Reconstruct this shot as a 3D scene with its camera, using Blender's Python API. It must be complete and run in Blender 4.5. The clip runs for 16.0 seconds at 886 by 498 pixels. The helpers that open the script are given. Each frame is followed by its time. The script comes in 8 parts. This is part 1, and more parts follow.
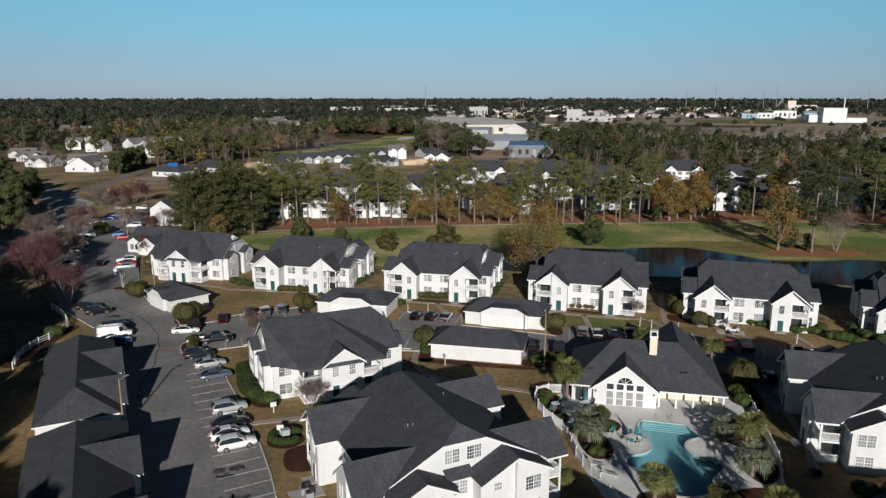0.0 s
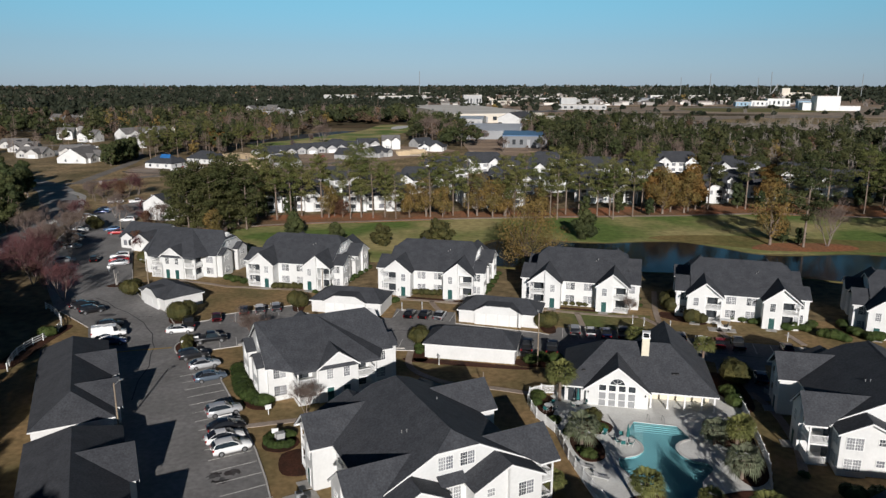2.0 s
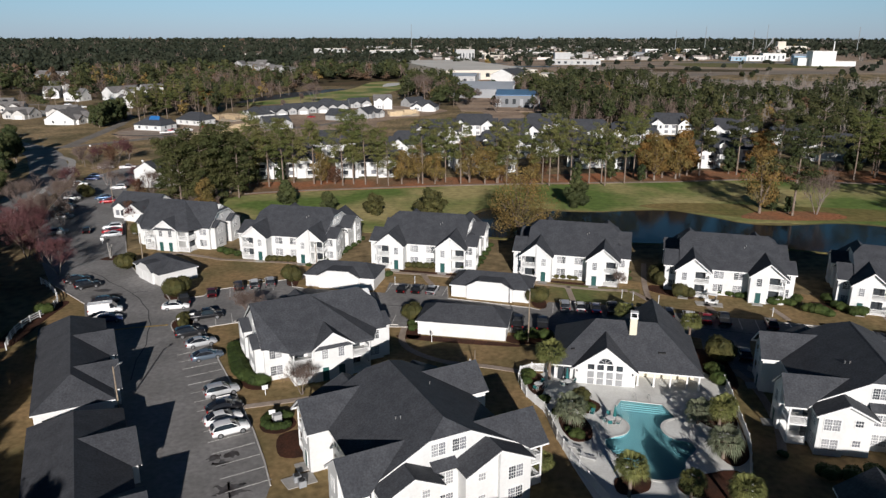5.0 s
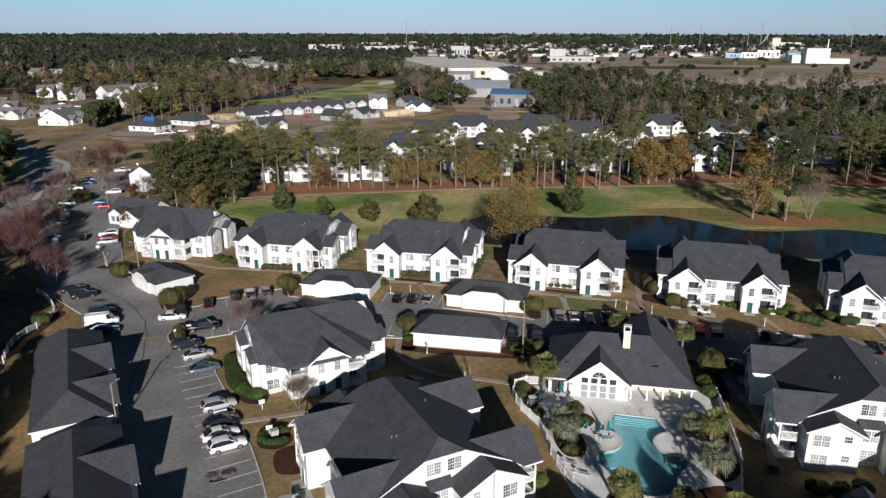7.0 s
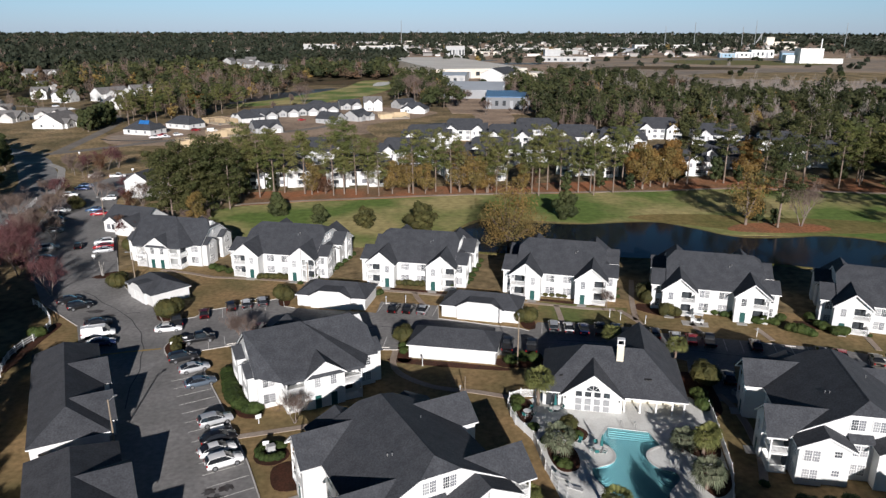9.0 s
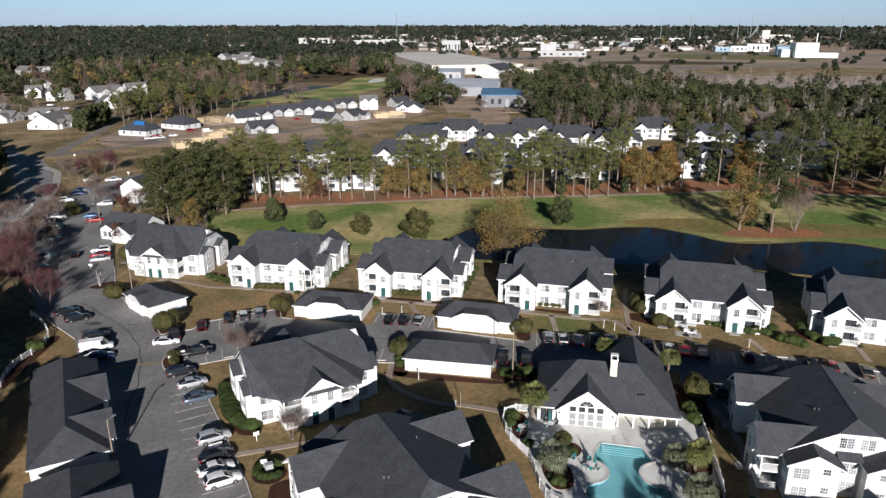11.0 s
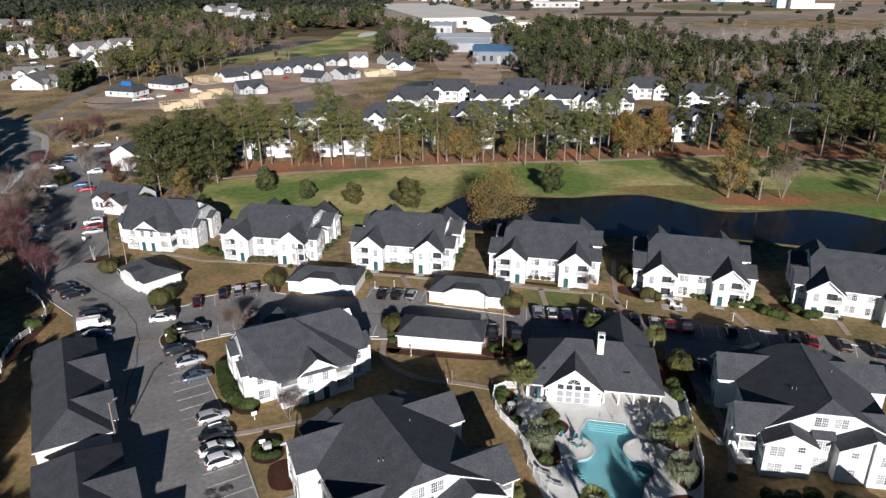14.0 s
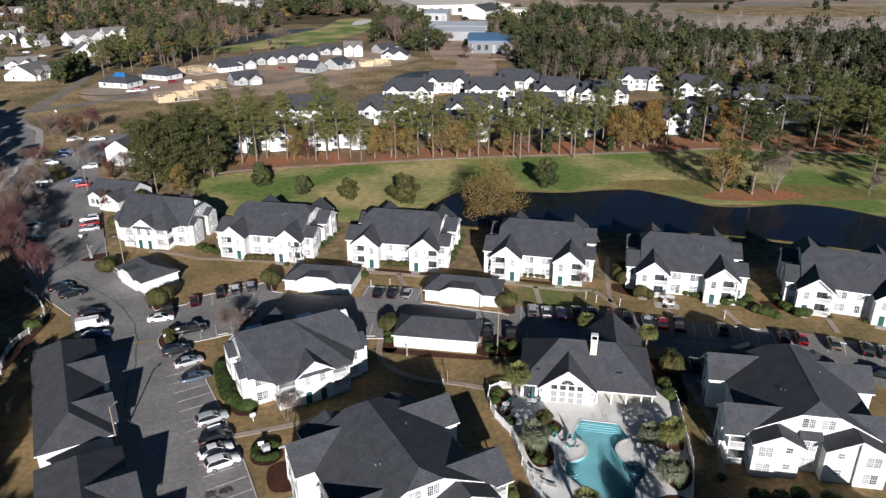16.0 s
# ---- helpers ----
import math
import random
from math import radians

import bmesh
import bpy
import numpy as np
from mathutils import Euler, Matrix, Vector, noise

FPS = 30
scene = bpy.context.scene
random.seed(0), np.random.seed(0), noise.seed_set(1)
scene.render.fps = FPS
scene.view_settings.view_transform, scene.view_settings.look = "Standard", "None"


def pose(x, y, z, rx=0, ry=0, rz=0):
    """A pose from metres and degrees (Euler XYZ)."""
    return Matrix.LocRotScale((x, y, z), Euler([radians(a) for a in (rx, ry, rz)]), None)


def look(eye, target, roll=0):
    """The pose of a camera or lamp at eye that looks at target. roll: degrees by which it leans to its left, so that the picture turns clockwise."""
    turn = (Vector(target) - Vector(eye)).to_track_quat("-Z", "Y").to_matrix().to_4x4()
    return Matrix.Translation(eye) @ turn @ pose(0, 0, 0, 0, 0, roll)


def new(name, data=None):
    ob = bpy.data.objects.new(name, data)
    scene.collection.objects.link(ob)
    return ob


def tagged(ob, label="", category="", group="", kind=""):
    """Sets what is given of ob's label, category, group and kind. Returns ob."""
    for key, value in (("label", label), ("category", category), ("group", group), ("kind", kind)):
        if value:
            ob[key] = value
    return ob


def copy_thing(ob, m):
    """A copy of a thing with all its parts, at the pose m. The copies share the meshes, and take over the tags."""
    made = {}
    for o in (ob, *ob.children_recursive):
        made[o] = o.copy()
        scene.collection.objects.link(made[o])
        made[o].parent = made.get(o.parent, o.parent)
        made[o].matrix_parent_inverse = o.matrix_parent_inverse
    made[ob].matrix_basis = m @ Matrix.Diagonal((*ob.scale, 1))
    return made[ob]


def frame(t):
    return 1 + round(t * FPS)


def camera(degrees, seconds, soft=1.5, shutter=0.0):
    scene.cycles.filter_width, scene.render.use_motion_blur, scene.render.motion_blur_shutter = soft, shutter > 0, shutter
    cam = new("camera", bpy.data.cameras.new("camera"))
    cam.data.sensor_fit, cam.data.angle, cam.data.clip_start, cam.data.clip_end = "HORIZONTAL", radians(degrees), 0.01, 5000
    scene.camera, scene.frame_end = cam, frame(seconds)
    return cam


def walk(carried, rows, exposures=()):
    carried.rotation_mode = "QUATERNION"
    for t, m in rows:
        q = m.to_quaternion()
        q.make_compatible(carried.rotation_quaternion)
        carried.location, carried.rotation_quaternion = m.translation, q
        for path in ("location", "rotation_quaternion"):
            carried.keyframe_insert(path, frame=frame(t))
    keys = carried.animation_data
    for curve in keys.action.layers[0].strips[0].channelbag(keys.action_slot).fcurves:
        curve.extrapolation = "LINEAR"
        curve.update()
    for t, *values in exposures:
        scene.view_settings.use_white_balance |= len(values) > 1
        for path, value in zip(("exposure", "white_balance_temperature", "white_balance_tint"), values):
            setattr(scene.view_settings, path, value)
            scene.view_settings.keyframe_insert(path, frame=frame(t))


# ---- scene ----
cam = camera(64.5, 16.0, 1.4)
PATH = [
    (0, (0.085, -0.22, 41.062), (0.081, 1.734, 40.638), 0.0),
    (0.5, (0.128, -0.128, 41.528), (0.128, 1.827, 41.106), 0.0),
    (1, (0.138, -0.107, 42.012), (0.142, 1.847, 41.586), 0.1),
    (1.5, (0.174, -0.086, 42.564), (0.182, 1.864, 42.122), 0.0),
    (2, (0.196, -0.073, 43.167), (0.208, 1.873, 42.708), 0.0),
    (2.5, (0.169, -0.148, 43.831), (0.184, 1.794, 43.353), 0.0),
    (3, (0.197, -0.183, 44.515), (0.216, 1.753, 44.014), 0.0),
    (3.5, (0.201, -0.19, 45.169), (0.223, 1.74, 44.645), 0.0),
    (4, (0.211, -0.247, 45.717), (0.237, 1.676, 45.168), 0.0),
    (6.5, (0.265, -0.221, 49.522), (0.307, 1.688, 48.925), 0.1),
    (7, (0.245, -0.231, 50.059), (0.291, 1.678, 49.464), 0.1),
    (7.5, (0.267, -0.257, 50.645), (0.316, 1.652, 50.051), 0.1),
    (8, (0.278, -0.269, 51.262), (0.33, 1.639, 50.666), 0.1),
    (8.5, (0.324, -0.269, 51.884), (0.379, 1.639, 51.287), 0.1),
    (9, (0.301, -0.262, 52.511), (0.36, 1.646, 51.912), 0.1),
    (11.5, (0.479, -0.125, 57.027), (0.553, 1.77, 56.392), 0.0),
    (12, (0.44, -0.137, 57.7), (0.52, 1.749, 57.039), 0.0),
    (12.5, (0.451, -0.203, 58.475), (0.534, 1.673, 57.786), 0.0),
    (13, (0.487, -0.22, 59.318), (0.572, 1.645, 58.6), 0.0),
    (13.5, (0.525, -0.26, 60.203), (0.612, 1.596, 59.463), -0.0),
    (14, (0.568, -0.26, 61.082), (0.658, 1.594, 60.337), 0.0),
    (14.5, (0.578, -0.28, 61.921), (0.672, 1.574, 61.177), 0.0),
    (15, (0.6, -0.318, 62.68), (0.696, 1.535, 61.933), -0.0),
    (15.5, (0.59, -0.372, 63.38), (0.69, 1.474, 62.617), 0.0),
    (16, (0.597, -0.422, 63.935), (0.699, 1.416, 63.153), -0.0),
]
walk(cam, [(t, look(eye, target, roll)) for t, eye, target, roll in PATH], exposures=[(0.0, 0.04, 6350, 11), (4.0, 0.21, 6350, 12), (9.0, 0.47, 6250, 13), (16.0, 0.70, 6200, 13)])

# ---- light ----
SUN_ELEVATION, SUN_AZIMUTH = 18.4, 4.0
world = bpy.data.worlds.new("sky")
scene.world = world
world.use_nodes = True
wn = world.node_tree.nodes
sky = wn.new("ShaderNodeTexSky")
sky.sky_type = "NISHITA"
sky.sun_disc = False
sky.sun_elevation, sky.sun_rotation = radians(SUN_ELEVATION), radians(180 - SUN_AZIMUTH)
sky.air_density, sky.dust_density, sky.ozone_density = 1.0, 0.0, 4.0
tint = wn.new("ShaderNodeMix")
tint.data_type, tint.blend_type = "RGBA", "MULTIPLY"
tint.inputs[0].default_value = 1.0
# a pale hazy band over the horizon, deeper blue above it
up = wn.new("ShaderNodeTexCoord")
part_z = wn.new("ShaderNodeSeparateXYZ")
haze = wn.new("ShaderNodeValToRGB")
haze.color_ramp.elements[0].position, haze.color_ramp.elements[0].color = 0.0, (0.39, 0.52, 0.88, 1)
haze.color_ramp.elements[1].position, haze.color_ramp.elements[1].color = 0.17, (0.68, 1.0, 0.86, 1)
for height, colour in ((0.05, (0.50, 0.61, 0.78, 1)), (0.10, (0.56, 0.80, 0.84, 1)), (0.30, (0.11, 0.19, 0.26, 1)), (0.6, (0.05, 0.085, 0.135, 1))):
    haze.color_ramp.elements.new(height).color = colour
world.node_tree.links.new(up.outputs["Generated"], part_z.inputs[0])
world.node_tree.links.new(part_z.outputs["Z"], haze.inputs[0])
world.node_tree.links.new(haze.outputs[0], tint.inputs[7])
world.node_tree.links.new(sky.outputs["Color"], tint.inputs[6])
world.node_tree.links.new(tint.outputs[2], wn["Background"].inputs["Color"])
wn["Background"].inputs["Strength"].default_value = 0.092
sun_lamp = bpy.data.lights.new("sun", "SUN")
sun_lamp.energy, sun_lamp.angle, sun_lamp.color = 5.0, radians(0.53), (1.0, 0.95, 0.89)
sun = new("sun", sun_lamp)
sun.matrix_basis = look((600 * math.sin(radians(SUN_AZIMUTH)), -600 * math.cos(radians(SUN_AZIMUTH)), 600 * math.tan(radians(SUN_ELEVATION))), (0, 0, 0))

# ---- materials ----
def material(name, colour, rough=0.8, second=None, scale=1.0, fine=None, bump=0.0, bump_scale=20.0, metal=0.0, vary=0.0, spec=0.5, island=0.0, contrast=(0.35, 0.65)):
    """A surface: two colours mixed by a coarse noise, a finer noise over it, relief, and a change from object to object."""
    m = bpy.data.materials.new(name)
    m.use_nodes = True
    n, l = m.node_tree.nodes, m.node_tree.links
    b = n["Principled BSDF"]
    b.inputs["Roughness"].default_value, b.inputs["Metallic"].default_value = rough, metal
    b.inputs["Specular IOR Level"].default_value = spec
    geo = n.new("ShaderNodeNewGeometry")
    rgb = n.new("ShaderNodeRGB")
    rgb.outputs[0].default_value = (*colour, 1)
    out = rgb.outputs[0]

    def noise_at(s, detail=4.0):
        t = n.new("ShaderNodeTexNoise")
        t.inputs["Scale"].default_value, t.inputs["Detail"].default_value = s, detail
        l.new(geo.outputs["Position"], t.inputs["Vector"])
        return t.outputs["Fac"]

    def mix(fac, a, c, mode="MIX", amount=None):
        x = n.new("ShaderNodeMix")
        x.data_type, x.blend_type = "RGBA", mode
        if amount is None:
            l.new(fac, x.inputs[0])
        else:
            x.inputs[0].default_value = amount
        l.new(a, x.inputs[6])
        if isinstance(c, tuple):
            x.inputs[7].default_value = (*c, 1)
        else:
            l.new(c, x.inputs[7])
        return x.outputs[2]

    def ramp(fac, lo, hi, a=0.0, c=1.0):
        r = n.new("ShaderNodeMapRange")
        r.inputs[1].default_value, r.inputs[2].default_value, r.inputs[3].default_value, r.inputs[4].default_value = lo, hi, a, c
        l.new(fac, r.inputs[0])
        return r.outputs[0]

    if second:
        out = mix(ramp(noise_at(scale), *contrast), out, second)
    if fine:
        amount, size = fine
        g = ramp(noise_at(size, 6.0), 0.3, 0.7, 1 - amount, 1 + amount)
        v = n.new("ShaderNodeCombineXYZ")
        for k in range(3):
            l.new(g, v.inputs[k])
        out = mix(None, out, v.outputs[0], "MULTIPLY", 1.0)
    if vary or island:
        src = n.new("ShaderNodeObjectInfo").outputs["Random"] if vary else geo.outputs["Random Per Island"]
        a = vary or island
        g = ramp(src, 0, 1, 1 - a, 1 + a)
        v = n.new("ShaderNodeCombineXYZ")
        for k in range(3):
            l.new(g, v.inputs[k])
        out = mix(None, out, v.outputs[0], "MULTIPLY", 1.0)
    l.new(out, b.inputs["Base Color"])
    if bump:
        bp = n.new("ShaderNodeBump")
        bp.inputs["Strength"].default_value, bp.inputs["Distance"].default_value = bump, 0.05
        l.new(noise_at(bump_scale, 6.0), bp.inputs["Height"])
        l.new(bp.outputs[0], b.inputs["Normal"])
    m["built"] = True
    return m


def banded(m, axis, period, depth):
    """Adds level laps (siding, ribs, planks) to a material's relief."""
    n, l = m.node_tree.nodes, m.node_tree.links
    geo = n.new("ShaderNodeNewGeometry")
    sep = n.new("ShaderNodeSeparateXYZ")
    l.new(geo.outputs["Position"], sep.inputs[0])
    d = n.new("ShaderNodeMath")
    d.operation = "DIVIDE"
    d.inputs[1].default_value = period
    l.new(sep.outputs[axis], d.inputs[0])
    f = n.new("ShaderNodeMath")
    f.operation = "FRACT"
    l.new(d.outputs[0], f.inputs[0])
    bp = n.new("ShaderNodeBump")
    bp.inputs["Strength"].default_value, bp.inputs["Distance"].default_value = 0.6, depth
    l.new(f.outputs[0], bp.inputs["Height"])
    b = n["Principled BSDF"]
    if b.inputs["Normal"].links:
        l.new(b.inputs["Normal"].links[0].from_socket, bp.inputs["Normal"])
    l.new(bp.outputs[0], b.inputs["Normal"])
    return m


def leafy(name, colour, second, scale=0.25, island=0.35, through_light=0.25):
    """Leaves: coarse change from tree to tree, change from leaf to leaf, some light passing through."""
    m = material(name, colour, 0.75, second, scale, None, 0, 1, 0, 0, 0.25, island, (0.38, 0.62))
    n, l = m.node_tree.nodes, m.node_tree.links
    b = n["Principled BSDF"]
    t = n.new("ShaderNodeBsdfTranslucent")
    l.new(b.inputs["Base Color"].links[0].from_socket, t.inputs["Color"])
    x = n.new("ShaderNodeMixShader")
    x.inputs[0].default_value = through_light
    l.new(b.outputs[0], x.inputs[1])
    l.new(t.outputs[0], x.inputs[2])
    l.new(x.outputs[0], n["Material Output"].inputs["Surface"])
    return m


SIDING = banded(material("white_siding", (0.63, 0.63, 0.615), 0.55, (0.58, 0.58, 0.565), 0.35, (0.04, 3.0)), 2, 0.13, 0.012)
TRIM = material("white_trim", (0.70, 0.70, 0.685), 0.5, (0.65, 0.65, 0.635), 0.8, (0.03, 6.0))
SHINGLE = material("dark_shingle", (0.041, 0.0435, 0.050), 0.88, (0.055, 0.058, 0.065), 0.6, (0.30, 4.5), 0.5, 9.0, spec=0.35)
SHINGLE_GREY = material("grey_shingle", (0.17, 0.16, 0.155), 0.9, (0.13, 0.125, 0.12), 0.5, (0.3, 6.0), 0.4, 12.0, spec=0.3)
GLASS = material("window_glass", (0.40, 0.41, 0.42), 0.12, None, 1.0, None, vary=0.3)
# most panes have pale blinds behind them, some are dark
pane_nodes, pane_links = GLASS.node_tree.nodes, GLASS.node_tree.links
pane_pick = pane_nodes.new("ShaderNodeValToRGB")
pane_pick.color_ramp.interpolation = "CONSTANT"
pane_pick.color_ramp.elements[0].color = (0.05, 0.055, 0.062, 1)
pane_pick.color_ramp.elements[1].position, pane_pick.color_ramp.elements[1].color = 0.28, (0.17, 0.175, 0.19, 1)
pane_pick.color_ramp.elements.new(0.55).color = (0.29, 0.295, 0.30, 1)
pane_pick.color_ramp.elements.new(0.85).color = (0.23, 0.235, 0.245, 1)
pane_links.new(pane_nodes.new("ShaderNodeObjectInfo").outputs["Random"], pane_pick.inputs[0])
pane_links.new(pane_pick.outputs[0], pane_nodes["Principled BSDF"].inputs["Base Color"])
BLIND = material("drawn_blinds", (0.27, 0.275, 0.28), 0.3, (0.22, 0.225, 0.23), 1.2, (0.05, 6.0))
DARK_GLASS = material("dark_glass", (0.025, 0.03, 0.035), 0.05, (0.05, 0.055, 0.06), 1.5)
GREEN_DOOR = material("green_door", (0.010, 0.060, 0.056), 0.45, (0.016, 0.078, 0.07), 2.0)
CONCRETE = material("concrete", (0.36, 0.342, 0.315), 0.85, (0.297, 0.279, 0.252), 0.4, (0.12, 6.0), 0.25, 18.0)
KERB = material("kerb_concrete", (0.550, 0.525, 0.488), 0.85, (0.425, 0.400, 0.362), 0.7, (0.15, 5.0), 0.2, 20.0)
ASPHALT = material("asphalt", (0.215, 0.207, 0.199), 0.9, (0.155, 0.150, 0.143), 0.13, (0.2, 1.4), 0.4, 30.0)
CRACK = material("sealed_crack", (0.03, 0.03, 0.031), 0.8, (0.05, 0.05, 0.05), 2.0)
OIL = material("oil_stained_asphalt", (0.040, 0.032, 0.030), 0.7, (0.085, 0.082, 0.08), 0.7, (0.2, 2.0), contrast=(0.4, 0.6))
ROADPAINT = material("white_road_paint", (0.648, 0.634, 0.594), 0.8, (0.405, 0.392, 0.365), 1.2, (0.2, 5.0))
YELLOW = material("yellow_road_paint", (0.36, 0.24, 0.06), 0.8, (0.25, 0.17, 0.05), 1.0, (0.2, 4.0))
BLUEPAINT = material("blue_road_paint", (0.10, 0.19, 0.30), 0.8, (0.13, 0.15, 0.17), 1.0)
GROUND = material("winter_grass", (0.245, 0.178, 0.095), 0.95, (0.115, 0.092, 0.050), 0.05, (0.45, 0.5), 0.5, 6.0, spec=0.15)
LAWN = material("dormant_lawn", (0.272, 0.182, 0.088), 0.95, (0.150, 0.122, 0.054), 0.09, (0.28, 1.1), 0.5, 8.0, spec=0.15, contrast=(0.38, 0.66))
GREENLAWN = material("greenish_lawn", (0.107, 0.132, 0.04), 0.95, (0.199, 0.15, 0.065), 0.12, (0.25, 1.1), 0.5, 8.0, spec=0.15)
FAIRWAY = material("fairway_grass", (0.122, 0.178, 0.044), 0.9, (0.375, 0.315, 0.140), 0.036, (0.25, 0.5), 0.3, 6.0, spec=0.15, contrast=(0.42, 0.62))
ROUGH_GRASS = material("rough_grass", (0.246, 0.178, 0.071), 0.95, (0.128, 0.129, 0.039), 0.05, (0.3, 0.6), 0.4, 5.0, spec=0.15)
STRAW = material("pine_straw", (0.34, 0.140, 0.068), 0.95, (0.189, 0.121, 0.068), 0.08, (0.35, 1.2), 0.5, 8.0, spec=0.1)
MULCH = material("bark_mulch", (0.075, 0.032, 0.020), 0.95, (0.042, 0.024, 0.017), 0.5, (0.35, 5.0), 0.8, 10.0, spec=0.1)
MEADOW = material("dry_meadow", (0.300, 0.215, 0.115), 0.95, (0.140, 0.112, 0.055), 0.06, (0.5, 0.7), 0.5, 6.0, spec=0.15, contrast=(0.40, 0.64))
TRACK = material("dusty_asphalt", (0.225, 0.200, 0.172), 0.95, (0.165, 0.148, 0.128), 0.12, (0.2, 1.2), spec=0.15)
FIELD = material("marsh_field", (0.36, 0.27, 0.19), 0.95, (0.21, 0.18, 0.15), 0.008, (0.25, 0.06), spec=0.1)
DIRT = material("bare_dirt", (0.385, 0.285, 0.205), 0.95, (0.240, 0.178, 0.130), 0.05, (0.3, 0.7), 0.5, 4.0, spec=0.1)
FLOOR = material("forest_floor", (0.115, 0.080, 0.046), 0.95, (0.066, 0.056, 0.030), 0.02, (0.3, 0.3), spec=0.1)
PATHWAY = material("cart_path", (0.330, 0.270, 0.217), 0.9, (0.240, 0.180, 0.135), 0.2, (0.15, 2.0))
BARK = material("pine_bark", (0.152, 0.112, 0.088), 0.95, (0.216, 0.176, 0.144), 0.8, (0.3, 4.0), 0.8, 8.0, spec=0.1)
GREYBARK = material("grey_bark", (0.188, 0.152, 0.132), 0.95, (0.192, 0.16, 0.14), 0.6, (0.25, 4.0), 0.5, 9.0, spec=0.1)
TWIG = material("bare_twigs", (0.118, 0.086, 0.072), 0.95, (0.158, 0.120, 0.100), 0.3, (0.2, 2.0), spec=0.1)
FARTWIG = material("grey_twigs", (0.195, 0.168, 0.150), 0.95, (0.270, 0.240, 0.218), 0.3, (0.2, 2.0), spec=0.1)
REDTWIG = material("reddish_twigs", (0.112, 0.046, 0.048), 0.95, (0.088, 0.046, 0.046), 0.3, (0.2, 2.0), spec=0.1)
PINE = leafy("pine_needles", (0.084, 0.100, 0.029), (0.146, 0.138, 0.047), 0.11, 0.25)
CLUMPPINE = leafy("olive_pine_needles", (0.046, 0.056, 0.018), (0.080, 0.080, 0.028), 0.12, 0.25)
PINEDARK = leafy("dark_evergreen", (0.035, 0.048, 0.018), (0.065, 0.072, 0.025), 0.10)
FARPINE = leafy("far_pine_needles", (0.046, 0.057, 0.020), (0.074, 0.076, 0.028), 0.03, 0.14)
FARDARK = leafy("far_evergreen", (0.029, 0.037, 0.015), (0.048, 0.052, 0.020), 0.03, 0.14)
# green set darker and bluer, haze over the far woods put into leaf colour
DISTANT = leafy("haze_toned_evergreen", (0.023, 0.030, 0.018), (0.034, 0.039, 0.023), 0.006, 0.10)
FARBROWN = leafy("far_brown_leaves", (0.135, 0.082, 0.050), (0.100, 0.070, 0.045), 0.05, 0.3)
RUST = leafy("rust_leaves", (0.225, 0.120, 0.034), (0.150, 0.095, 0.030), 0.22)
OCHRE = leafy("ochre_leaves", (0.215, 0.138, 0.044), (0.150, 0.118, 0.040), 0.2)
BROWNLEAF = leafy("brown_leaves", (0.120, 0.052, 0.028), (0.082, 0.045, 0.026), 0.2)
HEDGE = leafy("hedge_leaves", (0.036, 0.058, 0.014), (0.055, 0.072, 0.018), 0.5)
LIMEHEDGE = leafy("bright_hedge_leaves", (0.046, 0.068, 0.016), (0.034, 0.054, 0.014), 0.5)
OLIVEHEDGE = leafy("olive_shrub_leaves", (0.078, 0.070, 0.022), (0.052, 0.054, 0.018), 0.6)
PALM = leafy("palm_fronds", (0.170, 0.172, 0.055), (0.110, 0.122, 0.040), 0.6)
SILVERPALM = leafy("silver_palm_fronds", (0.156, 0.167, 0.106), (0.109, 0.127, 0.076), 0.6)
RUBBER = material("tyre_rubber", (0.018, 0.018, 0.018), 0.8, (0.03, 0.03, 0.03), 4.0)
ALLOY = material("wheel_alloy", (0.45, 0.45, 0.46), 0.35, (0.3, 0.3, 0.31), 5.0, metal=0.8)
CARGLASS = material("car_glass", (0.012, 0.014, 0.017), 0.05, (0.02, 0.022, 0.025), 2.0)
HEADLIGHT = material("headlight_lens", (0.62, 0.63, 0.64), 0.12, (0.5, 0.5, 0.5), 8.0)
TAILLIGHT = material("tail_light_lens", (0.32, 0.012, 0.012), 0.2, (0.22, 0.01, 0.01), 8.0)
BLACKTRIM = material("black_plastic", (0.02, 0.02, 0.021), 0.6, (0.03, 0.03, 0.03), 3.0)
STEEL = material("galvanised_steel", (0.42, 0.42, 0.41), 0.4, (0.33, 0.33, 0.32), 3.0, (0.08, 8.0), metal=0.6)
WOODPOLE = material("weathered_pole", (0.26, 0.205, 0.145), 0.85, (0.19, 0.15, 0.11), 1.5, (0.2, 6.0))
LUMBER = material("raw_lumber", (0.50, 0.385, 0.24), 0.8, (0.42, 0.32, 0.20), 0.8, (0.12, 3.0))
TARP = material("blue_tarp", (0.03, 0.16, 0.42), 0.5, (0.02, 0.12, 0.34), 0.6, (0.1, 3.0), 0.4, 3.0)
PALESIDING = material("pale_grey_siding", (0.36, 0.36, 0.355), 0.6, (0.315, 0.315, 0.31), 0.3, (0.05, 2.0))
DECK = material("pool_deck", (0.70, 0.70, 0.66), 0.8, (0.61, 0.60, 0.56), 0.35, (0.07, 4.0), 0.15, 25.0)
POOLTILE = material("pool_plaster", (0.165, 0.340, 0.365), 0.5, (0.145, 0.305, 0.335), 0.5, (0.05, 3.0))
COPING = material("pool_coping", (0.62, 0.61, 0.58), 0.7, (0.52, 0.51, 0.48), 0.9, (0.08, 6.0))
TEAL = material("teal_canvas", (0.010, 0.105, 0.105), 0.8, (0.014, 0.13, 0.125), 2.0, (0.1, 8.0))
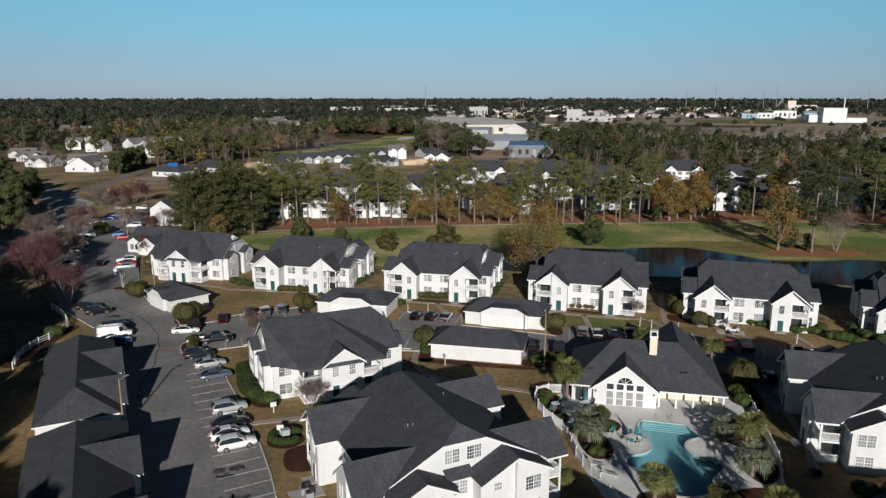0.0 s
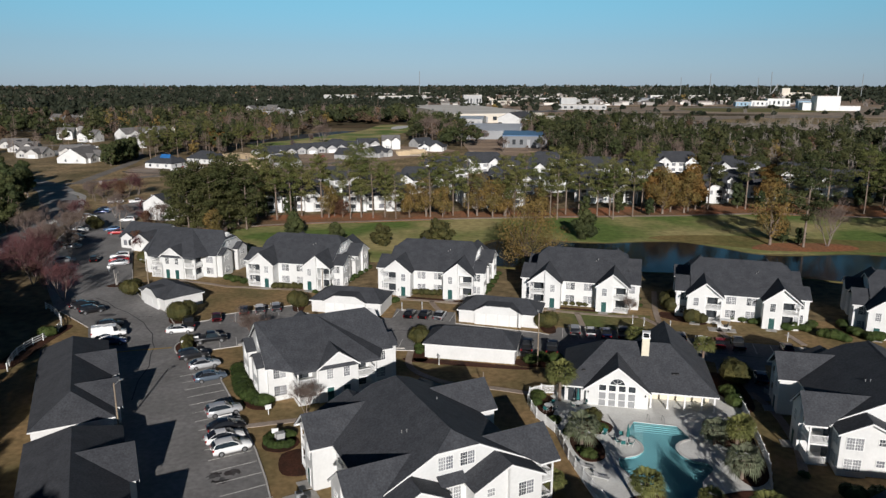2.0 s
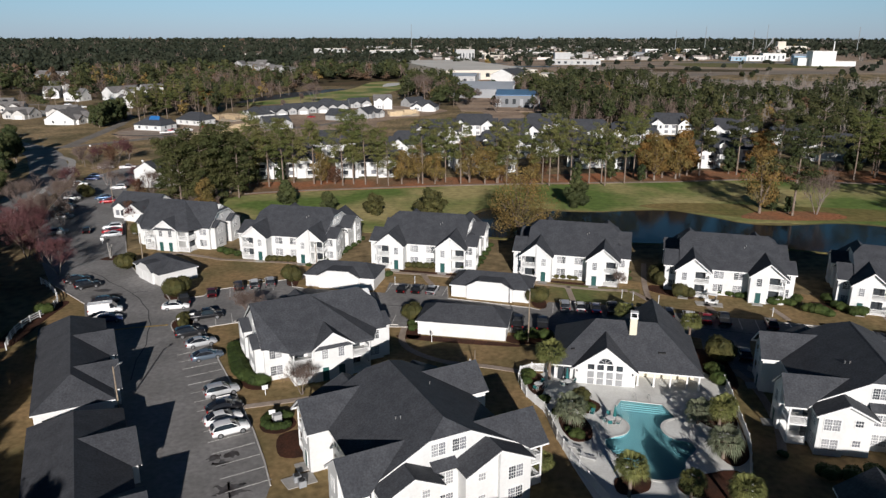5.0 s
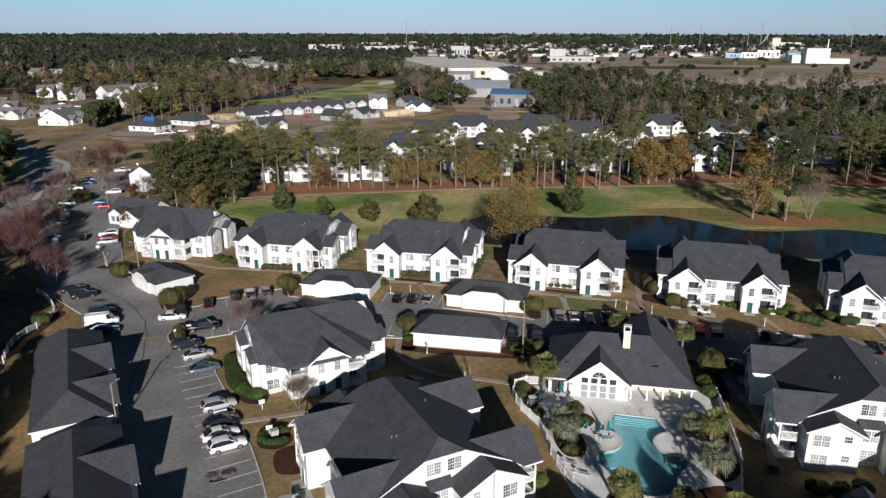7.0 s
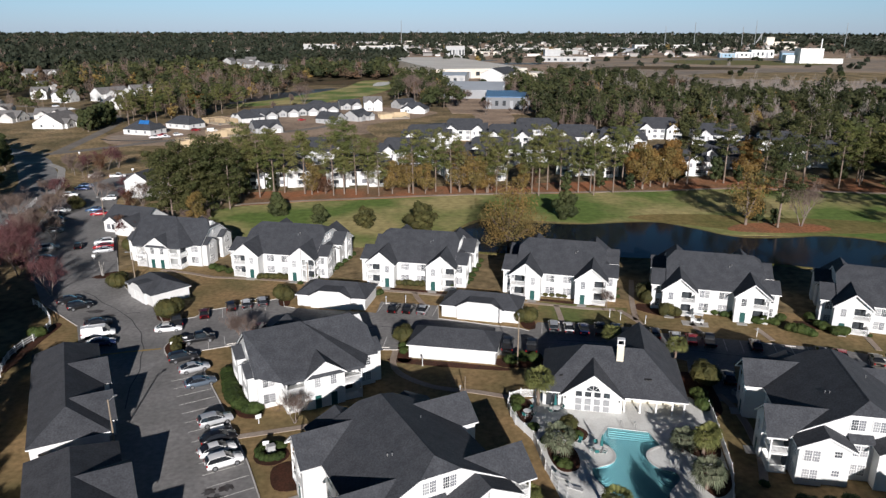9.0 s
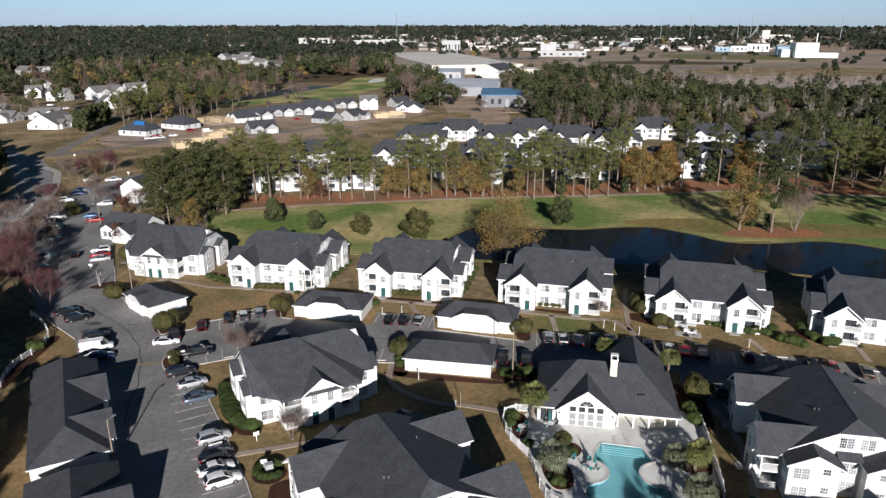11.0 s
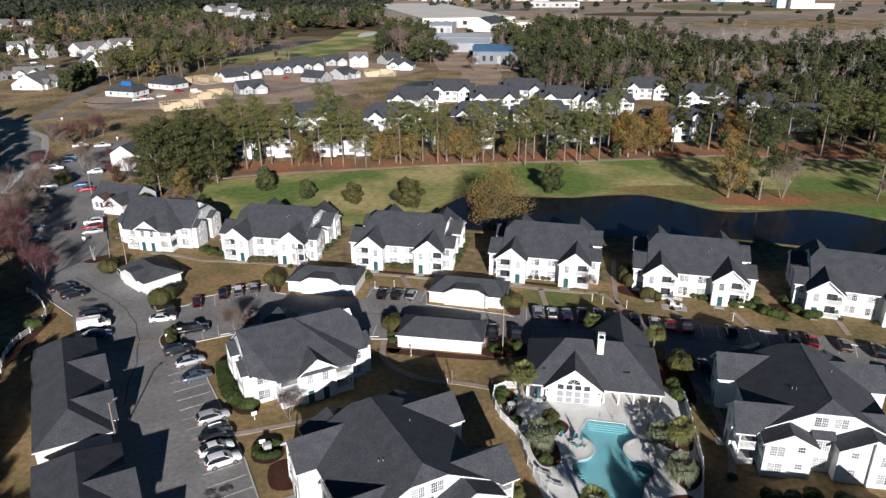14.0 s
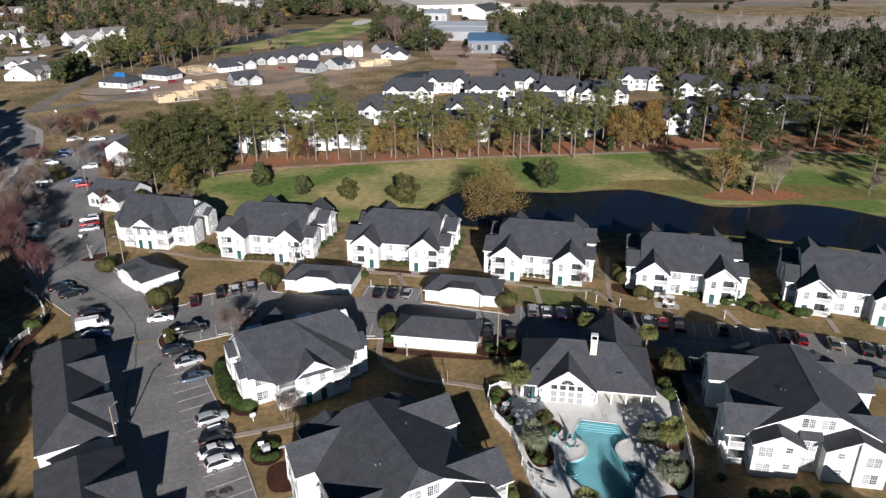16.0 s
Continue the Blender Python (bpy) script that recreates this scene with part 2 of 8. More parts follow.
CREAM = material("cream_siding", (0.66, 0.60, 0.46), 0.6, (0.58, 0.53, 0.41), 0.6, (0.05, 3.0))
METALROOF = banded(material("grey_metal_roof", (0.504, 0.532, 0.560), 0.45, (0.420, 0.448, 0.476), 0.05, (0.05, 0.5), metal=0.3), 0, 0.6, 0.05)
BLUEROOF = banded(material("blue_metal_roof", (0.11, 0.20, 0.34), 0.45, (0.09, 0.17, 0.29), 0.05, (0.05, 0.5), metal=0.2), 0, 0.6, 0.05)
PALEROOF = material("pale_flat_roof", (0.607, 0.567, 0.502), 0.8, (0.528, 0.488, 0.435), 0.02, (0.06, 0.2))
GREYWALL = material("grey_metal_wall", (0.272, 0.28, 0.288), 0.6, (0.232, 0.24, 0.248), 0.08, (0.05, 1.0))
STEELWALL = banded(material("dark_steel_wall", (0.15, 0.157, 0.165), 0.55, (0.12, 0.126, 0.134), 0.08, (0.05, 1.0)), 0, 0.6, 0.04)
MAROONCLOTH = material("maroon_cloth", (0.20, 0.016, 0.028), 0.85, (0.16, 0.012, 0.022), 1.5, (0.08, 6.0))
PALEHOUSE = banded(material("pale_house_siding", (0.50, 0.485, 0.46), 0.6, (0.45, 0.435, 0.41), 0.3, (0.05, 2.0)), 2, 0.13, 0.012)
BLUEWALL = material("blue_grey_wall", (0.24, 0.36, 0.46), 0.6, (0.20, 0.31, 0.40), 0.08, (0.05, 1.0))
OCHREWALL = material("ochre_wall", (0.46, 0.34, 0.12), 0.7, (0.40, 0.29, 0.10), 0.08, (0.05, 1.0))
TOWNWALL = material("mixed_far_walls", (0.44, 0.425, 0.40), 0.7, (0.40, 0.36, 0.32), 0.004, None, island=0.6)
TOWNROOF = material("mixed_far_roofs", (0.30, 0.28, 0.26), 0.8, (0.20, 0.16, 0.14), 0.004, None, island=0.6)
FARCAR = material("far_car_paint", (0.30, 0.29, 0.29), 0.35, (0.16, 0.10, 0.10), 0.02, None, island=0.9)
BEIGEWALL = material("beige_wall", (0.60, 0.545, 0.46), 0.75, (0.52, 0.475, 0.40), 0.05, (0.06, 0.6))


def water_material(name, colour, rough, wave, strength, clear=False):
    m = material(name, colour, rough, None, 1.0, None, strength, wave, spec=0.5 if clear else 0.22)
    b = m.node_tree.nodes["Principled BSDF"]
    b.inputs["IOR"].default_value = 1.33 if clear else 1.27
    if clear:
        b.inputs["Transmission Weight"].default_value = 1.0
    return m


POND = water_material("pond_water", (0.007, 0.010, 0.016), 0.10, 1.1, 0.16)
FARPOND = water_material("far_pond_water", (0.045, 0.046, 0.050), 0.30, 0.35, 0.03)
FARPOND.node_tree.nodes["Principled BSDF"].inputs["IOR"].default_value = 1.06
POOLWATER = water_material("pool_water", (0.70, 0.93, 0.96), 0.0, 2.5, 0.08, True)


def car_paint(name, colour, metallic=0.3):
    m = material("paint_" + name, colour, 0.28, tuple(c * 0.9 for c in colour), 1.0, metal=metallic)
    m.node_tree.nodes["Principled BSDF"].inputs["Coat Weight"].default_value = 0.6
    return m


PAINT = {k: car_paint(k, c, me) for k, c, me in (
    ("white", (0.74, 0.74, 0.73), 0.0), ("silver", (0.56, 0.57, 0.58), 0.35), ("black", (0.012, 0.012, 0.014), 0.2), ("charcoal", (0.03, 0.031, 0.034), 0.4),
    ("red", (0.30, 0.012, 0.016), 0.1), ("maroon", (0.10, 0.012, 0.02), 0.2), ("navy", (0.016, 0.03, 0.09), 0.3), ("blue", (0.05, 0.10, 0.19), 0.4),
    ("steel_blue", (0.15, 0.19, 0.24), 0.5), ("grey", (0.25, 0.255, 0.26), 0.3), ("gold", (0.36, 0.33, 0.27), 0.4))}


# ---- building blocks ----
class Form:
    """Vertices and faces gathered for one mesh."""

    def __init__(self):
        self.v, self.f = [], []

    def add(self, verts, faces):
        k = len(self.v)
        self.v += [tuple(p) for p in verts]
        self.f += [tuple(k + i for i in q) for q in faces]
        return self

    def box(self, x0, x1, y0, y1, z0, z1):
        return self.add([(x, y, z) for z in (z0, z1) for x, y in ((x0, y0), (x1, y0), (x1, y1), (x0, y1))],
                        [(3, 2, 1, 0), (4, 5, 6, 7), (0, 1, 5, 4), (1, 2, 6, 5), (2, 3, 7, 6), (3, 0, 4, 7)])

    def prism(self, ring, by):
        """A flat ring of points, pushed along a vector into a solid."""
        n = len(ring)
        a = [Vector(p) for p in ring]
        by = Vector(by)
        nrm = sum(((a[i] - a[0]).cross(a[(i + 1) % n] - a[0]) for i in range(1, n - 1)), Vector())
        if nrm.dot(by) > 0:
            a.reverse()
        return self.add(a + [p + by for p in a], [tuple(range(n)), tuple(range(2 * n - 1, n - 1, -1))] + [(i, i + n, (i + 1) % n + n, (i + 1) % n) for i in range(n)])

    def tube(self, p, q, r0, r1=None, n=8, caps=True):
        p, q = Vector(p), Vector(q)
        r1 = r0 if r1 is None else r1
        d = (q - p).normalized()
        a = d.cross(Vector((0, 0, 1)) if abs(d.z) < 0.9 else Vector((1, 0, 0))).normalized()
        b = d.cross(a)
        ring = [(math.cos(2 * math.pi * i / n), math.sin(2 * math.pi * i / n)) for i in range(n)]
        v = [p + (a * c + b * s) * r0 for c, s in ring] + [q + (a * c + b * s) * r1 for c, s in ring]
        f = [(i, (i + 1) % n, (i + 1) % n + n, i + n) for i in range(n)]
        if caps:
            f += [tuple(range(n - 1, -1, -1)), tuple(range(n, 2 * n))]
        return self.add(v, f)

    def disc_stack(self, rings, n=12, cx=0.0, cy=0.0):
        """A turned body from (radius, z) rings."""
        v, f = [], []
        for r, z in rings:
            v += [(cx + r * math.cos(2 * math.pi * i / n), cy + r * math.sin(2 * math.pi * i / n), z) for i in range(n)]
        for k in range(len(rings) - 1):
            f += [(k * n + i, k * n + (i + 1) % n, (k + 1) * n + (i + 1) % n, (k + 1) * n + i) for i in range(n)]
        f += [tuple(range(n - 1, -1, -1)), tuple(range((len(rings) - 1) * n, len(rings) * n))]
        return self.add(v, f)

    def lattice(self, xs, zs, solid, y0, y1):
        """One connected plate in the x-z plane: the cells for which solid(i, j) holds, the rest left open."""
        ids, v = {}, []

        def vert(i, j, k):
            if (i, j, k) not in ids:
                ids[i, j, k] = len(v)
                v.append((xs[i], y1 if k else y0, zs[j]))
            return ids[i, j, k]

        f, nx, nz = [], len(xs) - 1, len(zs) - 1
        ok = lambda i, j: 0 <= i < nx and 0 <= j < nz and solid(i, j)
        for i in range(nx):
            for j in range(nz):
                if not ok(i, j):
                    continue
                f.append((vert(i, j, 1), vert(i, j + 1, 1), vert(i + 1, j + 1, 1), vert(i + 1, j, 1)))
                f.append((vert(i, j, 0), vert(i + 1, j, 0), vert(i + 1, j + 1, 0), vert(i, j + 1, 0)))
                for di, dj, a, b in ((-1, 0, (i, j), (i, j + 1)), (1, 0, (i + 1, j + 1), (i + 1, j)), (0, -1, (i + 1, j), (i, j)), (0, 1, (i, j + 1), (i + 1, j + 1))):
                    if not ok(i + di, j + dj):
                        f.append((vert(*a, 0), vert(*b, 0), vert(*b, 1), vert(*a, 1)))
        return self.add(v, f)

    def mesh(self, name, mat):
        me = bpy.data.meshes.new(name)
        me.from_pydata(self.v, [], self.f)
        me.materials.append(mat)
        me.update()
        return me


def thing(name, label, category, m=None, group="", kind=""):
    ob = new(name)
    ob.empty_display_size = 0.3
    if m is not None:
        ob.matrix_basis = m
    return tagged(ob, label, category, group, kind)


def part(name, form, mat, parent, label="", smooth=False):
    """One mesh object under a thing or under a part."""
    data = form.mesh(name, mat) if isinstance(form, Form) else form
    if smooth:
        data.polygons.foreach_set("use_smooth", [True] * len(data.polygons))
    ob = new(name, data)
    ob.parent = parent
    if label:
        ob["label"] = label
    return ob


def flat(name, ring, z, mat, label, category, depth=0.3, kind="structure"):
    """A level piece of ground cover whose top lies at z."""
    f = Form().prism([(x, y, z) for x, y in ring], (0, 0, -depth))
    return tagged(new(name, f.mesh(name, mat)), label, category, "", kind)


def smooth_ring(pts, steps=4, closed=True):
    """A soft line through a few plan points."""
    out, n = [], len(pts)
    for i in range(n if closed else n - 1):
        p0, p1, p2, p3 = (np.array(pts[(i + k) % n] if closed else pts[min(max(i + k, 0), n - 1)], float) for k in (-1, 0, 1, 2))
        for s in range(steps):
            t = s / steps
            out.append(tuple(0.5 * (2 * p1 + (p2 - p0) * t + (2 * p0 - 5 * p1 + 4 * p2 - p3) * t * t + (3 * p1 - p0 - 3 * p2 + p3) * t ** 3)))
    if not closed:
        out.append(tuple(pts[-1]))
    return out


def strip(pts, width):
    """The ring of a band along a plan line."""
    p = [np.array(q, float) for q in pts]
    left, right = [], []
    for i in range(len(p)):
        d = p[min(i + 1, len(p) - 1)] - p[max(i - 1, 0)]
        d = np.array((-d[1], d[0])) / np.hypot(*d) * width / 2
        left.append(tuple(p[i] + d))
        right.append(tuple(p[i] - d))
    return left + right[::-1]


def kerb_line(pts, height=0.14, width=0.16, name="kerb", mat=None):
    f = Form()
    ring = strip(pts, width)
    n = len(pts)
    for i in range(n - 1):
        quad = [ring[i], ring[i + 1], ring[2 * n - 2 - i], ring[2 * n - 1 - i]]
        f.prism([(x, y, -0.1) for x, y in quad], (0, 0, height + 0.1))
    return tagged(new(name, f.mesh(name, mat or KERB)), "grey concrete kerb along the parking lot", "kerb", "", "structure")


# ---- windows, doors, balconies ----
def facing(x, y, z, side):
    """The pose of something set on a wall that looks towards side: its own x runs along the wall, y out of the wall, z up."""
    return pose(x, y, z, 0, 0, {"-y": 180, "+y": 0, "+x": -90, "-x": 90}[side])


WINDOW_MESH = {}


def cuts(bars, lo, hi):
    """The cut positions for bars (middle, width) between two ends, and which gaps between cuts are bar."""
    xs, full = [], []
    for c, w in bars:
        for e in (c - w / 2, c + w / 2):
            xs.append(min(max(e, lo), hi))
    xs = sorted(set(xs))
    for i in range(len(xs) - 1):
        m = (xs[i] + xs[i + 1]) / 2
        full.append(any(abs(m - c) < w / 2 for c, w in bars))
    return xs, full


def window_meshes(w, h, sashes, rows, cols):
    key = (w, h, sashes, rows, cols)
    if key not in WINDOW_MESH:
        t, sw = 0.07, w / sashes
        bars_x = [(-w / 2 - t / 2 + i * (w + t) / sashes, t * 1.3) for i in range(sashes + 1)]
        bars_x += [(-w / 2 + s * sw + sw * c / cols, 0.026) for s in range(sashes) for c in range(1, cols)]
        bars_z = [(-t / 2, t * 1.3), (h + t / 2, t * 1.3), (h / 2, 0.06)] + [(h * r / rows, 0.026) for r in range(1, rows) if 2 * r != rows]
        xs, fx = cuts(bars_x, -9, 9)
        zs, fz = cuts(bars_z, -9, 9)
        fr = Form().lattice(xs, zs, lambda i, j: fx[i] or fz[j], -0.02, 0.06)
        pane = Form().box(-sw / 2 + t / 2, sw / 2 - t / 2, -0.01, 0.025, 0, h)
        WINDOW_MESH[key] = fr.mesh("window", TRIM), pane.mesh("pane", GLASS)
    return WINDOW_MESH[key]


FAR_WINDOW = {}


def far_window(parent, x, y, z, side, w=1.75, h=1.45, *rest):
    """A window of a far house: frame and glass in one mesh."""
    if (w, h) not in FAR_WINDOW:
        me = Form().box(-w / 2, w / 2, -0.02, 0.06, 0, h).mesh("window", GLASS)
        FAR_WINDOW[w, h] = me
    ob = part("window", FAR_WINDOW[w, h], GLASS, parent)
    ob.matrix_basis = facing(x, y, z, side)
    return ob


def window(parent, x, y, z, side, w=1.75, h=1.45, sashes=2, rows=4, cols=3):
    frame_mesh, pane_mesh = window_meshes(w, h, sashes, rows, cols)
    ob = part("window", frame_mesh, TRIM, parent)
    ob.matrix_basis = facing(x, y, z, side)
    for s in range(sashes):
        p = part("pane", pane_mesh, GLASS, ob)
        p.location = (-w / 2 + (s + 0.5) * w / sashes, 0, 0)
    return ob


DOOR_MESH = {}


def door(parent, x, y, z, side, mat=None, w=0.95, h=2.08):
    mat = mat or GREEN_DOOR
    if mat.name not in DOOR_MESH:
        leaf = Form().box(-w / 2, w / 2, 0.0, 0.045, 0, h)
        for r0, r1 in ((0.15, 0.85), (1.05, 1.9)):
            for c in (-1, 1):
                leaf.box(c * w / 4 - 0.15, c * w / 4 + 0.15, 0.045, 0.06, r0, r1)
        surround = Form().box(-w / 2 - 0.1, -w / 2, -0.01, 0.08, 0, h + 0.1).box(w / 2, w / 2 + 0.1, -0.01, 0.08, 0, h + 0.1).box(-w / 2, w / 2, -0.01, 0.08, h, h + 0.1)
        knob = Form().tube((w / 2 - 0.1, 0.045, 1.0), (w / 2 - 0.1, 0.12, 1.0), 0.035)
        DOOR_MESH[mat.name] = leaf.mesh("door", mat), surround.mesh("door_surround", TRIM), knob.mesh("knob", STEEL)
    a, b, c = DOOR_MESH[mat.name]
    ob = part("door", a, mat, parent, "dark green panelled front door" if mat is GREEN_DOOR else "")
    ob.matrix_basis = facing(x, y, z, side)
    part("door_surround", b, TRIM, ob)
    part("knob", c, STEEL, ob)
    return ob


def railing(parent, p, q, z, h=1.0, gap=0.15):
    """White balusters between two rails, from plan point p to q, as one welded panel."""
    a, b = Vector((*p, 0)), Vector((*q, 0))
    d = b - a
    L = d.length
    n = max(2, int(L / gap))
    xs, fx = cuts([(L * (i + 0.5) / n, 0.06) for i in range(n)] + [(0.02, 0.04), (L - 0.02, 0.04)], 0, L)
    zs, fz = cuts([(0.12, 0.08), (h - 0.045, 0.09)], 0.08, h)
    ob = part("railing", Form().lattice(xs, zs, lambda i, j: fx[i] or fz[j], -0.03, 0.03), TRIM, parent)
    ob.matrix_basis = pose(p[0], p[1], z, 0, 0, math.degrees(math.atan2(d.y, d.x)))
    return ob


def balcony(parent, x0, x1, y_wall, y_out, levels=(0.12, 2.75), top=5.0, open_sides=("x0", "x1")):
    """Stacked porches: floor slabs, corner posts, railings, a shaded back wall with a glass door."""
    ya, yb = min(y_wall, y_out), max(y_wall, y_out)
    out = "-y" if y_out < y_wall else "+y"
    s = -1 if out == "-y" else 1
    for z in levels:
        slab = part("balcony", Form().box(x0, x1, ya, yb, z - 0.22, z), TRIM, parent)
        railing(slab, (x0 + 0.1, y_out - s * 0.08), (x1 - 0.1, y_out - s * 0.08), z)
        for side in open_sides:
            x = x0 + 0.08 if side == "x0" else x1 - 0.08
            railing(slab, (x, ya + 0.1), (x, yb - 0.1), z)
        sl = part("sliding_door", Form().box(-0.9, 0.9, 0, 0.05, 0, 2.05), DARK_GLASS, slab, "dark glass balcony door")
        sl.matrix_basis = facing((x0 + x1) / 2, y_wall + s * 0.01, z, out)
    for x in (x0 + 0.09, x1 - 0.09):
        part("post", Form().box(x - 0.09, x + 0.09, y_out - s * 0.09 - 0.09, y_out - s * 0.09 + 0.09, 0, top), TRIM, parent)
    part("porch_beam", Form().box(x0, x1, ya, yb, top, top + 0.28), TRIM, parent)


def roof_plane(form, ring, thick=0.2):
    form.prism(ring, (0, 0, -min(thick, 0.09)))


def rake_board(form, p, q, depth=0.26, out=(0, 0, 0), wide=0.05):
    """A white board under a sloping or level roof edge."""
    o = Vector(out).normalized()
    drop = Vector((0, 0, 0.065))
    p, q = Vector(p) - o * (wide + 0.025) - drop, Vector(q) - o * (wide + 0.025) - drop
    form.prism([p, q, q - Vector((0, 0, depth)), p - Vector((0, 0, depth))], o * wide)


# ---- the apartment house with two gabled bays on each long side ----
EAVE, RIDGE, SLOPE = 5.2, 9.9, 0.522


def gabled_apartment(label, bays, m, detail=True, shingle=None, group="gabled apartment houses", window=window):
    """Ridge along x. bays: for each of the four bays (x sign, y sign) whether the porches are on the outer side."""
    shingle = shingle or SHINGLE
    home = thing("apartment_house", label, "apartment house", m, group)
    part("wall", Form().prism([(-8.6, y, z) for y, z in ((-8.6, -0.2), (8.6, -0.2), (8.6, 5.3), (2.3, 8.55), (-2.3, 8.55), (-8.6, 5.3))], (17.2, 0, 0)), SIDING, home)
    # main roof, clipped at both gables
    f, w = Form(), Form()
    e, ex, jx = 9.05, 8.98, 7.35
    jy = 2.35
    jz = RIDGE - jy * SLOPE
    ez = RIDGE - e * SLOPE
    for s in (-1, 1):
        roof_plane(f, [(-jx, 0, RIDGE), (jx, 0, RIDGE), (ex, s * jy, jz), (ex, s * e, ez), (-ex, s * e, ez), (-ex, s * jy, jz)])
        roof_plane(f, [(s * jx, 0, RIDGE), (s * ex, jy, jz), (s * ex, -jy, jz)])
        rake_board(w, (-ex, s * e, ez - 0.02), (ex, s * e, ez - 0.02), 0.24, (0, s, 0))
        for k in (-1, 1):
            rake_board(w, (s * ex, k * jy, jz - 0.02), (s * ex, k * e, ez - 0.02), 0.26, (s, 0, 0))
        rake_board(w, (s * ex, -jy, jz - 0.02), (s * ex, jy, jz - 0.02), 0.26, (s, 0, 0))
    roof = part("roof", f, shingle, home, "dark grey asphalt shingle roof")
    part("fascia", w, TRIM, roof)
    part("ridge_cap", Form().prism([(-jx, -0.16, RIDGE - 0.05), (-jx, 0, RIDGE + 0.04), (-jx, 0.16, RIDGE - 0.05)], (2 * jx, 0, 0)), shingle, roof)
    for vx, vy in ((-2.4, 3.1), (2.8, -3.4), (3.2, -3.0)) if detail else ():
        z = RIDGE - abs(vy) * SLOPE
        part("roof_vent", Form().tube((vx, vy, z - 0.2), (vx, vy, z + 0.28), 0.05).disc_stack([(0.08, z + 0.24), (0.08, z + 0.32)], 8, vx, vy), STEEL, roof)
    # end wings
    for s in (-1, 1):
        for y0, y1 in ((0.7, 8.2), (-8.2, -2.2)):
            a, b = (y0, y1) if s > 0 else (-y1, -y0)
            mid = (a + b) / 2
            top = EAVE + (b - a) / 2 * 0.5
            wing = part("end_wing", Form().prism([(s * 8.5, y, z) for y, z in ((a, -0.2), (b, -0.2), (b, EAVE), (mid, top), (a, EAVE))], (s * 2.5, 0, 0)), SIDING, home)
            out_lo, out_hi = (mid, b) if abs(b) > abs(a) else (a, mid)
            part("bump_out", Form().prism([(s * 11.0, y, z) for y, z in ((out_lo, -0.2), (out_hi, -0.2), (out_hi, EAVE if out_hi == b else top - 0.1), (out_lo, EAVE if out_lo == a else top - 0.1))], (s * 0.45, 0, 0)), SIDING, wing)
            r, w = Form(), Form()
            for y in (a - 0.35, b + 0.35):
                z = EAVE - 0.175 + 0.2
                roof_plane(r, [(s * 8.6, mid, top + 0.2), (s * 11.75, mid, top + 0.2), (s * 11.75, y, z), (s * 8.6, y, z)], 0.18)
                rake_board(w, (s * 11.75, mid, top + 0.18), (s * 11.75, y, z - 0.02), 0.24, (s, 0, 0))
                rake_board(w, (s * 8.98, y, z - 0.02), (s * 11.75, y, z - 0.02), 0.22, (0, 1 if y > mid else -1, 0))
            wr = part("wing_roof", r, shingle, home)
            if detail:
                part("fascia", w, TRIM, wr)
            side = "+x" if s > 0 else "-x"
            outer = out_lo + (out_hi - out_lo) * 0.5
            inner = (a + b) - outer
            for z in (0.75, 3.35):
                window(home, s * 11.45, outer, z, side)
                if detail:
                    window(home, s * 11.0, inner, z + 0.55, side, 0.85, 0.8, 1, 2, 3)
                yo = b if abs(b) > abs(a) else a
                if detail or yo < 0:
                    window(home, s * 9.9, yo, z, "+y" if yo > 0 else "-y", 1.5)
        # recessed middle under the clipped gable
        a, b = (-2.2, 0.7) if s > 0 else (-0.7, 2.2)
        part("entry_block", Form().box(min(s * 8.5, s * 9.3), max(s * 8.5, s * 9.3), a, b, -0.2, 5.2), SIDING, home)
        r = Form()
        roof_plane(r, [(s * 8.6, a, 5.95), (s * 8.6, b, 5.95), (s * 9.75, b, 5.3), (s * 9.75, a, 5.3)], 0.16)
        part("shed_roof", r, shingle, home)
        side = "+x" if s > 0 else "-x"
        for z in (0.75, 3.35):
            window(home, s * 9.3, (a + b) / 2, z, side)
        for y in (-1.2, 1.2):
            window(home, s * 8.6, y, 6.45, side, 1.6, 1.4)
    # bays on the long sides
    for sx in (-1, 1):
        for sy in (-1, 1) if detail else (-1,):
            c, half, yf = sx * 6.5, 3.05, sy * 10.9
            apex = 7.65
            outer = bays[(sx, sy)]
            porch = (c, c + sx * half) if outer else (c - sx * half, c)
            solid = (c - sx * half, c) if outer else (c, c + sx * half)
            p0, p1 = min(porch), max(porch)
            s0, s1 = min(solid), max(solid)
            slope = (apex - EAVE) / half
            edge = EAVE if abs(s0 - c) > 0.01 else apex
            bay = part("bay", Form().prism([(x, sy * 8.5, z) for x, z in ((s0, -0.2), (s1, -0.2), (s1, apex if abs(s1 - c) < 0.01 else EAVE), (s0, edge))], (0, sy * 2.75, 0)), SIDING, home)
            part("gable", Form().prism([(x, sy * 8.5, z) for x, z in ((p0, EAVE), (p1, EAVE), (c, apex))], (0, sy * 2.3, 0)), SIDING, bay)
            balcony(home, p0, p1, sy * 8.6, yf, open_sides=(("x1",) if (sx > 0) == outer else ("x0",)))
            r, w = Form(), Form()
            yr = -sy * 0 + sy * (RIDGE - apex - 0.2) / SLOPE
            ov = 0.32
            zl = apex + 0.2 - (half + ov) * slope
            yl = sy * (RIDGE - zl) / SLOPE
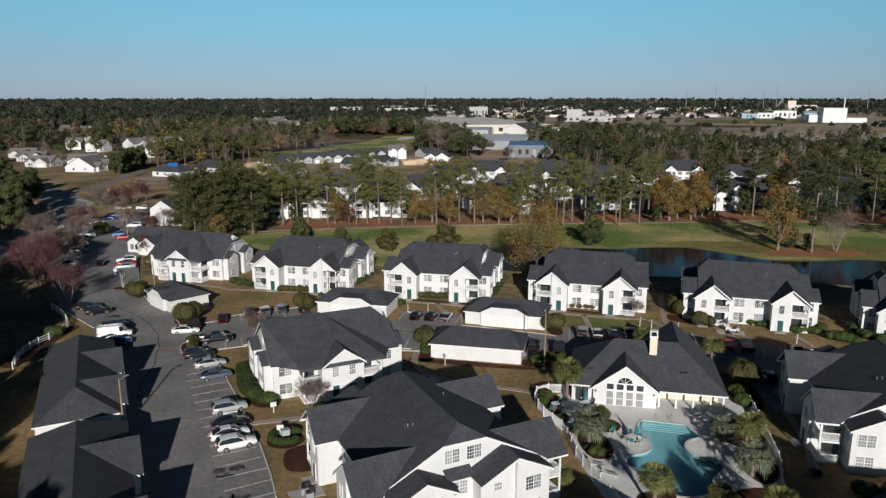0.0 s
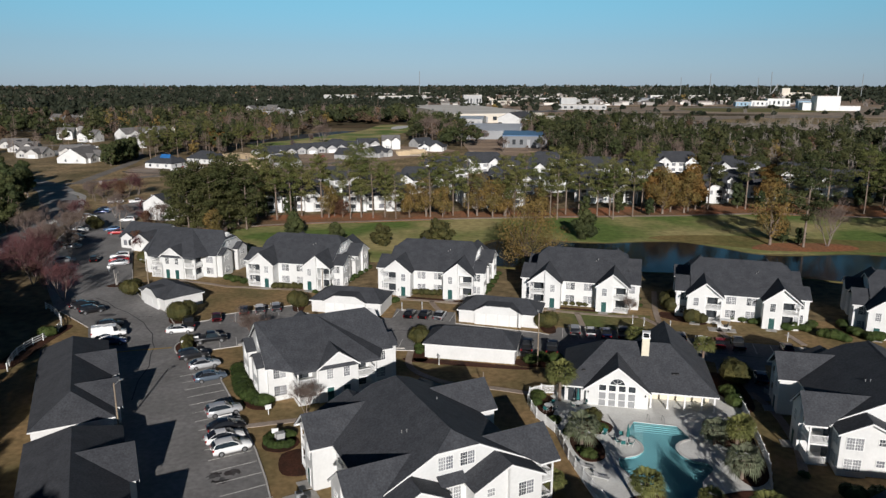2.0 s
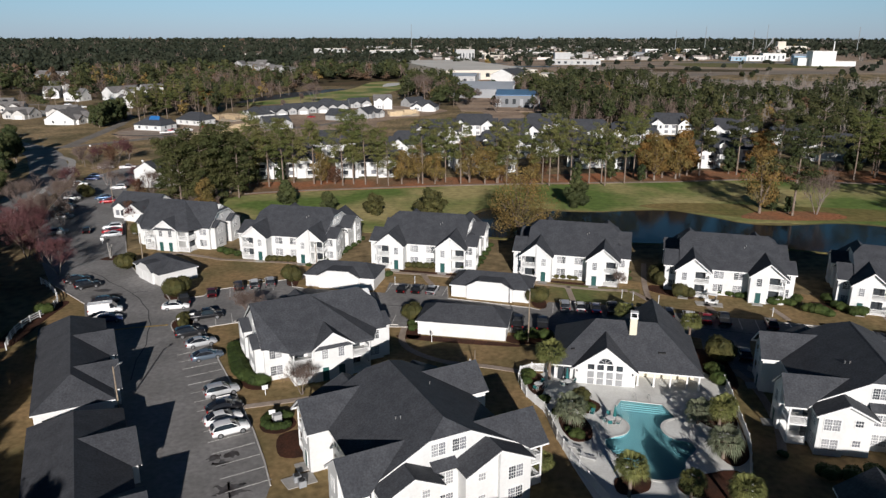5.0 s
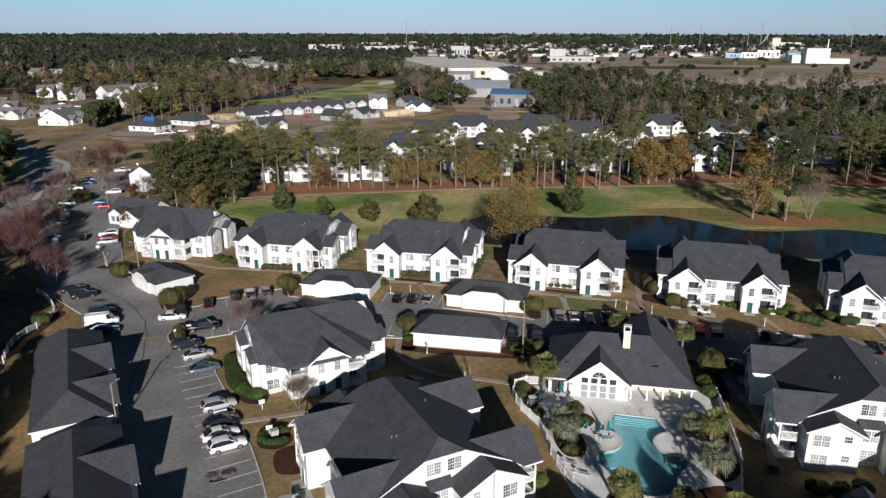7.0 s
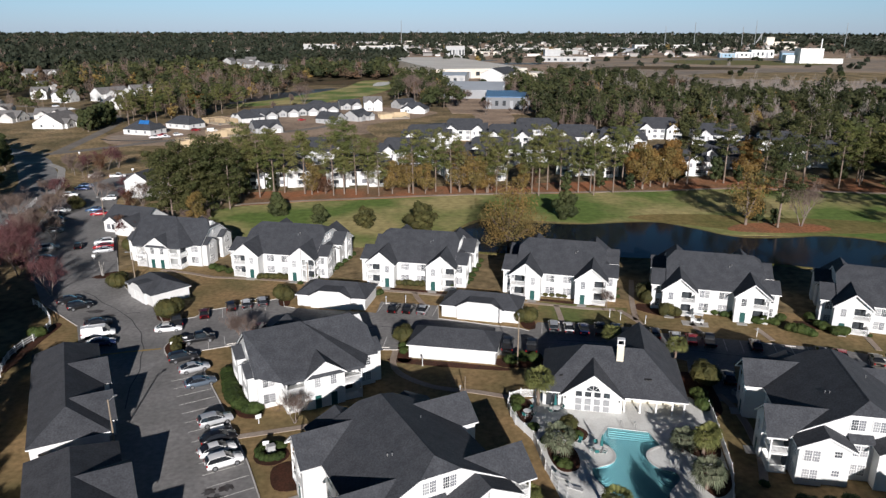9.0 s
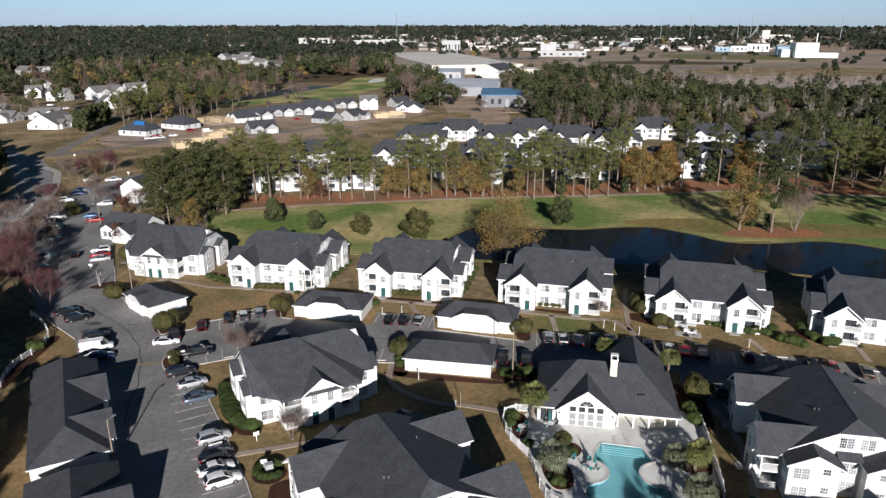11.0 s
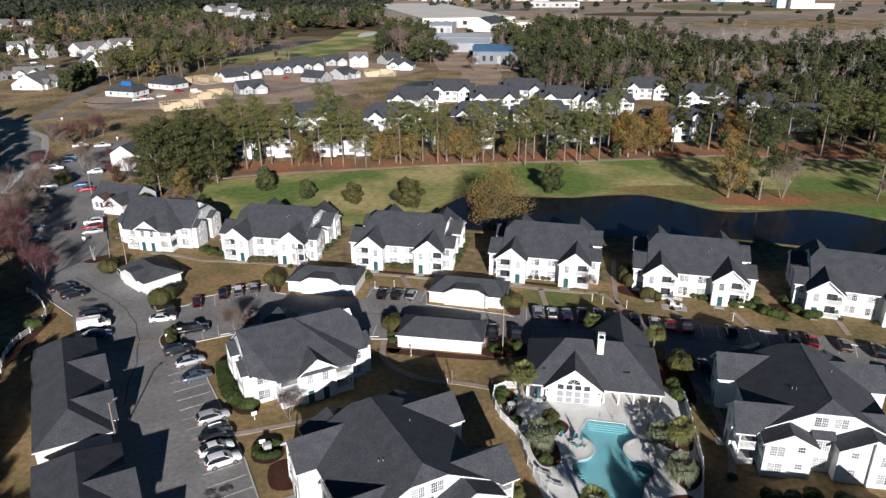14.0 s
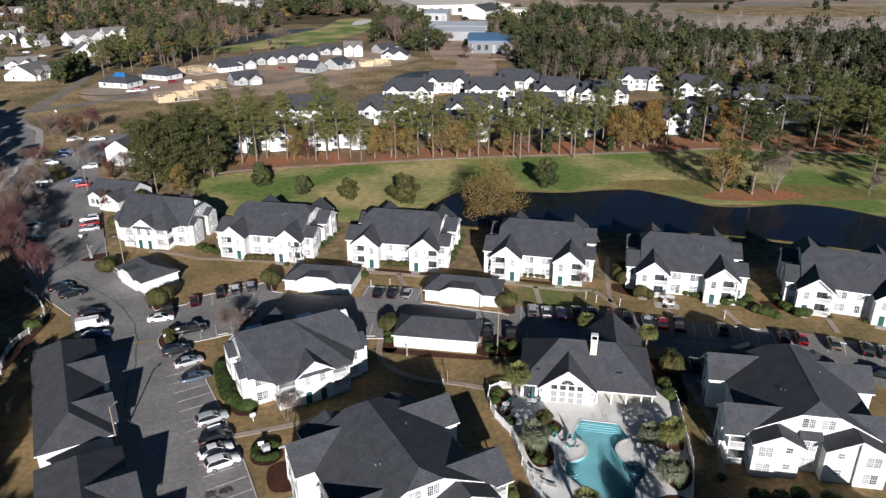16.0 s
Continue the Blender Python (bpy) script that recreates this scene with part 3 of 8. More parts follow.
            for k in (-1, 1):
                roof_plane(r, [(c, yf + sy * 0.65, apex + 0.2), (c, yr, apex + 0.2), (c + k * (half + ov), yl if abs(yl) < abs(yf) else yf, zl), (c + k * (half + ov), yf + sy * 0.65, zl)], 0.18)
                rake_board(w, (c, yf + sy * 0.65, apex + 0.18), (c + k * (half + ov), yf + sy * 0.65, zl - 0.02), 0.26, (0, sy, 0))
                rake_board(w, (c + k * (half + ov), sy * 9.1, zl - 0.02), (c + k * (half + ov), yf + sy * 0.65, zl - 0.02), 0.22, (k, 0, 0))
            # small half gable over the projecting solid side
            br = part("bay_roof", r, shingle, home)
            part("fascia", w, TRIM, br)
            side = "+y" if sy > 0 else "-y"
            sc = (s0 + s1) / 2
            yw = sy * 11.25
            window(home, sc, yw, 3.35, side, 0.9, 1.45, 1)
            if detail:
                door(home, sc, yw, 0.02, side)
                part("stoop", Form().box(sc - 0.9, sc + 0.9, min(yw, yw + sy * 1.3), max(yw, yw + sy * 1.3), -0.2, 0.12), CONCRETE, home)
    for sy in (-1, 1) if detail else (-1,):
        for x in (-1.75, 1.75):
            for z in (0.75, 3.35):
                window(home, x, sy * 8.6, z, "+y" if sy > 0 else "-y")
    return home


# ---- the apartment house with one central gable ----
def central_apartment(label, m, flip=1):
    """Ridge along x, front towards -y with the gable between two porch stacks."""
    home = thing("apartment_house", label, "apartment house", m, "central gable apartment houses")
    d = 12.6
    part("wall", Form().prism([(-9.0, y, z) for y, z in ((0.3, -0.2), (d, -0.2), (d, EAVE), (6.45, 9.3), (0.3, EAVE))], (18.0, 0, 0)), SIDING, home)
    f, w = Form(), Form()
    rz = 9.75
    lo = EAVE - 0.1
    roof_plane(f, [(-9.4, 6.45, rz), (7.4, 6.45, rz), (9.4, 4.2, 8.1), (9.4, -0.05, lo), (-9.4, -0.05, lo)])
    roof_plane(f, [(-9.4, 6.45, rz), (7.4, 6.45, rz), (9.4, 8.7, 8.1), (9.4, d + 0.35, lo), (-9.4, d + 0.35, lo)])
    roof_plane(f, [(7.4, 6.45, rz), (9.4, 4.2, 8.1), (9.4, 8.7, 8.1)])
    for x in (-9.4, 9.4):
        s = 1 if x > 0 else -1
        a = [(-0.05, lo), (6.45, rz), (d + 0.35, lo)] if x < 0 else [(-0.05, lo), (4.2, 8.1), (8.7, 8.1), (d + 0.35, lo)]
        for (ya, za), (yb, zb) in zip(a, a[1:]):
            rake_board(w, (x, ya, za - 0.02), (x, yb, zb - 0.02), 0.28, (s, 0, 0))
    for y in (-0.05, d + 0.35):
        rake_board(w, (-9.4, y, lo - 0.02), (9.4, y, lo - 0.02), 0.22, (0, -1 if y < 1 else 1, 0))
    roof = part("roof", f, SHINGLE, home, "dark grey asphalt shingle roof")
    part("fascia", w, TRIM, roof)
    # the shallower front roof that runs out over the porches
    f, w = Form(), Form()
    f.prism([(-9.3, 6.4, rz + 0.14), (-0.6, 6.4, rz + 0.14), (6.1, -3.3, 5.3), (-6.1, -3.3, 5.3)], (0, 0, -0.42))
    rake_board(w, (-6.1, -3.3, 5.26), (6.1, -3.3, 5.26), 0.22, (0, -1, 0))
    front = part("front_roof", f, SHINGLE, home)
    for a, b, c in (((-0.6, 6.4, rz + 0.13), (6.1, -3.3, 5.29), (7.8, -0.05, lo + 0.06)), ((-9.3, 6.4, rz + 0.13), (-6.1, -3.3, 5.29), (-8.9, -0.05, lo + 0.06))):
        cheek = Form()
        roof_plane(cheek, [a, b, c], 0.16)
        part("roof_cheek", cheek, SHINGLE, front)
    part("fascia", w, TRIM, front)
    # gable bay, front and rear
    for s, y0 in ((-1, 0.3), (1, d)):
        yf = y0 + s * 3.4
        part("bay", Form().prism([(x, y0 - s * 0.1, z) for x, z in ((-2.85, -0.2), (2.85, -0.2), (2.85, EAVE), (0, 7.2), (-2.85, EAVE))], (0, s * 3.5, 0)), SIDING, home)
        r, w = Form(), Form()
        sl = (7.2 - EAVE) / 2.85
        for k in (-1, 1):
            x, z = k * 3.15, 7.4 - 3.15 * sl
            back = y0 - s * 2.6
            roof_plane(r, [(0, yf + s * 0.4, 7.4), (0, back, 7.4), (x, y0 + s * 0.2, z), (x, yf + s * 0.4, z)], 0.18)
            rake_board(w, (0, yf + s * 0.4, 7.38), (x, yf + s * 0.4, z - 0.02), 0.26, (0, s, 0))
        br = part("bay_roof", r, SHINGLE, home)
        part("fascia", w, TRIM, br)
        side = "-y" if s < 0 else "+y"
        for x in (-1.2, 1.2):
            window(home, x, yf, 3.4, side, 0.9, 1.4, 1)
            door(home, x, yf, 0.02, side)
        balcony(home, -5.7, -2.85, y0, y0 + s * 3.1, open_sides=("x0",))
        balcony(home, 2.85, 5.7, y0, y0 + s * 3.1, open_sides=("x1",))
        for x in (-7.4, 7.4):
            for z in (0.75, 3.35):
                window(home, x, y0, z, side)
    for s in (-1, 1):
        side = "+x" if s > 0 else "-x"
        for y0, y1 in ((0.9, 5.2), (7.7, 12.0)):
            mid = (y0 + y1) / 2
            top = EAVE + 1.1
            wing = part("end_wing", Form().prism([(s * 8.9, y, z) for y, z in ((y0, -0.2), (y1, -0.2), (y1, EAVE - 0.1), (mid, top), (y0, EAVE - 0.1))], (s * 1.3, 0, 0)), SIDING, home)
            r = Form()
            for y in (y0 - 0.3, y1 + 0.3):
                roof_plane(r, [(s * 8.9, mid, top + 0.18), (s * 10.5, mid, top + 0.18), (s * 10.5, y, EAVE - 0.05), (s * 8.9, y, EAVE - 0.05)], 0.16)
            part("wing_roof", r, SHINGLE, wing)
            for z in (0.75, 3.35):
                window(home, s * 10.2, mid, z, side)
        window(home, s * 9.0, 6.45, 6.2, side, 0.9, 1.2, 1)
    for vx, vy in ((-4.0, 3.0), (3.0, 9.5)):
        z = rz - abs(vy - 6.45) * 0.7
        part("roof_vent", Form().tube((vx, vy, z - 0.2), (vx, vy, z + 0.3), 0.05), STEEL, home)
    return home


# ---- garages ----
def garage(label, length, depth, m, front=True, doors=4, dormer=True, eave=2.55, rise=1.85):
    """Hipped garage block, front along y = 0, x from 0 to length."""
    g = thing("garage", label, "garage", m, "garages")
    part("wall", Form().box(0.35, length - 0.35, 0.35, depth - 0.35, -0.2, eave), SIDING, g)
    f, w = Form(), Form()
    r, h = depth / 2, eave + rise
    hip = r * 0.72
    a, b = (hip, r, h), (length - hip, r, h)
    c = [(0, 0, eave), (length, 0, eave), (length, depth, eave), (0, depth, eave)]
    roof_plane(f, [c[0], c[1], b, a], 0.18)
    roof_plane(f, [c[2], c[3], a, b], 0.18)
    roof_plane(f, [c[1], c[2], b], 0.18)
    roof_plane(f, [c[3], c[0], a], 0.18)
    for i in range(4):
        p, q = Vector(c[i]), Vector(c[(i + 1) % 4])
        d = (q - p).normalized()
        rake_board(w, p - Vector((0, 0, 0.02)), q - Vector((0, 0, 0.02)), 0.2, (d.y, -d.x, 0))
    roof = part("roof", f, SHINGLE, g, "dark grey shingle hipped roof")
    part("fascia", w, TRIM, roof)
    if dormer:
        x0, x1 = length * 0.22, length * 0.78
        t0, t1 = x0 + 2.0, x1 - 2.0
        z = eave + 1.15
        part("front_gable", Form().prism([(x0, 0.3, -0.2), (x1, 0.3, -0.2), (x1, 0.3, eave), (t1, 0.3, z), (t0, 0.3, z), (x0, 0.3, eave)], (0, -0.42, 0)), SIDING, g)
        k = rise / r
        f = Form()
        roof_plane(f, [(t0, -0.4, z + 0.1), (t1, -0.4, z + 0.1), (t1, (z + 0.1 - eave) / k, z + 0.1), (t0, (z + 0.1 - eave) / k, z + 0.1)], 0.14)
        for xa, xb in ((x0 - 0.3, t0), (x1 + 0.3, t1)):
            roof_plane(f, [(xb, -0.4, z + 0.1), (xb, (z + 0.1 - eave) / k, z + 0.1), (xa, 0.1, eave + 0.02), (xa, -0.4, eave + 0.02)], 0.14)
        part("gable_roof", f, SHINGLE, g)
    if front:
        n, y = doors, (-0.14 if dormer else 0.33)
        for i in range(n):
            span = (length * 0.56 if dormer else length - 1.4) / n
            x = (length * 0.22 if dormer else 0.7) + (i + 0.5) * span
            d = Form().box(x - span / 2 + 0.12, x + span / 2 - 0.12, y - 0.02, y + 0.02, 0, 2.15)
            for z in (0.54, 1.08, 1.62):
                d.box(x - span / 2 + 0.12, x + span / 2 - 0.12, y - 0.035, y - 0.02, z - 0.02, z + 0.02)
            part("garage_door", d, TRIM, g)
    return g


def long_garage(label, length, width, m, gables):
    """The long garage: hipped roof with cross gables towards +x. Ridge along y."""
    g = thing("garage", label, "garage", m, "long garages")
    eave, h, r = 2.5, 4.95, width / 2
    part("wall", Form().prism([(x, 0.0, z) for x, z in ((0.3, -0.2), (width - 0.3, -0.2), (width - 0.3, eave), (0.3, eave))], (0, length - 0.3, 0)), SIDING, g)
    f, w = Form(), Form()
    a, b = (r, r * 0.9, h), (r, length - r * 0.55, h)
    roof_plane(f, [(0, -0.3, eave), (0, length, eave), b, a], 0.18)
    roof_plane(f, [(width, -0.3, eave), (width, length, eave), b, a], 0.18)
    roof_plane(f, [(0, -0.3, eave), (width, -0.3, eave), a], 0.18)
    roof_plane(f, [(0, length, eave), (width, length, eave), b], 0.18)
    for p, q, o in (((0, -0.3, eave), (0, length, eave), (-1, 0, 0)), ((width, -0.3, eave), (width, length, eave), (1, 0, 0)), ((0, -0.3, eave), (width, -0.3, eave), (0, -1, 0)), ((0, length, eave), (width, length, eave), (0, 1, 0))):
        rake_board(w, Vector(p) - Vector((0, 0, 0.02)), Vector(q) - Vector((0, 0, 0.02)), 0.2, o)
    roof = part("roof", f, SHINGLE, g, "dark grey shingle hipped roof")
    part("fascia", w, TRIM, roof)
    k = (h - eave) / r
    for y, half in gables:
        top = eave + half * 0.52
        part("cross_gable", Form().prism([(width - 1, y + a_, z) for a_, z in ((-half, -0.2), (half, -0.2), (half, eave), (0, top), (-half, eave))], (1.6, 0, 0)), SIDING, g)
        f = Form()
        xin = width - (top + 0.12 - eave) / k
        for s in (-1, 1):
            roof_plane(f, [(width + 1.0, y, top + 0.12), (xin, y, top + 0.12), (width, y + s * (half + 0.3), eave), (width + 1.0, y + s * (half + 0.3), eave)], 0.16)
        gr = part("gable_roof", f, SHINGLE, g)
        w = Form()
        for s in (-1, 1):
            rake_board(w, (width + 1.0, y, top + 0.1), (width + 1.0, y + s * (half + 0.3), eave - 0.02), 0.2, (1, 0, 0))
        part("fascia", w, TRIM, gr)
        for i in (-1, 1):
            d = Form().box(width + 0.6, width + 0.64, y + i * half / 2 - 1.25, y + i * half / 2 + 1.25, 0, 2.1)
            part("garage_door", d, TRIM, g)
    return g


OUT = {(sx, sy): True for sx in (-1, 1) for sy in (-1, 1)}
MIXED = dict(OUT)
MIXED[(-1, -1)] = False
first = gabled_apartment("white two-storey apartment house with dark shingle roof and green doors", OUT, pose(30.3, 141.4, 0, 0, 0, -15.8))
APARTMENTS = [(-29.6, 156.4, -13.5), (0.3, 149.8, -13.6)]
for x, y, a in APARTMENTS:
    copy_thing(first, pose(x, y, 0, 0, 0, a))
near = copy_thing(first, pose(-1.8, 70.0, 0, 0, 0, -64.4))
tagged(near, "white apartment house with clipped gable, its dark roof seen from above")
near = copy_thing(first, pose(55.6, 80.4, 0, 0, 0, -102.9))
tagged(near, "white apartment house beside the pool, its long side in shade")
mixed = gabled_apartment("white two-storey apartment house above the pond, dark shingle roof", MIXED, pose(58.5, 131.6, 0, 0, 0, -17.0))
copy_thing(mixed, pose(87.5, 121.2, 0, 0, 0, -23.5))
central_apartment("white apartment house with a central gable over two green doors", pose(-15.1, 93.8, 0, 0, 0, 25.7))
central_apartment("white apartment house with a central gable beside the entrance drive", pose(-59.3, 157.0, 0, 0, 0, -15.0))

garage("small white garage with dark hipped roof beside the drive", 11.9, 8.4, pose(-61.2, 138.0, 0, 0, 0, -45.0), doors=3)
garage("white four-car garage with clipped front gable", 14.6, 8.4, pose(-24.9, 130.0, 0, 0, 0, -12.4))
garage("white four-car garage with clipped front gable", 15.4, 8.0, pose(3.5, 123.8, 0, 0, 0, -15.5))
garage("white garage with a plain back wall above a mulch bed", 15.2, 8.0, pose(-2.5, 106.3, 0, 0, 0, -12.2), front=False, dormer=False)
long_garage("long white garage with dark roof and cross gables", 29.6, 9.7, pose(-49.3, 77.2, 0, 0, 0, 26.0), ((7.0, 4.2), (18.5, 4.2)))
long_garage("long white garage with dark roof beside the drive", 32.8, 10.6, pose(-33.6, 44.7, 0, 0, 0, 26.0), ((10.0, 4.2), (23.3, 4.2)))


# ---- the clubhouse ----
def clubhouse(m):
    c = thing("clubhouse", "white clubhouse with dark roof, chimney and arched window by the pool", "clubhouse", m)
    eave = 2.55
    part("wall", Form().box(0.4, 11.6, 0.4, 13.5, -0.2, eave), SIDING, c)
    part("wall", Form().box(11.6, 20.0, 3.4, 13.5, -0.2, eave), CREAM, c, "cream wall behind the porch columns")
    f, w = Form(), Form()
    rz, ry, x0, x1 = 7.1, 7.0, 6.0, 14.6
    L, D = 20.7, 14.0
    co = [(0, 0, eave), (L, 0, eave), (L, D, eave), (0, D, eave)]
    a, b = (x0, ry, rz), (x1, ry, rz)
    for ring in ([co[0], co[1], b, a], [co[2], co[3], a, b], [co[1], co[2], b], [co[3], co[0], a]):
        roof_plane(f, ring)
    for i in range(4):
        p, q = Vector(co[i]), Vector(co[(i + 1) % 4])
        d = (q - p).normalized()
        rake_board(w, p - Vector((0, 0, 0.02)), q - Vector((0, 0, 0.02)), 0.22, (d.y, -d.x, 0))
    roof = part("roof", f, SHINGLE, c, "dark grey shingle hipped roof")
    part("fascia", w, TRIM, roof)
    # rear wing
    part("rear_wing", Form().prism([(10.2, 13.0, -0.2), (19.6, 13.0, -0.2), (19.6, 13.0, eave), (14.9, 13.0, 6.6), (10.2, 13.0, eave)], (0, 4.4, 0)), SIDING, c)
    f = Form()
    for s in (-1, 1):
        roof_plane(f, [(14.9, 17.8, 6.9), (14.9, 6.8, 6.9), (14.9 + s * 5.1, 13.6, 2.6), (14.9 + s * 5.1, 17.8, 2.6)], 0.18)
    part("rear_roof", f, SHINGLE, c)
    # front gable with the arched window
    gx0, gx1, gy, apex = 3.3, 11.6, -0.35, 5.75
    gc = (gx0 + gx1) / 2
    part("front_gable", Form().prism([(gx0, 0.5, -0.2), (gx1, 0.5, -0.2), (gx1, 0.5, eave), (gc, 0.5, apex), (gx0, 0.5, eave)], (0, gy - 0.5, 0)), SIDING, c)
    f, w = Form(), Form()
    sl = (apex - eave) / (gc - gx0)
    kk = (rz - eave) / ry
    for s in (-1, 1):
        x, z = gc + s * (gc - gx0 + 0.35), eave - 0.35 * sl + 0.2
        roof_plane(f, [(gc, gy - 0.35, apex + 0.2), (gc, (apex + 0.2 - eave) / kk, apex + 0.2), (x, 0.1, z), (x, gy - 0.35, z)], 0.18)
        rake_board(w, (gc, gy - 0.35, apex + 0.18), (x, gy - 0.35, z - 0.02), 0.28, (0, -1, 0))
    gr = part("gable_roof", f, SHINGLE, c)
    part("fascia", w, TRIM, gr)
    for i in range(4):
        x = gc - 1.95 + i * 1.3
        t = part("transom", Form().box(-0.56, 0.56, -0.02, 0.05, 0, 0.98), TRIM, c, "square transom window")
        t.matrix_basis = facing(x, gy, 2.26, "-y")
        part("pane", Form().box(-0.45, 0.45, 0.05, 0.065, 0.1, 0.88), DARK_GLASS, t)
        d = part("patio_door", Form().box(-0.55, 0.55, -0.02, 0.06, 0, 2.15), TRIM, c, "white glazed patio door")
        d.matrix_basis = facing(x, gy, 0.02, "-y")
        part("pane", Form().box(-0.45, 0.45, 0.06, 0.075, 0.12, 2.05), BLIND, d)
        part("middle_rail", Form().box(-0.55, 0.55, 0.06, 0.085, 1.0, 1.1), TRIM, d)
    ring = [(-0.95 * math.cos(math.pi * i / 12), 0, 0.95 * math.sin(math.pi * i / 12) * 0.85) for i in range(13)]
    arch = part("arched_window", Form().prism([(1.08 * x, 0, 1.08 * z) for x, y, z in ring], (0, 0.05, 0)), TRIM, c, "half-round fan window")
    arch.matrix_basis = facing(gc, gy, 3.3, "-y")
    part("pane", Form().prism([(x, 0.052, z + 0.03) for x, y, z in ring], (0, 0.02, 0)), DARK_GLASS, arch)
    for t in (45, 90, 135):
        part("fan_bar", Form().tube((0, 0.075, 0.05), (0.93 * math.cos(radians(t)), 0.075, 0.79 * math.sin(radians(t))), 0.025, n=5), TRIM, arch)
    d = part("glass_door", Form().box(-0.9, 0.9, -0.02, 0.05, 0, 2.1), DARK_GLASS, c, "dark glazed double door")
    d.matrix_basis = facing(1.75, 0.4, 0.02, "-y")
    for x in (-0.92, 0, 0.92):
        part("door_post", Form().box(x - 0.05, x + 0.05, 0.02, 0.09, 0, 2.15), TRIM, d)
    for x in (0.75, 2.75, 3.6, 11.2):
        part("wall_lamp", Form().disc_stack([(0.05, 1.85), (0.1, 1.9), (0.1, 2.1), (0.03, 2.15)], 8, x, gy - 0.08 if x > 3 else 0.32), BLACKTRIM, c)
    for x in (12.0, 14.2, 16.4, 18.6, 20.2):
        part("porch_column", Form().box(x - 0.11, x + 0.11, 0.35, 0.57, -0.1, eave).box(x - 0.16, x + 0.16, 0.3, 0.62, -0.1, 0.25), TRIM, c)
    for x in (13.1, 15.3, 17.5):
        window(c, x, 3.4, 0.8, "-y", 1.2, 1.3, 2)
    ch = part("chimney", Form().box(10.75, 11.75, 4.9, 5.7, 4.5, 8.5), CREAM, c, "tall cream chimney with open cap")
    part("cap", Form().box(10.68, 11.82, 4.83, 5.77, 8.3, 8.5).box(10.75, 10.87, 4.9, 5.02, 8.5, 9.1).box(11.63, 11.75, 4.9, 5.02, 8.5, 9.1).box(10.75, 10.87, 5.58, 5.7, 8.5, 9.1).box(11.63, 11.75, 5.58, 5.7, 8.5, 9.1).box(10.7, 11.8, 4.85, 5.75, 9.1, 9.22), TRIM, ch)
    for x, y in ((2.9, 2.2), (15.0, 2.6), (15.5, 2.62)):
        z = eave + y * kk
        part("skylight", Form().box(x - 0.22, x + 0.22, y - 0.25, y + 0.25, z, z + 0.16), BLACKTRIM, c)
    return c


clubhouse(pose(17.25, 90.3, 0, 0, 0, -12.2))


# ---- ground ----
HOLE = (19.5, 34.0, 65.0, 86.0)
sheet = Form()
for gx0, gx1, gy0, gy1 in ((-6000, HOLE[0], -3000, 6000), (HOLE[1], 6000, -3000, 6000), (HOLE[0], HOLE[1], -3000, HOLE[2]), (HOLE[0], HOLE[1], HOLE[3], 6000)):
    sheet.add([(gx0, gy0, 0), (gx1, gy0, 0), (gx1, gy1, 0), (gx0, gy1, 0)], [(0, 1, 2, 3)])
tagged(new("ground", sheet.mesh("ground", GROUND)), "flat brown winter grassland reaching the horizon", "ground", "", "structure")
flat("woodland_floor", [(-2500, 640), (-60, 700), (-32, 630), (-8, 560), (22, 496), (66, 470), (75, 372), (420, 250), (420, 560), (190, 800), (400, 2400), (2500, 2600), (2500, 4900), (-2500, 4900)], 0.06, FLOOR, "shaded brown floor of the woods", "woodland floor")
flat("lawn", [(-50, 28), (18, 28), (18, 88), (36, 86), (36, 28), (60, 28), (110, 95), (112, 118), (78, 122), (60, 127), (20, 137), (-66, 158), (-74, 140), (-70, 95)], 0.02, LAWN, "straw-coloured dormant lawn between the houses", "lawn")
flat("lawn", [(21, 121.5), (38, 118.5), (40.5, 127), (24, 131)], 0.035, GREENLAWN, "short lawn with a green tinge", "lawn")
FAIR = smooth_ring([(-66, 204), (-52, 214), (-38, 217.5), (-20, 220), (16, 226), (55, 228), (97, 233), (134, 228), (170, 221), (230, 205), (230, 150), (150, 168), (125, 166), (97, 176), (82, 178), (68, 191.5), (46, 190.5), (19, 196), (9, 184), (2, 175), (-12, 169), (-30, 172), (-48, 177), (-60, 190)])
flat("fairway", FAIR, 0.05, FAIRWAY, "green golf fairway with worn straw-coloured patches", "fairway")
flat("rough", smooth_ring([(60, 196), (78, 186), (95, 179), (125, 178), (150, 180), (128, 190), (100, 196), (75, 200)]), 0.06, ROUGH_GRASS, "tan rough grass on the pond bank", "grass")
flat("pine_straw_bed", smooth_ring([(84, 182), (97, 179), (112, 181), (110, 188), (92, 189)], 3), 0.07, STRAW, "reddish pine straw under the bank trees", "pine straw")
POND_RING = smooth_ring([(3.7, 172), (8.5, 181.2), (13.7, 189.1), (20, 194), (33.4, 190.6), (46.1, 188.9), (56.4, 190.4), (66, 190.6), (71, 188), (76.7, 182.2), (82.1, 176.2), (89.2, 174.0), (97.3, 174.4), (105.9, 175.5), (112.8, 174.0), (118.6, 170.5), (130, 160), (160, 142), (160, 125), (125, 134), (110, 141), (88.6, 151), (70, 156.5), (48, 159), (35, 163), (17, 163.5)])
flat("pond_bank", [(x * 1.0 + (x - 60) * 0.012, y + (1.2 if y > 168 else -1.2)) for x, y in POND_RING], 0.075, ROUGH_GRASS, "tan grassy rim of the pond", "bank")
flat("pond", POND_RING, 0.09, POND, "dark still pond beside the golf course", "pond")
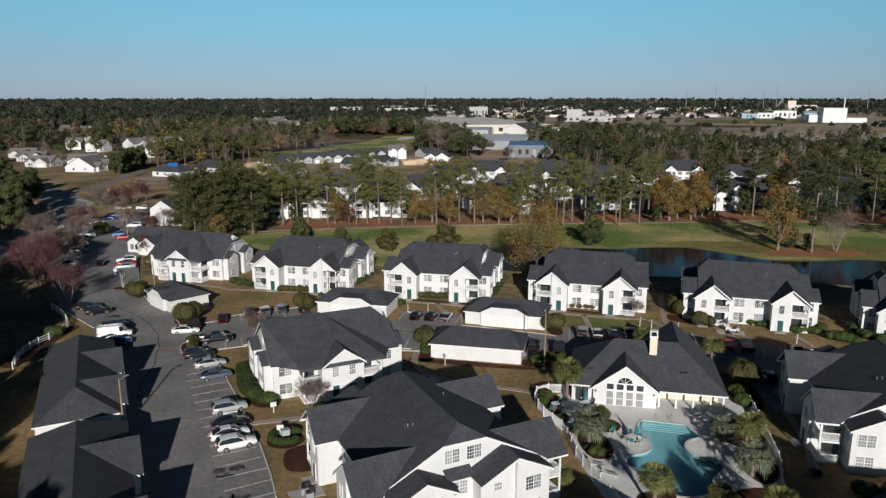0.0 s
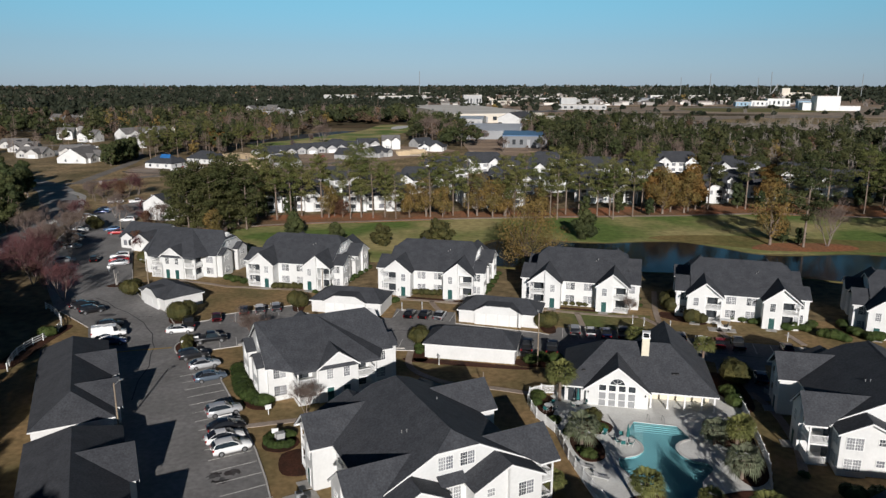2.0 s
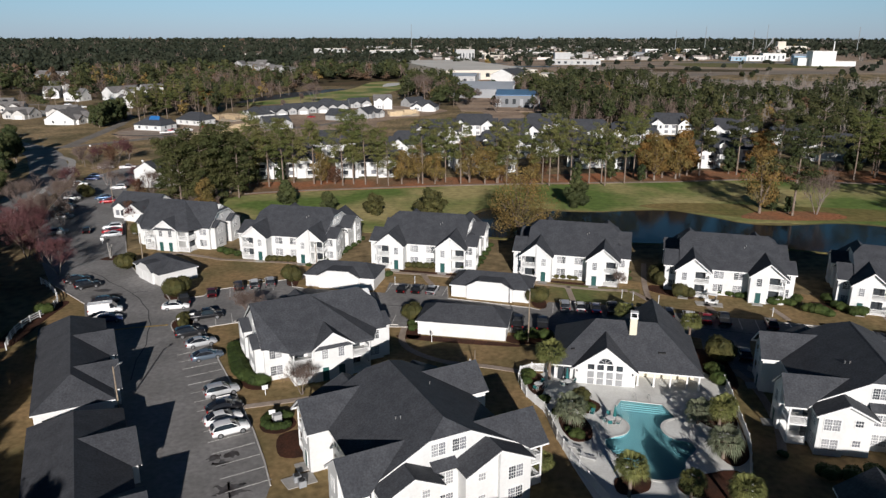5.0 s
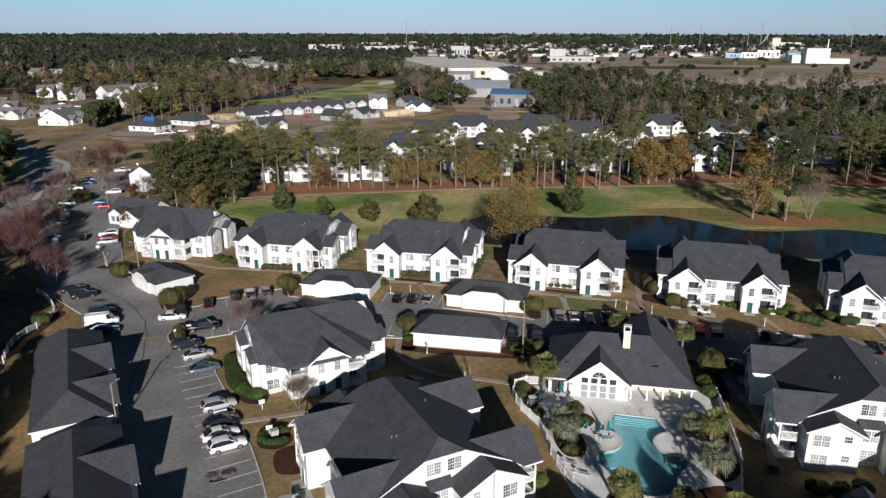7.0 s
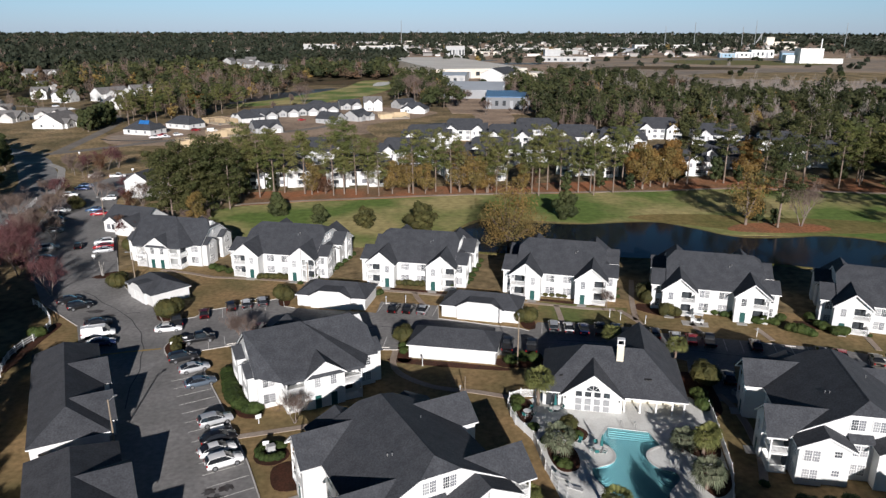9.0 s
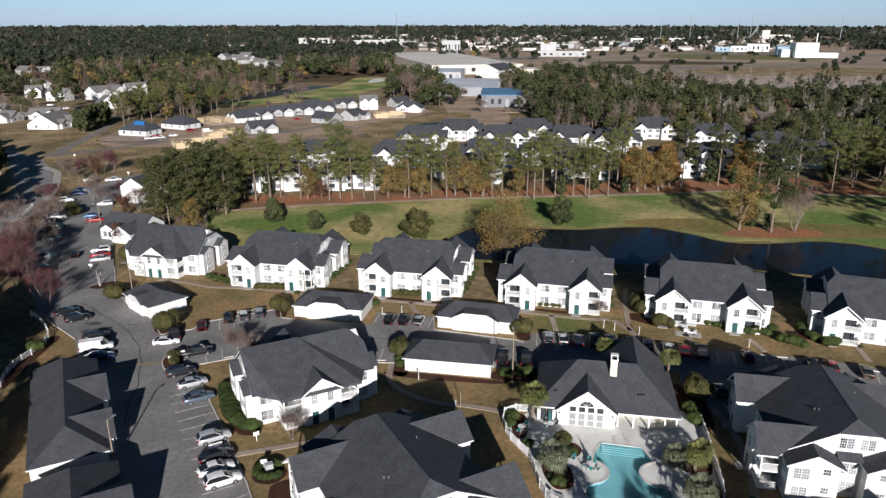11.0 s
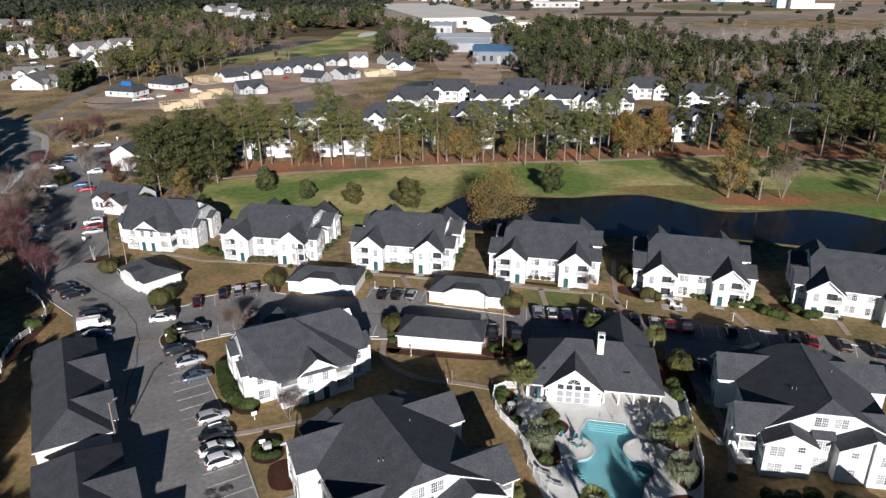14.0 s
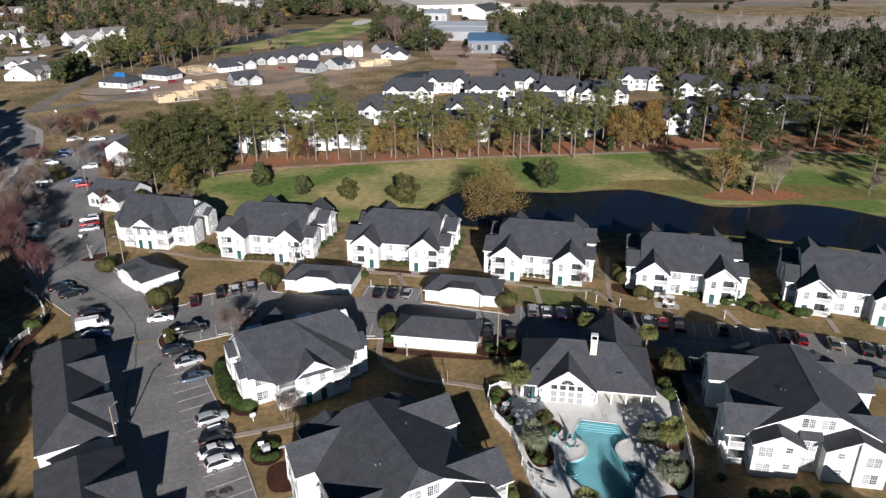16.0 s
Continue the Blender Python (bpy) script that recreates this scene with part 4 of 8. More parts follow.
flat("pine_straw_bed", smooth_ring([(-56, 214), (-38, 218), (-20, 220.5), (16, 226.5), (55, 228.5), (97, 233.5), (134, 229), (170, 222), (240, 208), (240, 232), (180, 246), (120, 254), (60, 247), (10, 240), (-30, 236), (-60, 230)]), 0.055, STRAW, "reddish pine straw under the tall pines", "pine straw")
flat("cart_path", strip(smooth_ring([(-58, 214.5), (-38, 219.3), (-20, 222), (16, 227.3), (55, 229.6), (80, 231), (110, 234.5), (134, 229.5), (170, 222.5), (240, 208)], 4, False), 1.9), 0.085, PATHWAY, "pale cart path along the pines", "path")

# ---- roads and lots ----
LOT = [(-20, 32), (-4, 31), (-17.5, 60), (-17.5, 66), (-19.1, 70.4), (-22, 77.2), (-25.1, 83.4), (-28.5, 90.4), (-34.5, 101.8), (-37.4, 108.0), (-37.4, 110.0), (-30.5, 112.9), (-18, 112), (-7.9, 109.6), (-2.9, 109.3), (-2.9, 116.8), (13.4, 113.6), (13.0, 107.0), (21.5, 105.4), (22.0, 108.0),
       (40.2, 106.6), (44.0, 104), (40.5, 92), (46.5, 90), (51.5, 103.0), (64, 99.0), (76, 89.5), (84, 80), (112, 72), (112, 90), (83.6, 101.5), (71.9, 107.4), (59.8, 110.8), (42.1, 115.5), (38.9, 117.9), (21.8, 120.6), (19.6, 116.7), (18.2, 117.7), (3.3, 122.8), (3.3, 129.3), (-8.1, 131.8), (-8.7, 126.0), (-24.8, 128.8), (-27.0, 129.6),
       (-28.2, 134.2), (-34.4, 131.4), (-42.0, 127.7), (-42.9, 124.8), (-48.2, 122.4), (-52.9, 130.2), (-60.6, 138.2), (-66.5, 147.2), (-72.6, 161.7), (-81.2, 182.5), (-90.5, 202.8), (-99, 227.3), (-103.2, 245.1), (-97.9, 262), (-99.2, 276), (-112.4, 264), (-118, 243.4), (-116, 221.5), (-109, 198.3), (-99, 170.5), (-84, 145.5), (-76, 133.0), (-63.5, 121.1), (-59.6, 113.2), (-57.5, 106.5), (-45, 84)]
flat("parking_lot", LOT, 0.045, ASPHALT, "worn grey asphalt drive and parking lot", "parking lot")
for a, b in ((3, 9), (10, 14), (14, 17), (36, 39), (42, 45), (45, 51), (51, 53)):
    kerb_line(LOT[a:b + 1])
for seg in ([(-73.4, 130.5), (-63.5, 121.1)], [(-99, 170.5), (-109, 198.3), (-116, 221.5)], [(-72.6, 161.7), (-81.2, 182.5), (-90.5, 202.8)]):
    kerb_line(seg)
flat("road", strip(smooth_ring([(-118, 140), (-122, 205), (-131, 238), (-146, 268), (-172, 305), (-230, 345), (-320, 380)], 5, False), 13.0), 0.045, ASPHALT, "grey through road with a worn surface", "road")
flat("meadow", smooth_ring([(-360, 330), (-260, 318), (-176, 300), (-150, 262), (-126, 214), (-104, 236), (-96, 270), (-70, 300), (-84, 326), (-120, 341), (-150, 352), (-176, 386), (-215, 391), (-360, 398)], 3), 0.03, MEADOW, "dry straw-coloured meadow beside the drive", "meadow")
flat("road", strip(smooth_ring([(-176, 300), (-157, 314), (-140, 331), (-126, 346), (-106, 357), (-80, 372), (-58, 392), (-44, 420)], 5, False), 6.0), 0.05, TRACK, "narrow dusty road of the building site", "road")
flat("road", strip(smooth_ring([(-160, 312), (-164, 342), (-168, 372), (-173, 400), (-186, 440), (-212, 474), (-250, 498), (-300, 516)], 5, False), 5.5), 0.055, TRACK, "pale dusty residential street", "road")
flat("driveway", [(-236, 436), (-214, 424), (-204, 446), (-222, 462), (-262, 470), (-262, 452)], 0.06, CONCRETE, "pale concrete driveway between the houses", "driveway")
flat("house_pad", smooth_ring([(-152, 352), (-136, 350), (-126, 360), (-136, 369), (-152, 368), (-158, 360)], 3), 0.06, PATHWAY, "pale levelled house pad", "dirt")
flat("silt_fence", strip(smooth_ring([(-158, 352), (-150, 347), (-136, 346), (-128, 352)], 3, False), 0.5), 0.4, BLACKTRIM, "low black silt fence round a house pad", "fence", 0.6)
flat("sidewalk", strip(smooth_ring([(-121, 226), (-128, 248), (-136, 266), (-141, 276), (-151, 286)], 4, False), 2.6), 0.08, CONCRETE, "pale curved concrete sidewalk", "sidewalk")
flat("building_site", smooth_ring([(-150, 340), (-120, 332), (-60, 345), (-20, 380), (0, 440), (10, 470), (-30, 500), (-80, 490), (-130, 440), (-160, 380)]), 0.035, DIRT, "bare brown dirt of the building site", "dirt")
flat("fairway", smooth_ring([(-140, 500), (-100, 520), (-60, 550), (-30, 640), (-25, 740), (-60, 760), (-75, 650), (-120, 560)]), 0.09, FAIRWAY, "far green fairway between the woods", "fairway")
flat("pond", smooth_ring([(-140, 520), (-112, 560), (-86, 630), (-78, 660), (-105, 640), (-135, 570)]), 0.12, FARPOND, "far narrow pond behind the houses", "pond")
flat("bunker", smooth_ring([(-46, 690), (-34, 700), (-30, 740), (-44, 735)], 3), 0.13, COPING, "pale sand bunker", "bunker")
flat("bank", smooth_ring([(-30, 400), (10, 445), (40, 470), (58, 440), (50, 380), (20, 340), (-10, 335)]), 0.09, MEADOW, "tan grassy slope round the small pond", "bank")
flat("pond", smooth_ring([(-6, 388), (4, 408), (18, 413), (31, 402), (34, 380), (14, 368), (-4, 372)]), 0.12, FARPOND, "small dark pond by the building site", "pond")
flat("sand_slope", smooth_ring([(26, 398), (34, 440), (30, 486), (44, 492), (58, 452), (52, 404), (40, 384)], 3), 0.14, DIRT, "bare sandy slope beside the pond", "slope")
flat("marsh", [(185, 775), (232, 606), (420, 602), (1500, 700), (1500, 1380), (230, 1340)], 0.3, FIELD, "wide flat brown marsh field", "field")
flat("industrial_yard", [(20, 460), (70, 455), (110, 560), (110, 760), (190, 980), (400, 1300), (-150, 1500), (-60, 980), (10, 700)], 0.2, DIRT, "pale dirt and asphalt yard of the industrial park", "yard")


# ---- plants ----
rng = np.random.default_rng(7)


def leaf_arrays(r, blobs, count, size, shape=(1.0, 0.55), shell=0.55, face=0.62, rise=0.0):
    """Small four-sided leaves or needle tufts scattered through ellipsoids (x, y, z, rx, ry, rz).

    face: how far the leaves lie along the outside of their clump; rise: how far they stand up, for twigs.
    """
    blobs = np.array(blobs, float)
    vol = blobs[:, 3] * blobs[:, 4] * blobs[:, 5]
    pick = r.choice(len(blobs), count, p=vol / vol.sum())
    d = r.normal(size=(count, 3))
    d /= np.linalg.norm(d, axis=1)[:, None]
    rad = (shell + (1 - shell) * r.random(count)) ** 0.8
    c = blobs[pick, :3] + d * rad[:, None] * blobs[pick, 3:]
    any_way = r.normal(size=(count, 3))
    any_way /= np.linalg.norm(any_way, axis=1)[:, None]
    nrm = d * face + any_way * (1 - face)
    a = np.cross(nrm, r.normal(size=(count, 3)))
    a /= np.linalg.norm(a, axis=1)[:, None] + 1e-9
    if rise:
        a = a * (1 - rise) + np.array((0, 0, rise)) + d * 0.25 * rise
        a /= np.linalg.norm(a, axis=1)[:, None] + 1e-9
    b = np.cross(nrm, a)
    b /= np.linalg.norm(b, axis=1)[:, None] + 1e-9
    s = size * (0.6 + 0.8 * r.random(count))[:, None]
    a, b = a * s * shape[0], b * s * shape[1]
    return np.stack([c - a, c - b * 0.9, c + a, c + b], 1).reshape(-1, 3)


def leaf_mesh(name, verts, mat, extra=None):
    """A mesh of four-cornered leaves, with an optional Form joined on."""
    n = len(verts) // 4
    faces = np.arange(4 * n).reshape(-1, 4)
    me = bpy.data.meshes.new(name)
    v = verts.tolist()
    f = faces.tolist()
    if extra:
        k = len(v)
        v += extra.v
        f += [tuple(i + k for i in q) for q in extra.f]
    me.from_pydata(v, [], f)
    me.materials.append(mat)
    me.update()
    return me


def lump(form, c, r, rr, rough=0.25):
    """A rough closed lump that fills the inside of a crown."""
    rings = [(-0.95, 0.3), (-0.5, 0.87), (0.0, 1.0), (0.5, 0.87), (0.95, 0.3)]
    n = 7
    v = []
    for z, s in rings:
        for i in range(n):
            k = 1 + rough * (rr.random() - 0.5) * 2
            v.append((c[0] + r[0] * s * k * math.cos(6.283 * i / n), c[1] + r[1] * s * k * math.sin(6.283 * i / n), c[2] + r[2] * z * k))
    f = [(k * n + i, k * n + (i + 1) % n, (k + 1) * n + (i + 1) % n, (k + 1) * n + i) for k in range(4) for i in range(n)]
    f += [tuple(range(n - 1, -1, -1)), tuple(range(4 * n, 5 * n))]
    form.add(v, f)


def pine_tree(seed, height, crown_from, spread, mat, label, leaves=4200, size=0.27, whorls=9):
    """A bare trunk with whorls of limbs, each limb carrying a few flat pads of needles with gaps between them."""
    r = np.random.default_rng(seed)
    t = thing("pine_tree", label, "tree", None, "pine trees")
    trunk = Form()
    lean = (r.random(2) - 0.5) * 1.4
    pts = [Vector((lean[0] * k * k, lean[1] * k * k, height * k * 0.97)) for k in (0, 0.25, 0.5, 0.75, 1.0)]
    rad = [0.30, 0.25, 0.20, 0.13, 0.04]
    for i in range(4):
        trunk.tube(pts[i], pts[i + 1], rad[i], rad[i + 1], 7, caps=False)
    blobs = []
    for i in range(whorls):
        k = (i + 0.2 + 0.6 * r.random()) / whorls
        h = crown_from + (0.97 - crown_from) * k
        full = (0.50 + 0.50 * math.sin(math.pi * min(1.0, 0.30 + 0.70 * k))) if k < 0.75 else 1.05 - 0.75 * (k - 0.4)
        base = pts[0].lerp(pts[4], h)
        turn = 6.283 * r.random()
        for j in range(3 if k < 0.9 else 2):
            a = turn + 2.1 * j + 0.7 * r.random()
            reach = spread * full * (0.40 + 0.45 * r.random())
            tip = Vector((base.x + reach * math.cos(a), base.y + reach * math.sin(a), height * h + reach * (0.12 + 0.25 * k)))
            trunk.tube((base.x, base.y, height * h - 0.3), tip, 0.065, 0.02, 4, caps=False)
            s = spread * (0.18 + 0.13 * r.random())
            blobs.append((tip.x, tip.y, tip.z + 0.2, s, s, s * 0.55))
            if reach > spread * 0.4:
                mid = Vector((base.x, base.y, height * h)).lerp(tip, 0.55)
                side = (r.random() - 0.5) * spread * 0.35
                s *= 0.85
                blobs.append((mid.x - math.sin(a) * side, mid.y + math.cos(a) * side, mid.z + 0.5 * r.random(), s, s, s * 0.5))
    blobs.append((pts[4].x, pts[4].y, height * 0.97, spread * 0.2, spread * 0.2, spread * 0.24))
    part("trunk", trunk, BARK, t, smooth=True)
    part("crown", leaf_mesh("crown", leaf_arrays(r, blobs, leaves, size, (1.0, 0.42), 0.35), mat), mat, t)
    return t


def leafy_tree(seed, height, spread, mat, label, group, leaves=1300, size=0.5, low=0.2, trunk_mat=None, name="tree", core=False, clumps=16):
    r = np.random.default_rng(seed)
    t = thing(name, label, "tree", None, group)
    f = Form()
    fork = height * max(low, 0.16)
    f.tube((0, 0, -0.1), (0, 0, fork), 0.028 * height, 0.02 * height, 7, caps=False)
    blobs = []
    for i in range(clumps):
        k = (i + 0.5) / clumps
        z = height * (low + 0.12 + (0.86 - low) * k)
        prof = math.sin(math.pi * min(0.97, 0.18 + 0.74 * k)) ** 0.7
        a = i * 2.4 + r.random() * 0.9
        rr = spread * 0.5 * prof * ((0.45 + 0.45 * r.random()) if i % 3 else 0.15 + 0.2 * r.random())
        c = (rr * math.cos(a), rr * math.sin(a), z)
        s = spread * 0.5 * (0.30 + 0.22 * r.random()) * (0.7 + 0.3 * prof)
        blobs.append((*c, s, s, s * 0.85))
        f.tube((0, 0, fork * (0.7 + 0.3 * k)), c, 0.007 * height, 0.003 * height, 5, caps=False)
    part("trunk", f, trunk_mat or BARK, t, smooth=True)
    extra = None
    if core:
        extra = Form()
        for b in blobs:
            lump(extra, b[:3], [q * 0.72 for q in b[3:]], r)
    part("crown", leaf_mesh("crown", leaf_arrays(r, blobs, leaves, size, (1, 0.5)), mat, extra), mat, t)
    return t


def bare_tree(seed, height, spread, mat, label, stems=1, levels=4):
    r = np.random.default_rng(seed)
    t = thing("bare_tree", label, "tree", None, "bare trees")
    trunk, twigs = Form(), Form()

    def grow(p, d, length, rad, level):
        q = p + d * length
        (trunk if level < 2 else twigs).tube(p, q, rad, rad * 0.66, 5 if level < 2 else 3, caps=False)
        if level == levels:
            return
        kids = 3 if level else 4
        for i in range(kids + (1 if level >= 2 else 0)):
            ax = Vector(r.normal(size=3)).normalized()
            nd = (d + ax * (0.55 + 0.25 * r.random()) + Vector((0, 0, 0.18))).normalized()
            start = p.lerp(q, 0.55 + 0.45 * r.random())
            grow(start, nd, length * (0.62 + 0.2 * r.random()), rad * 0.6, level + 1)

    for s in range(stems):
        a = 6.283 * s / stems + r.random()
        tilt = 0.0 if stems == 1 else 0.35
        grow(Vector((0.15 * math.cos(a), 0.15 * math.sin(a), 0)), Vector((tilt * math.cos(a), tilt * math.sin(a), 1)).normalized(), height * 0.34, 0.014 * height * (1 if stems == 1 else 0.7), 0)
    part("trunk", trunk, GREYBARK, t, smooth=True)
    tips = np.array(twigs.v)[::3]
    blobs = [(*p, 0.09 * height, 0.09 * height, 0.08 * height) for p in tips[:: max(1, len(tips) // 60)]]
    fine = leaf_arrays(r, blobs, 1500, 0.07 * height, (1.0, 0.022), 0.1, 0.0, 0.45)
    part("twig_crown", leaf_mesh("twig_crown", fine, mat, twigs), mat, t)
    return t


def palm_tree(seed, height, reach, mat, label, fronds=44):
    r = np.random.default_rng(seed)
    t = thing("palm_tree", label, "palm tree", None, "palm trees")
    f = Form().disc_stack([(0.24, -0.1), (0.2, height * 0.4), (0.23, height * 0.8), (0.30, height * 0.95), (0.16, height)], 9)
    for k in range(9):
        z = height * (0.55 + 0.045 * k)
        a = k * 2.4
        f.tube((0.2 * math.cos(a), 0.2 * math.sin(a), z), (0.42 * math.cos(a), 0.42 * math.sin(a), z + 0.25), 0.06, 0.03, 4)
    part("trunk", f, BARK, t)
    v, q = [], []
    for i in range(fronds):
        a = i * 2.39996 + r.random() * 0.3
        up = 1.15 - 1.75 * (i / fronds) + 0.15 * r.random()
        d = Vector((math.cos(a), math.sin(a), up)).normalized()
        side = Vector((-math.sin(a), math.cos(a), 0))
        L = reach * (0.85 + 0.3 * r.random())
        stem_end = Vector((0, 0, height)) + d * L * 0.5
        # fan of narrow segments that droop at their tips
        for k in range(11):
            w = (k - 5) / 5
            tipdir = (d * (1.0 - 0.45 * abs(w)) + side * w * 0.95).normalized()
            tip = stem_end + tipdir * L * 0.58 + Vector((0, 0, -0.22 * L * (0.5 + r.random())))
            mid = stem_end + tipdir * L * 0.33
            wdt = tipdir.cross(Vector((0, 0, 1))).normalized() * 0.034 * reach
            n = len(v)
            v += [tuple(stem_end), tuple(mid - wdt), tuple(tip), tuple(mid + wdt)]
            q.append((n, n + 1, n + 2, n + 3))
        n = len(v)
        s2 = side * 0.035
        base = Vector((0, 0, height * 0.98))
        v += [tuple(base - s2), tuple(base + s2), tuple(stem_end + s2), tuple(stem_end - s2)]
        q.append((n, n + 1, n + 2, n + 3))
    me = bpy.data.meshes.new("fronds")
    me.from_pydata(v, [], q)
    me.materials.append(mat)
    part("fronds", me, mat, t)
    return t


def shrub(seed, rx, ry, h, mat, label, name="shrub", group="shrubs", lumps=6, leaf=0.055, density=260, category="shrub"):
    r = np.random.default_rng(seed)
    t = thing(name, label, category, None, group)
    blobs, core = [], Form()
    for i in range(lumps):
        a = 2.4 * i + r.random()
        k = 0.0 if i == 0 else 0.30 + 0.25 * r.random()
        s = 0.62 if i == 0 else 0.45 + 0.2 * r.random()
        b = (rx * k * math.cos(a), ry * k * math.sin(a), h * (0.50 + 0.1 * r.random()), rx * s, ry * s, h * (0.48 if i == 0 else 0.36 + 0.08 * r.random()))
        blobs.append(b)
        lump(core, b[:3], [q * (0.94 if category == "shrub" else 0.8) for q in b[3:]], r, 0.07)
    if category == "tree":
        part("trunk", Form().tube((0, 0, -0.1), (0, 0, h * 0.5), 0.2, 0.14, 7), BARK, t)
    n = int(density * (rx * ry + (rx + ry) * h))
    part("leaves", leaf_mesh("leaves", leaf_arrays(r, blobs, min(n, 2600), leaf, (1, 0.7), 0.97 if category == "shrub" else 0.86), mat, core), mat, t)
    return t


def hedge(seed, line, width, height, mat, label):
    """A clipped hedge that follows a line, its sides and top gently uneven."""
    r = np.random.default_rng(seed)
    x0, y0 = line[0]
    t = thing("hedge", label, "hedge", pose(x0, y0, 0), "hedges")
    blobs, core, length = [], Form(), 0.0
    for p, q in zip(line, line[1:]):
        step = math.dist(p, q)
        length += step
        n = max(1, int(step / 0.42))
        for k in range(n):
            w = width * (0.46 + 0.09 * r.random())
            x, y = p[0] + (q[0] - p[0]) * k / n - x0 + 0.2 * (r.random() - 0.5), p[1] + (q[1] - p[1]) * k / n - y0 + 0.2 * (r.random() - 0.5)
            b = (x, y, height * 0.42, w, w, height * (0.52 + 0.08 * r.random()))
            blobs.append(b)
            lump(core, b[:3], [0.95 * c for c in b[3:]], r, 0.05)
    part("leaves", leaf_mesh("leaves", leaf_arrays(r, blobs, int(900 * length), 0.075, (1, 0.7), 0.96), mat, core), mat, t)
    return t


def place(kinds, spots, r, lo=0.9, hi=1.12):
    """Copies of the kinds at plan spots, turned and scaled by chance; each kind's first one takes the first spot."""
    for i, s in enumerate(spots):
        k = kinds[i % len(kinds)]
        sc = lo + (hi - lo) * r.random() if len(s) < 3 else s[2]
        m = pose(s[0], s[1], 0, 0, 0, 360 * r.random()) @ Matrix.Diagonal((sc, sc, sc * (0.94 + 0.12 * r.random()), 1))
        if k.get("used"):
            copy_thing(k, m)
        else:
            k.matrix_basis = m
            k["used"] = 1


PINES = [pine_tree(11 + i, h, c, s, PINE, "tall pine with bare trunk and ragged green crown", 3700 + 200 * i) for i, (h, c, s) in enumerate(((21, 0.40, 6.6), (23, 0.44, 6.2), (20, 0.34, 6.6), (22, 0.48, 6.2), (21, 0.38, 7.0), (24, 0.42, 6.6)))]
CLUMPS = [pine_tree(21 + i, h, c, s, CLUMPPINE, "old full-crowned pine in a dense clump", 7600, 0.32, 14) for i, (h, c, s) in enumerate(((20, 0.12, 7.6), (18.5, 0.08, 7.8), (21.5, 0.14, 7.2)))]
DARKPINES = [pine_tree(14 + i, h, c, sp, FARPINE, "tall pine with a full dark-green crown", 5600) for i, (h, c, sp) in enumerate(((22, 0.36, 6.6), (21, 0.30, 7.0), (24, 0.40, 6.8)))]
EVERGREENS = [leafy_tree(31 + i, h, s, PINEDARK, "large dense dark evergreen tree", "evergreen trees", 3400, 0.40, 0.12, BARK, "evergreen_tree", True) for i, (h, s) in enumerate(((19, 13), (17, 12), (20, 11.5)))]
RUSTS = [leafy_tree(41 + i, h, s, RUST, "tree with rust-orange autumn leaves", "autumn trees", 4600, 0.30, 0.14) for i, (h, s) in enumerate(((14, 9), (12, 8)))]
OCHRES = [leafy_tree(51 + i, h, s, OCHRE, "tree with thin ochre autumn leaves", "autumn trees", 3900, 0.21, 0.10) for i, (h, s) in enumerate(((10, 8), (12, 9)))]
WIDE = [leafy_tree(55, 14.5, 17.5, OCHRE, "wide thin-leaved ochre tree at the pond corner", "autumn trees", 8200, 0.22, -0.07, TWIG, clumps=34)]
BROWNS = [leafy_tree(61 + i, h, s, BROWNLEAF, "small tree with reddish-brown leaves", "autumn trees", 1700, 0.24, 0.14) for i, (h, s) in enumerate(((9, 7), (8, 6)))]
BARES = [bare_tree(71 + i, h, 6, TWIG, "leafless tree with fine grey-brown twigs", st) for i, (h, st) in enumerate(((9.0, 3), (8.0, 1), (11.0, 2)))]
REDS = [bare_tree(81 + i, h, 6, REDTWIG, "leafless tree with reddish twigs", 3) for i, h in enumerate((8.0, 7.0))]

PINE_SPOTS = [(-52.3, 224.5), (-48.3, 227.7), (-45.5, 231), (-38.5, 229), (-28.7, 226.6), (-25.4, 228.5), (-21.4, 227.5), (-17.6, 229), (-13.8, 225.8), (-2.6, 228.6), (2, 234), (5, 231.7), (10, 229), (22, 230), (25, 227), (29, 232), (36.9, 227.8), (38.8, 225), (43, 233), (47, 231), (52.7, 229),
              (57, 224.8), (57.3, 231), (64.4, 228.6), (70, 238), (94, 241), (98.8, 184.4, 1.18), (108, 243, 1.08), (121, 240, 1.05), (134, 238, 1.08), (144.4, 233.6), (153, 236), (159.9, 230.5), (164, 236), (168, 231), (175, 240), (181, 233), (188, 240), (195, 230), (203, 238), (210, 228), (218, 234), (-57, 229), (-55, 235), (-62, 226), (-58, 222, 0.95)]
band = np.random.default_rng(3)
for i in range(4):
    x = 155 + 70 * (i + 0.8 * band.random()) / 4
    back_y = 236 + 0.08 * x if x < 110 else 245 - 0.16 * (x - 110)
    PINE_SPOTS.append((x, back_y + 9 * band.random(), 0.7 + 0.32 * band.random()))
for x, y in ((-46, 270), (-60, 282), (88, 292), (-34, 292)):
    PINE_SPOTS.append((x, y, 0.62 + 0.25 * band.random()))
place(PINES, [p for p in PINE_SPOTS if p[0] < 92 or p[0] > 138], rng, 0.86, 1.04)
place(DARKPINES, [p for p in PINE_SPOTS if 92 <= p[0] <= 138], rng, 0.9, 1.08)
UNDER = [leafy_tree(36, 6.5, 4.5, PINEDARK, "small dark evergreen among the pines", "understorey trees", 800, 0.34, 0.05, BARK, "evergreen_shrub", True)]
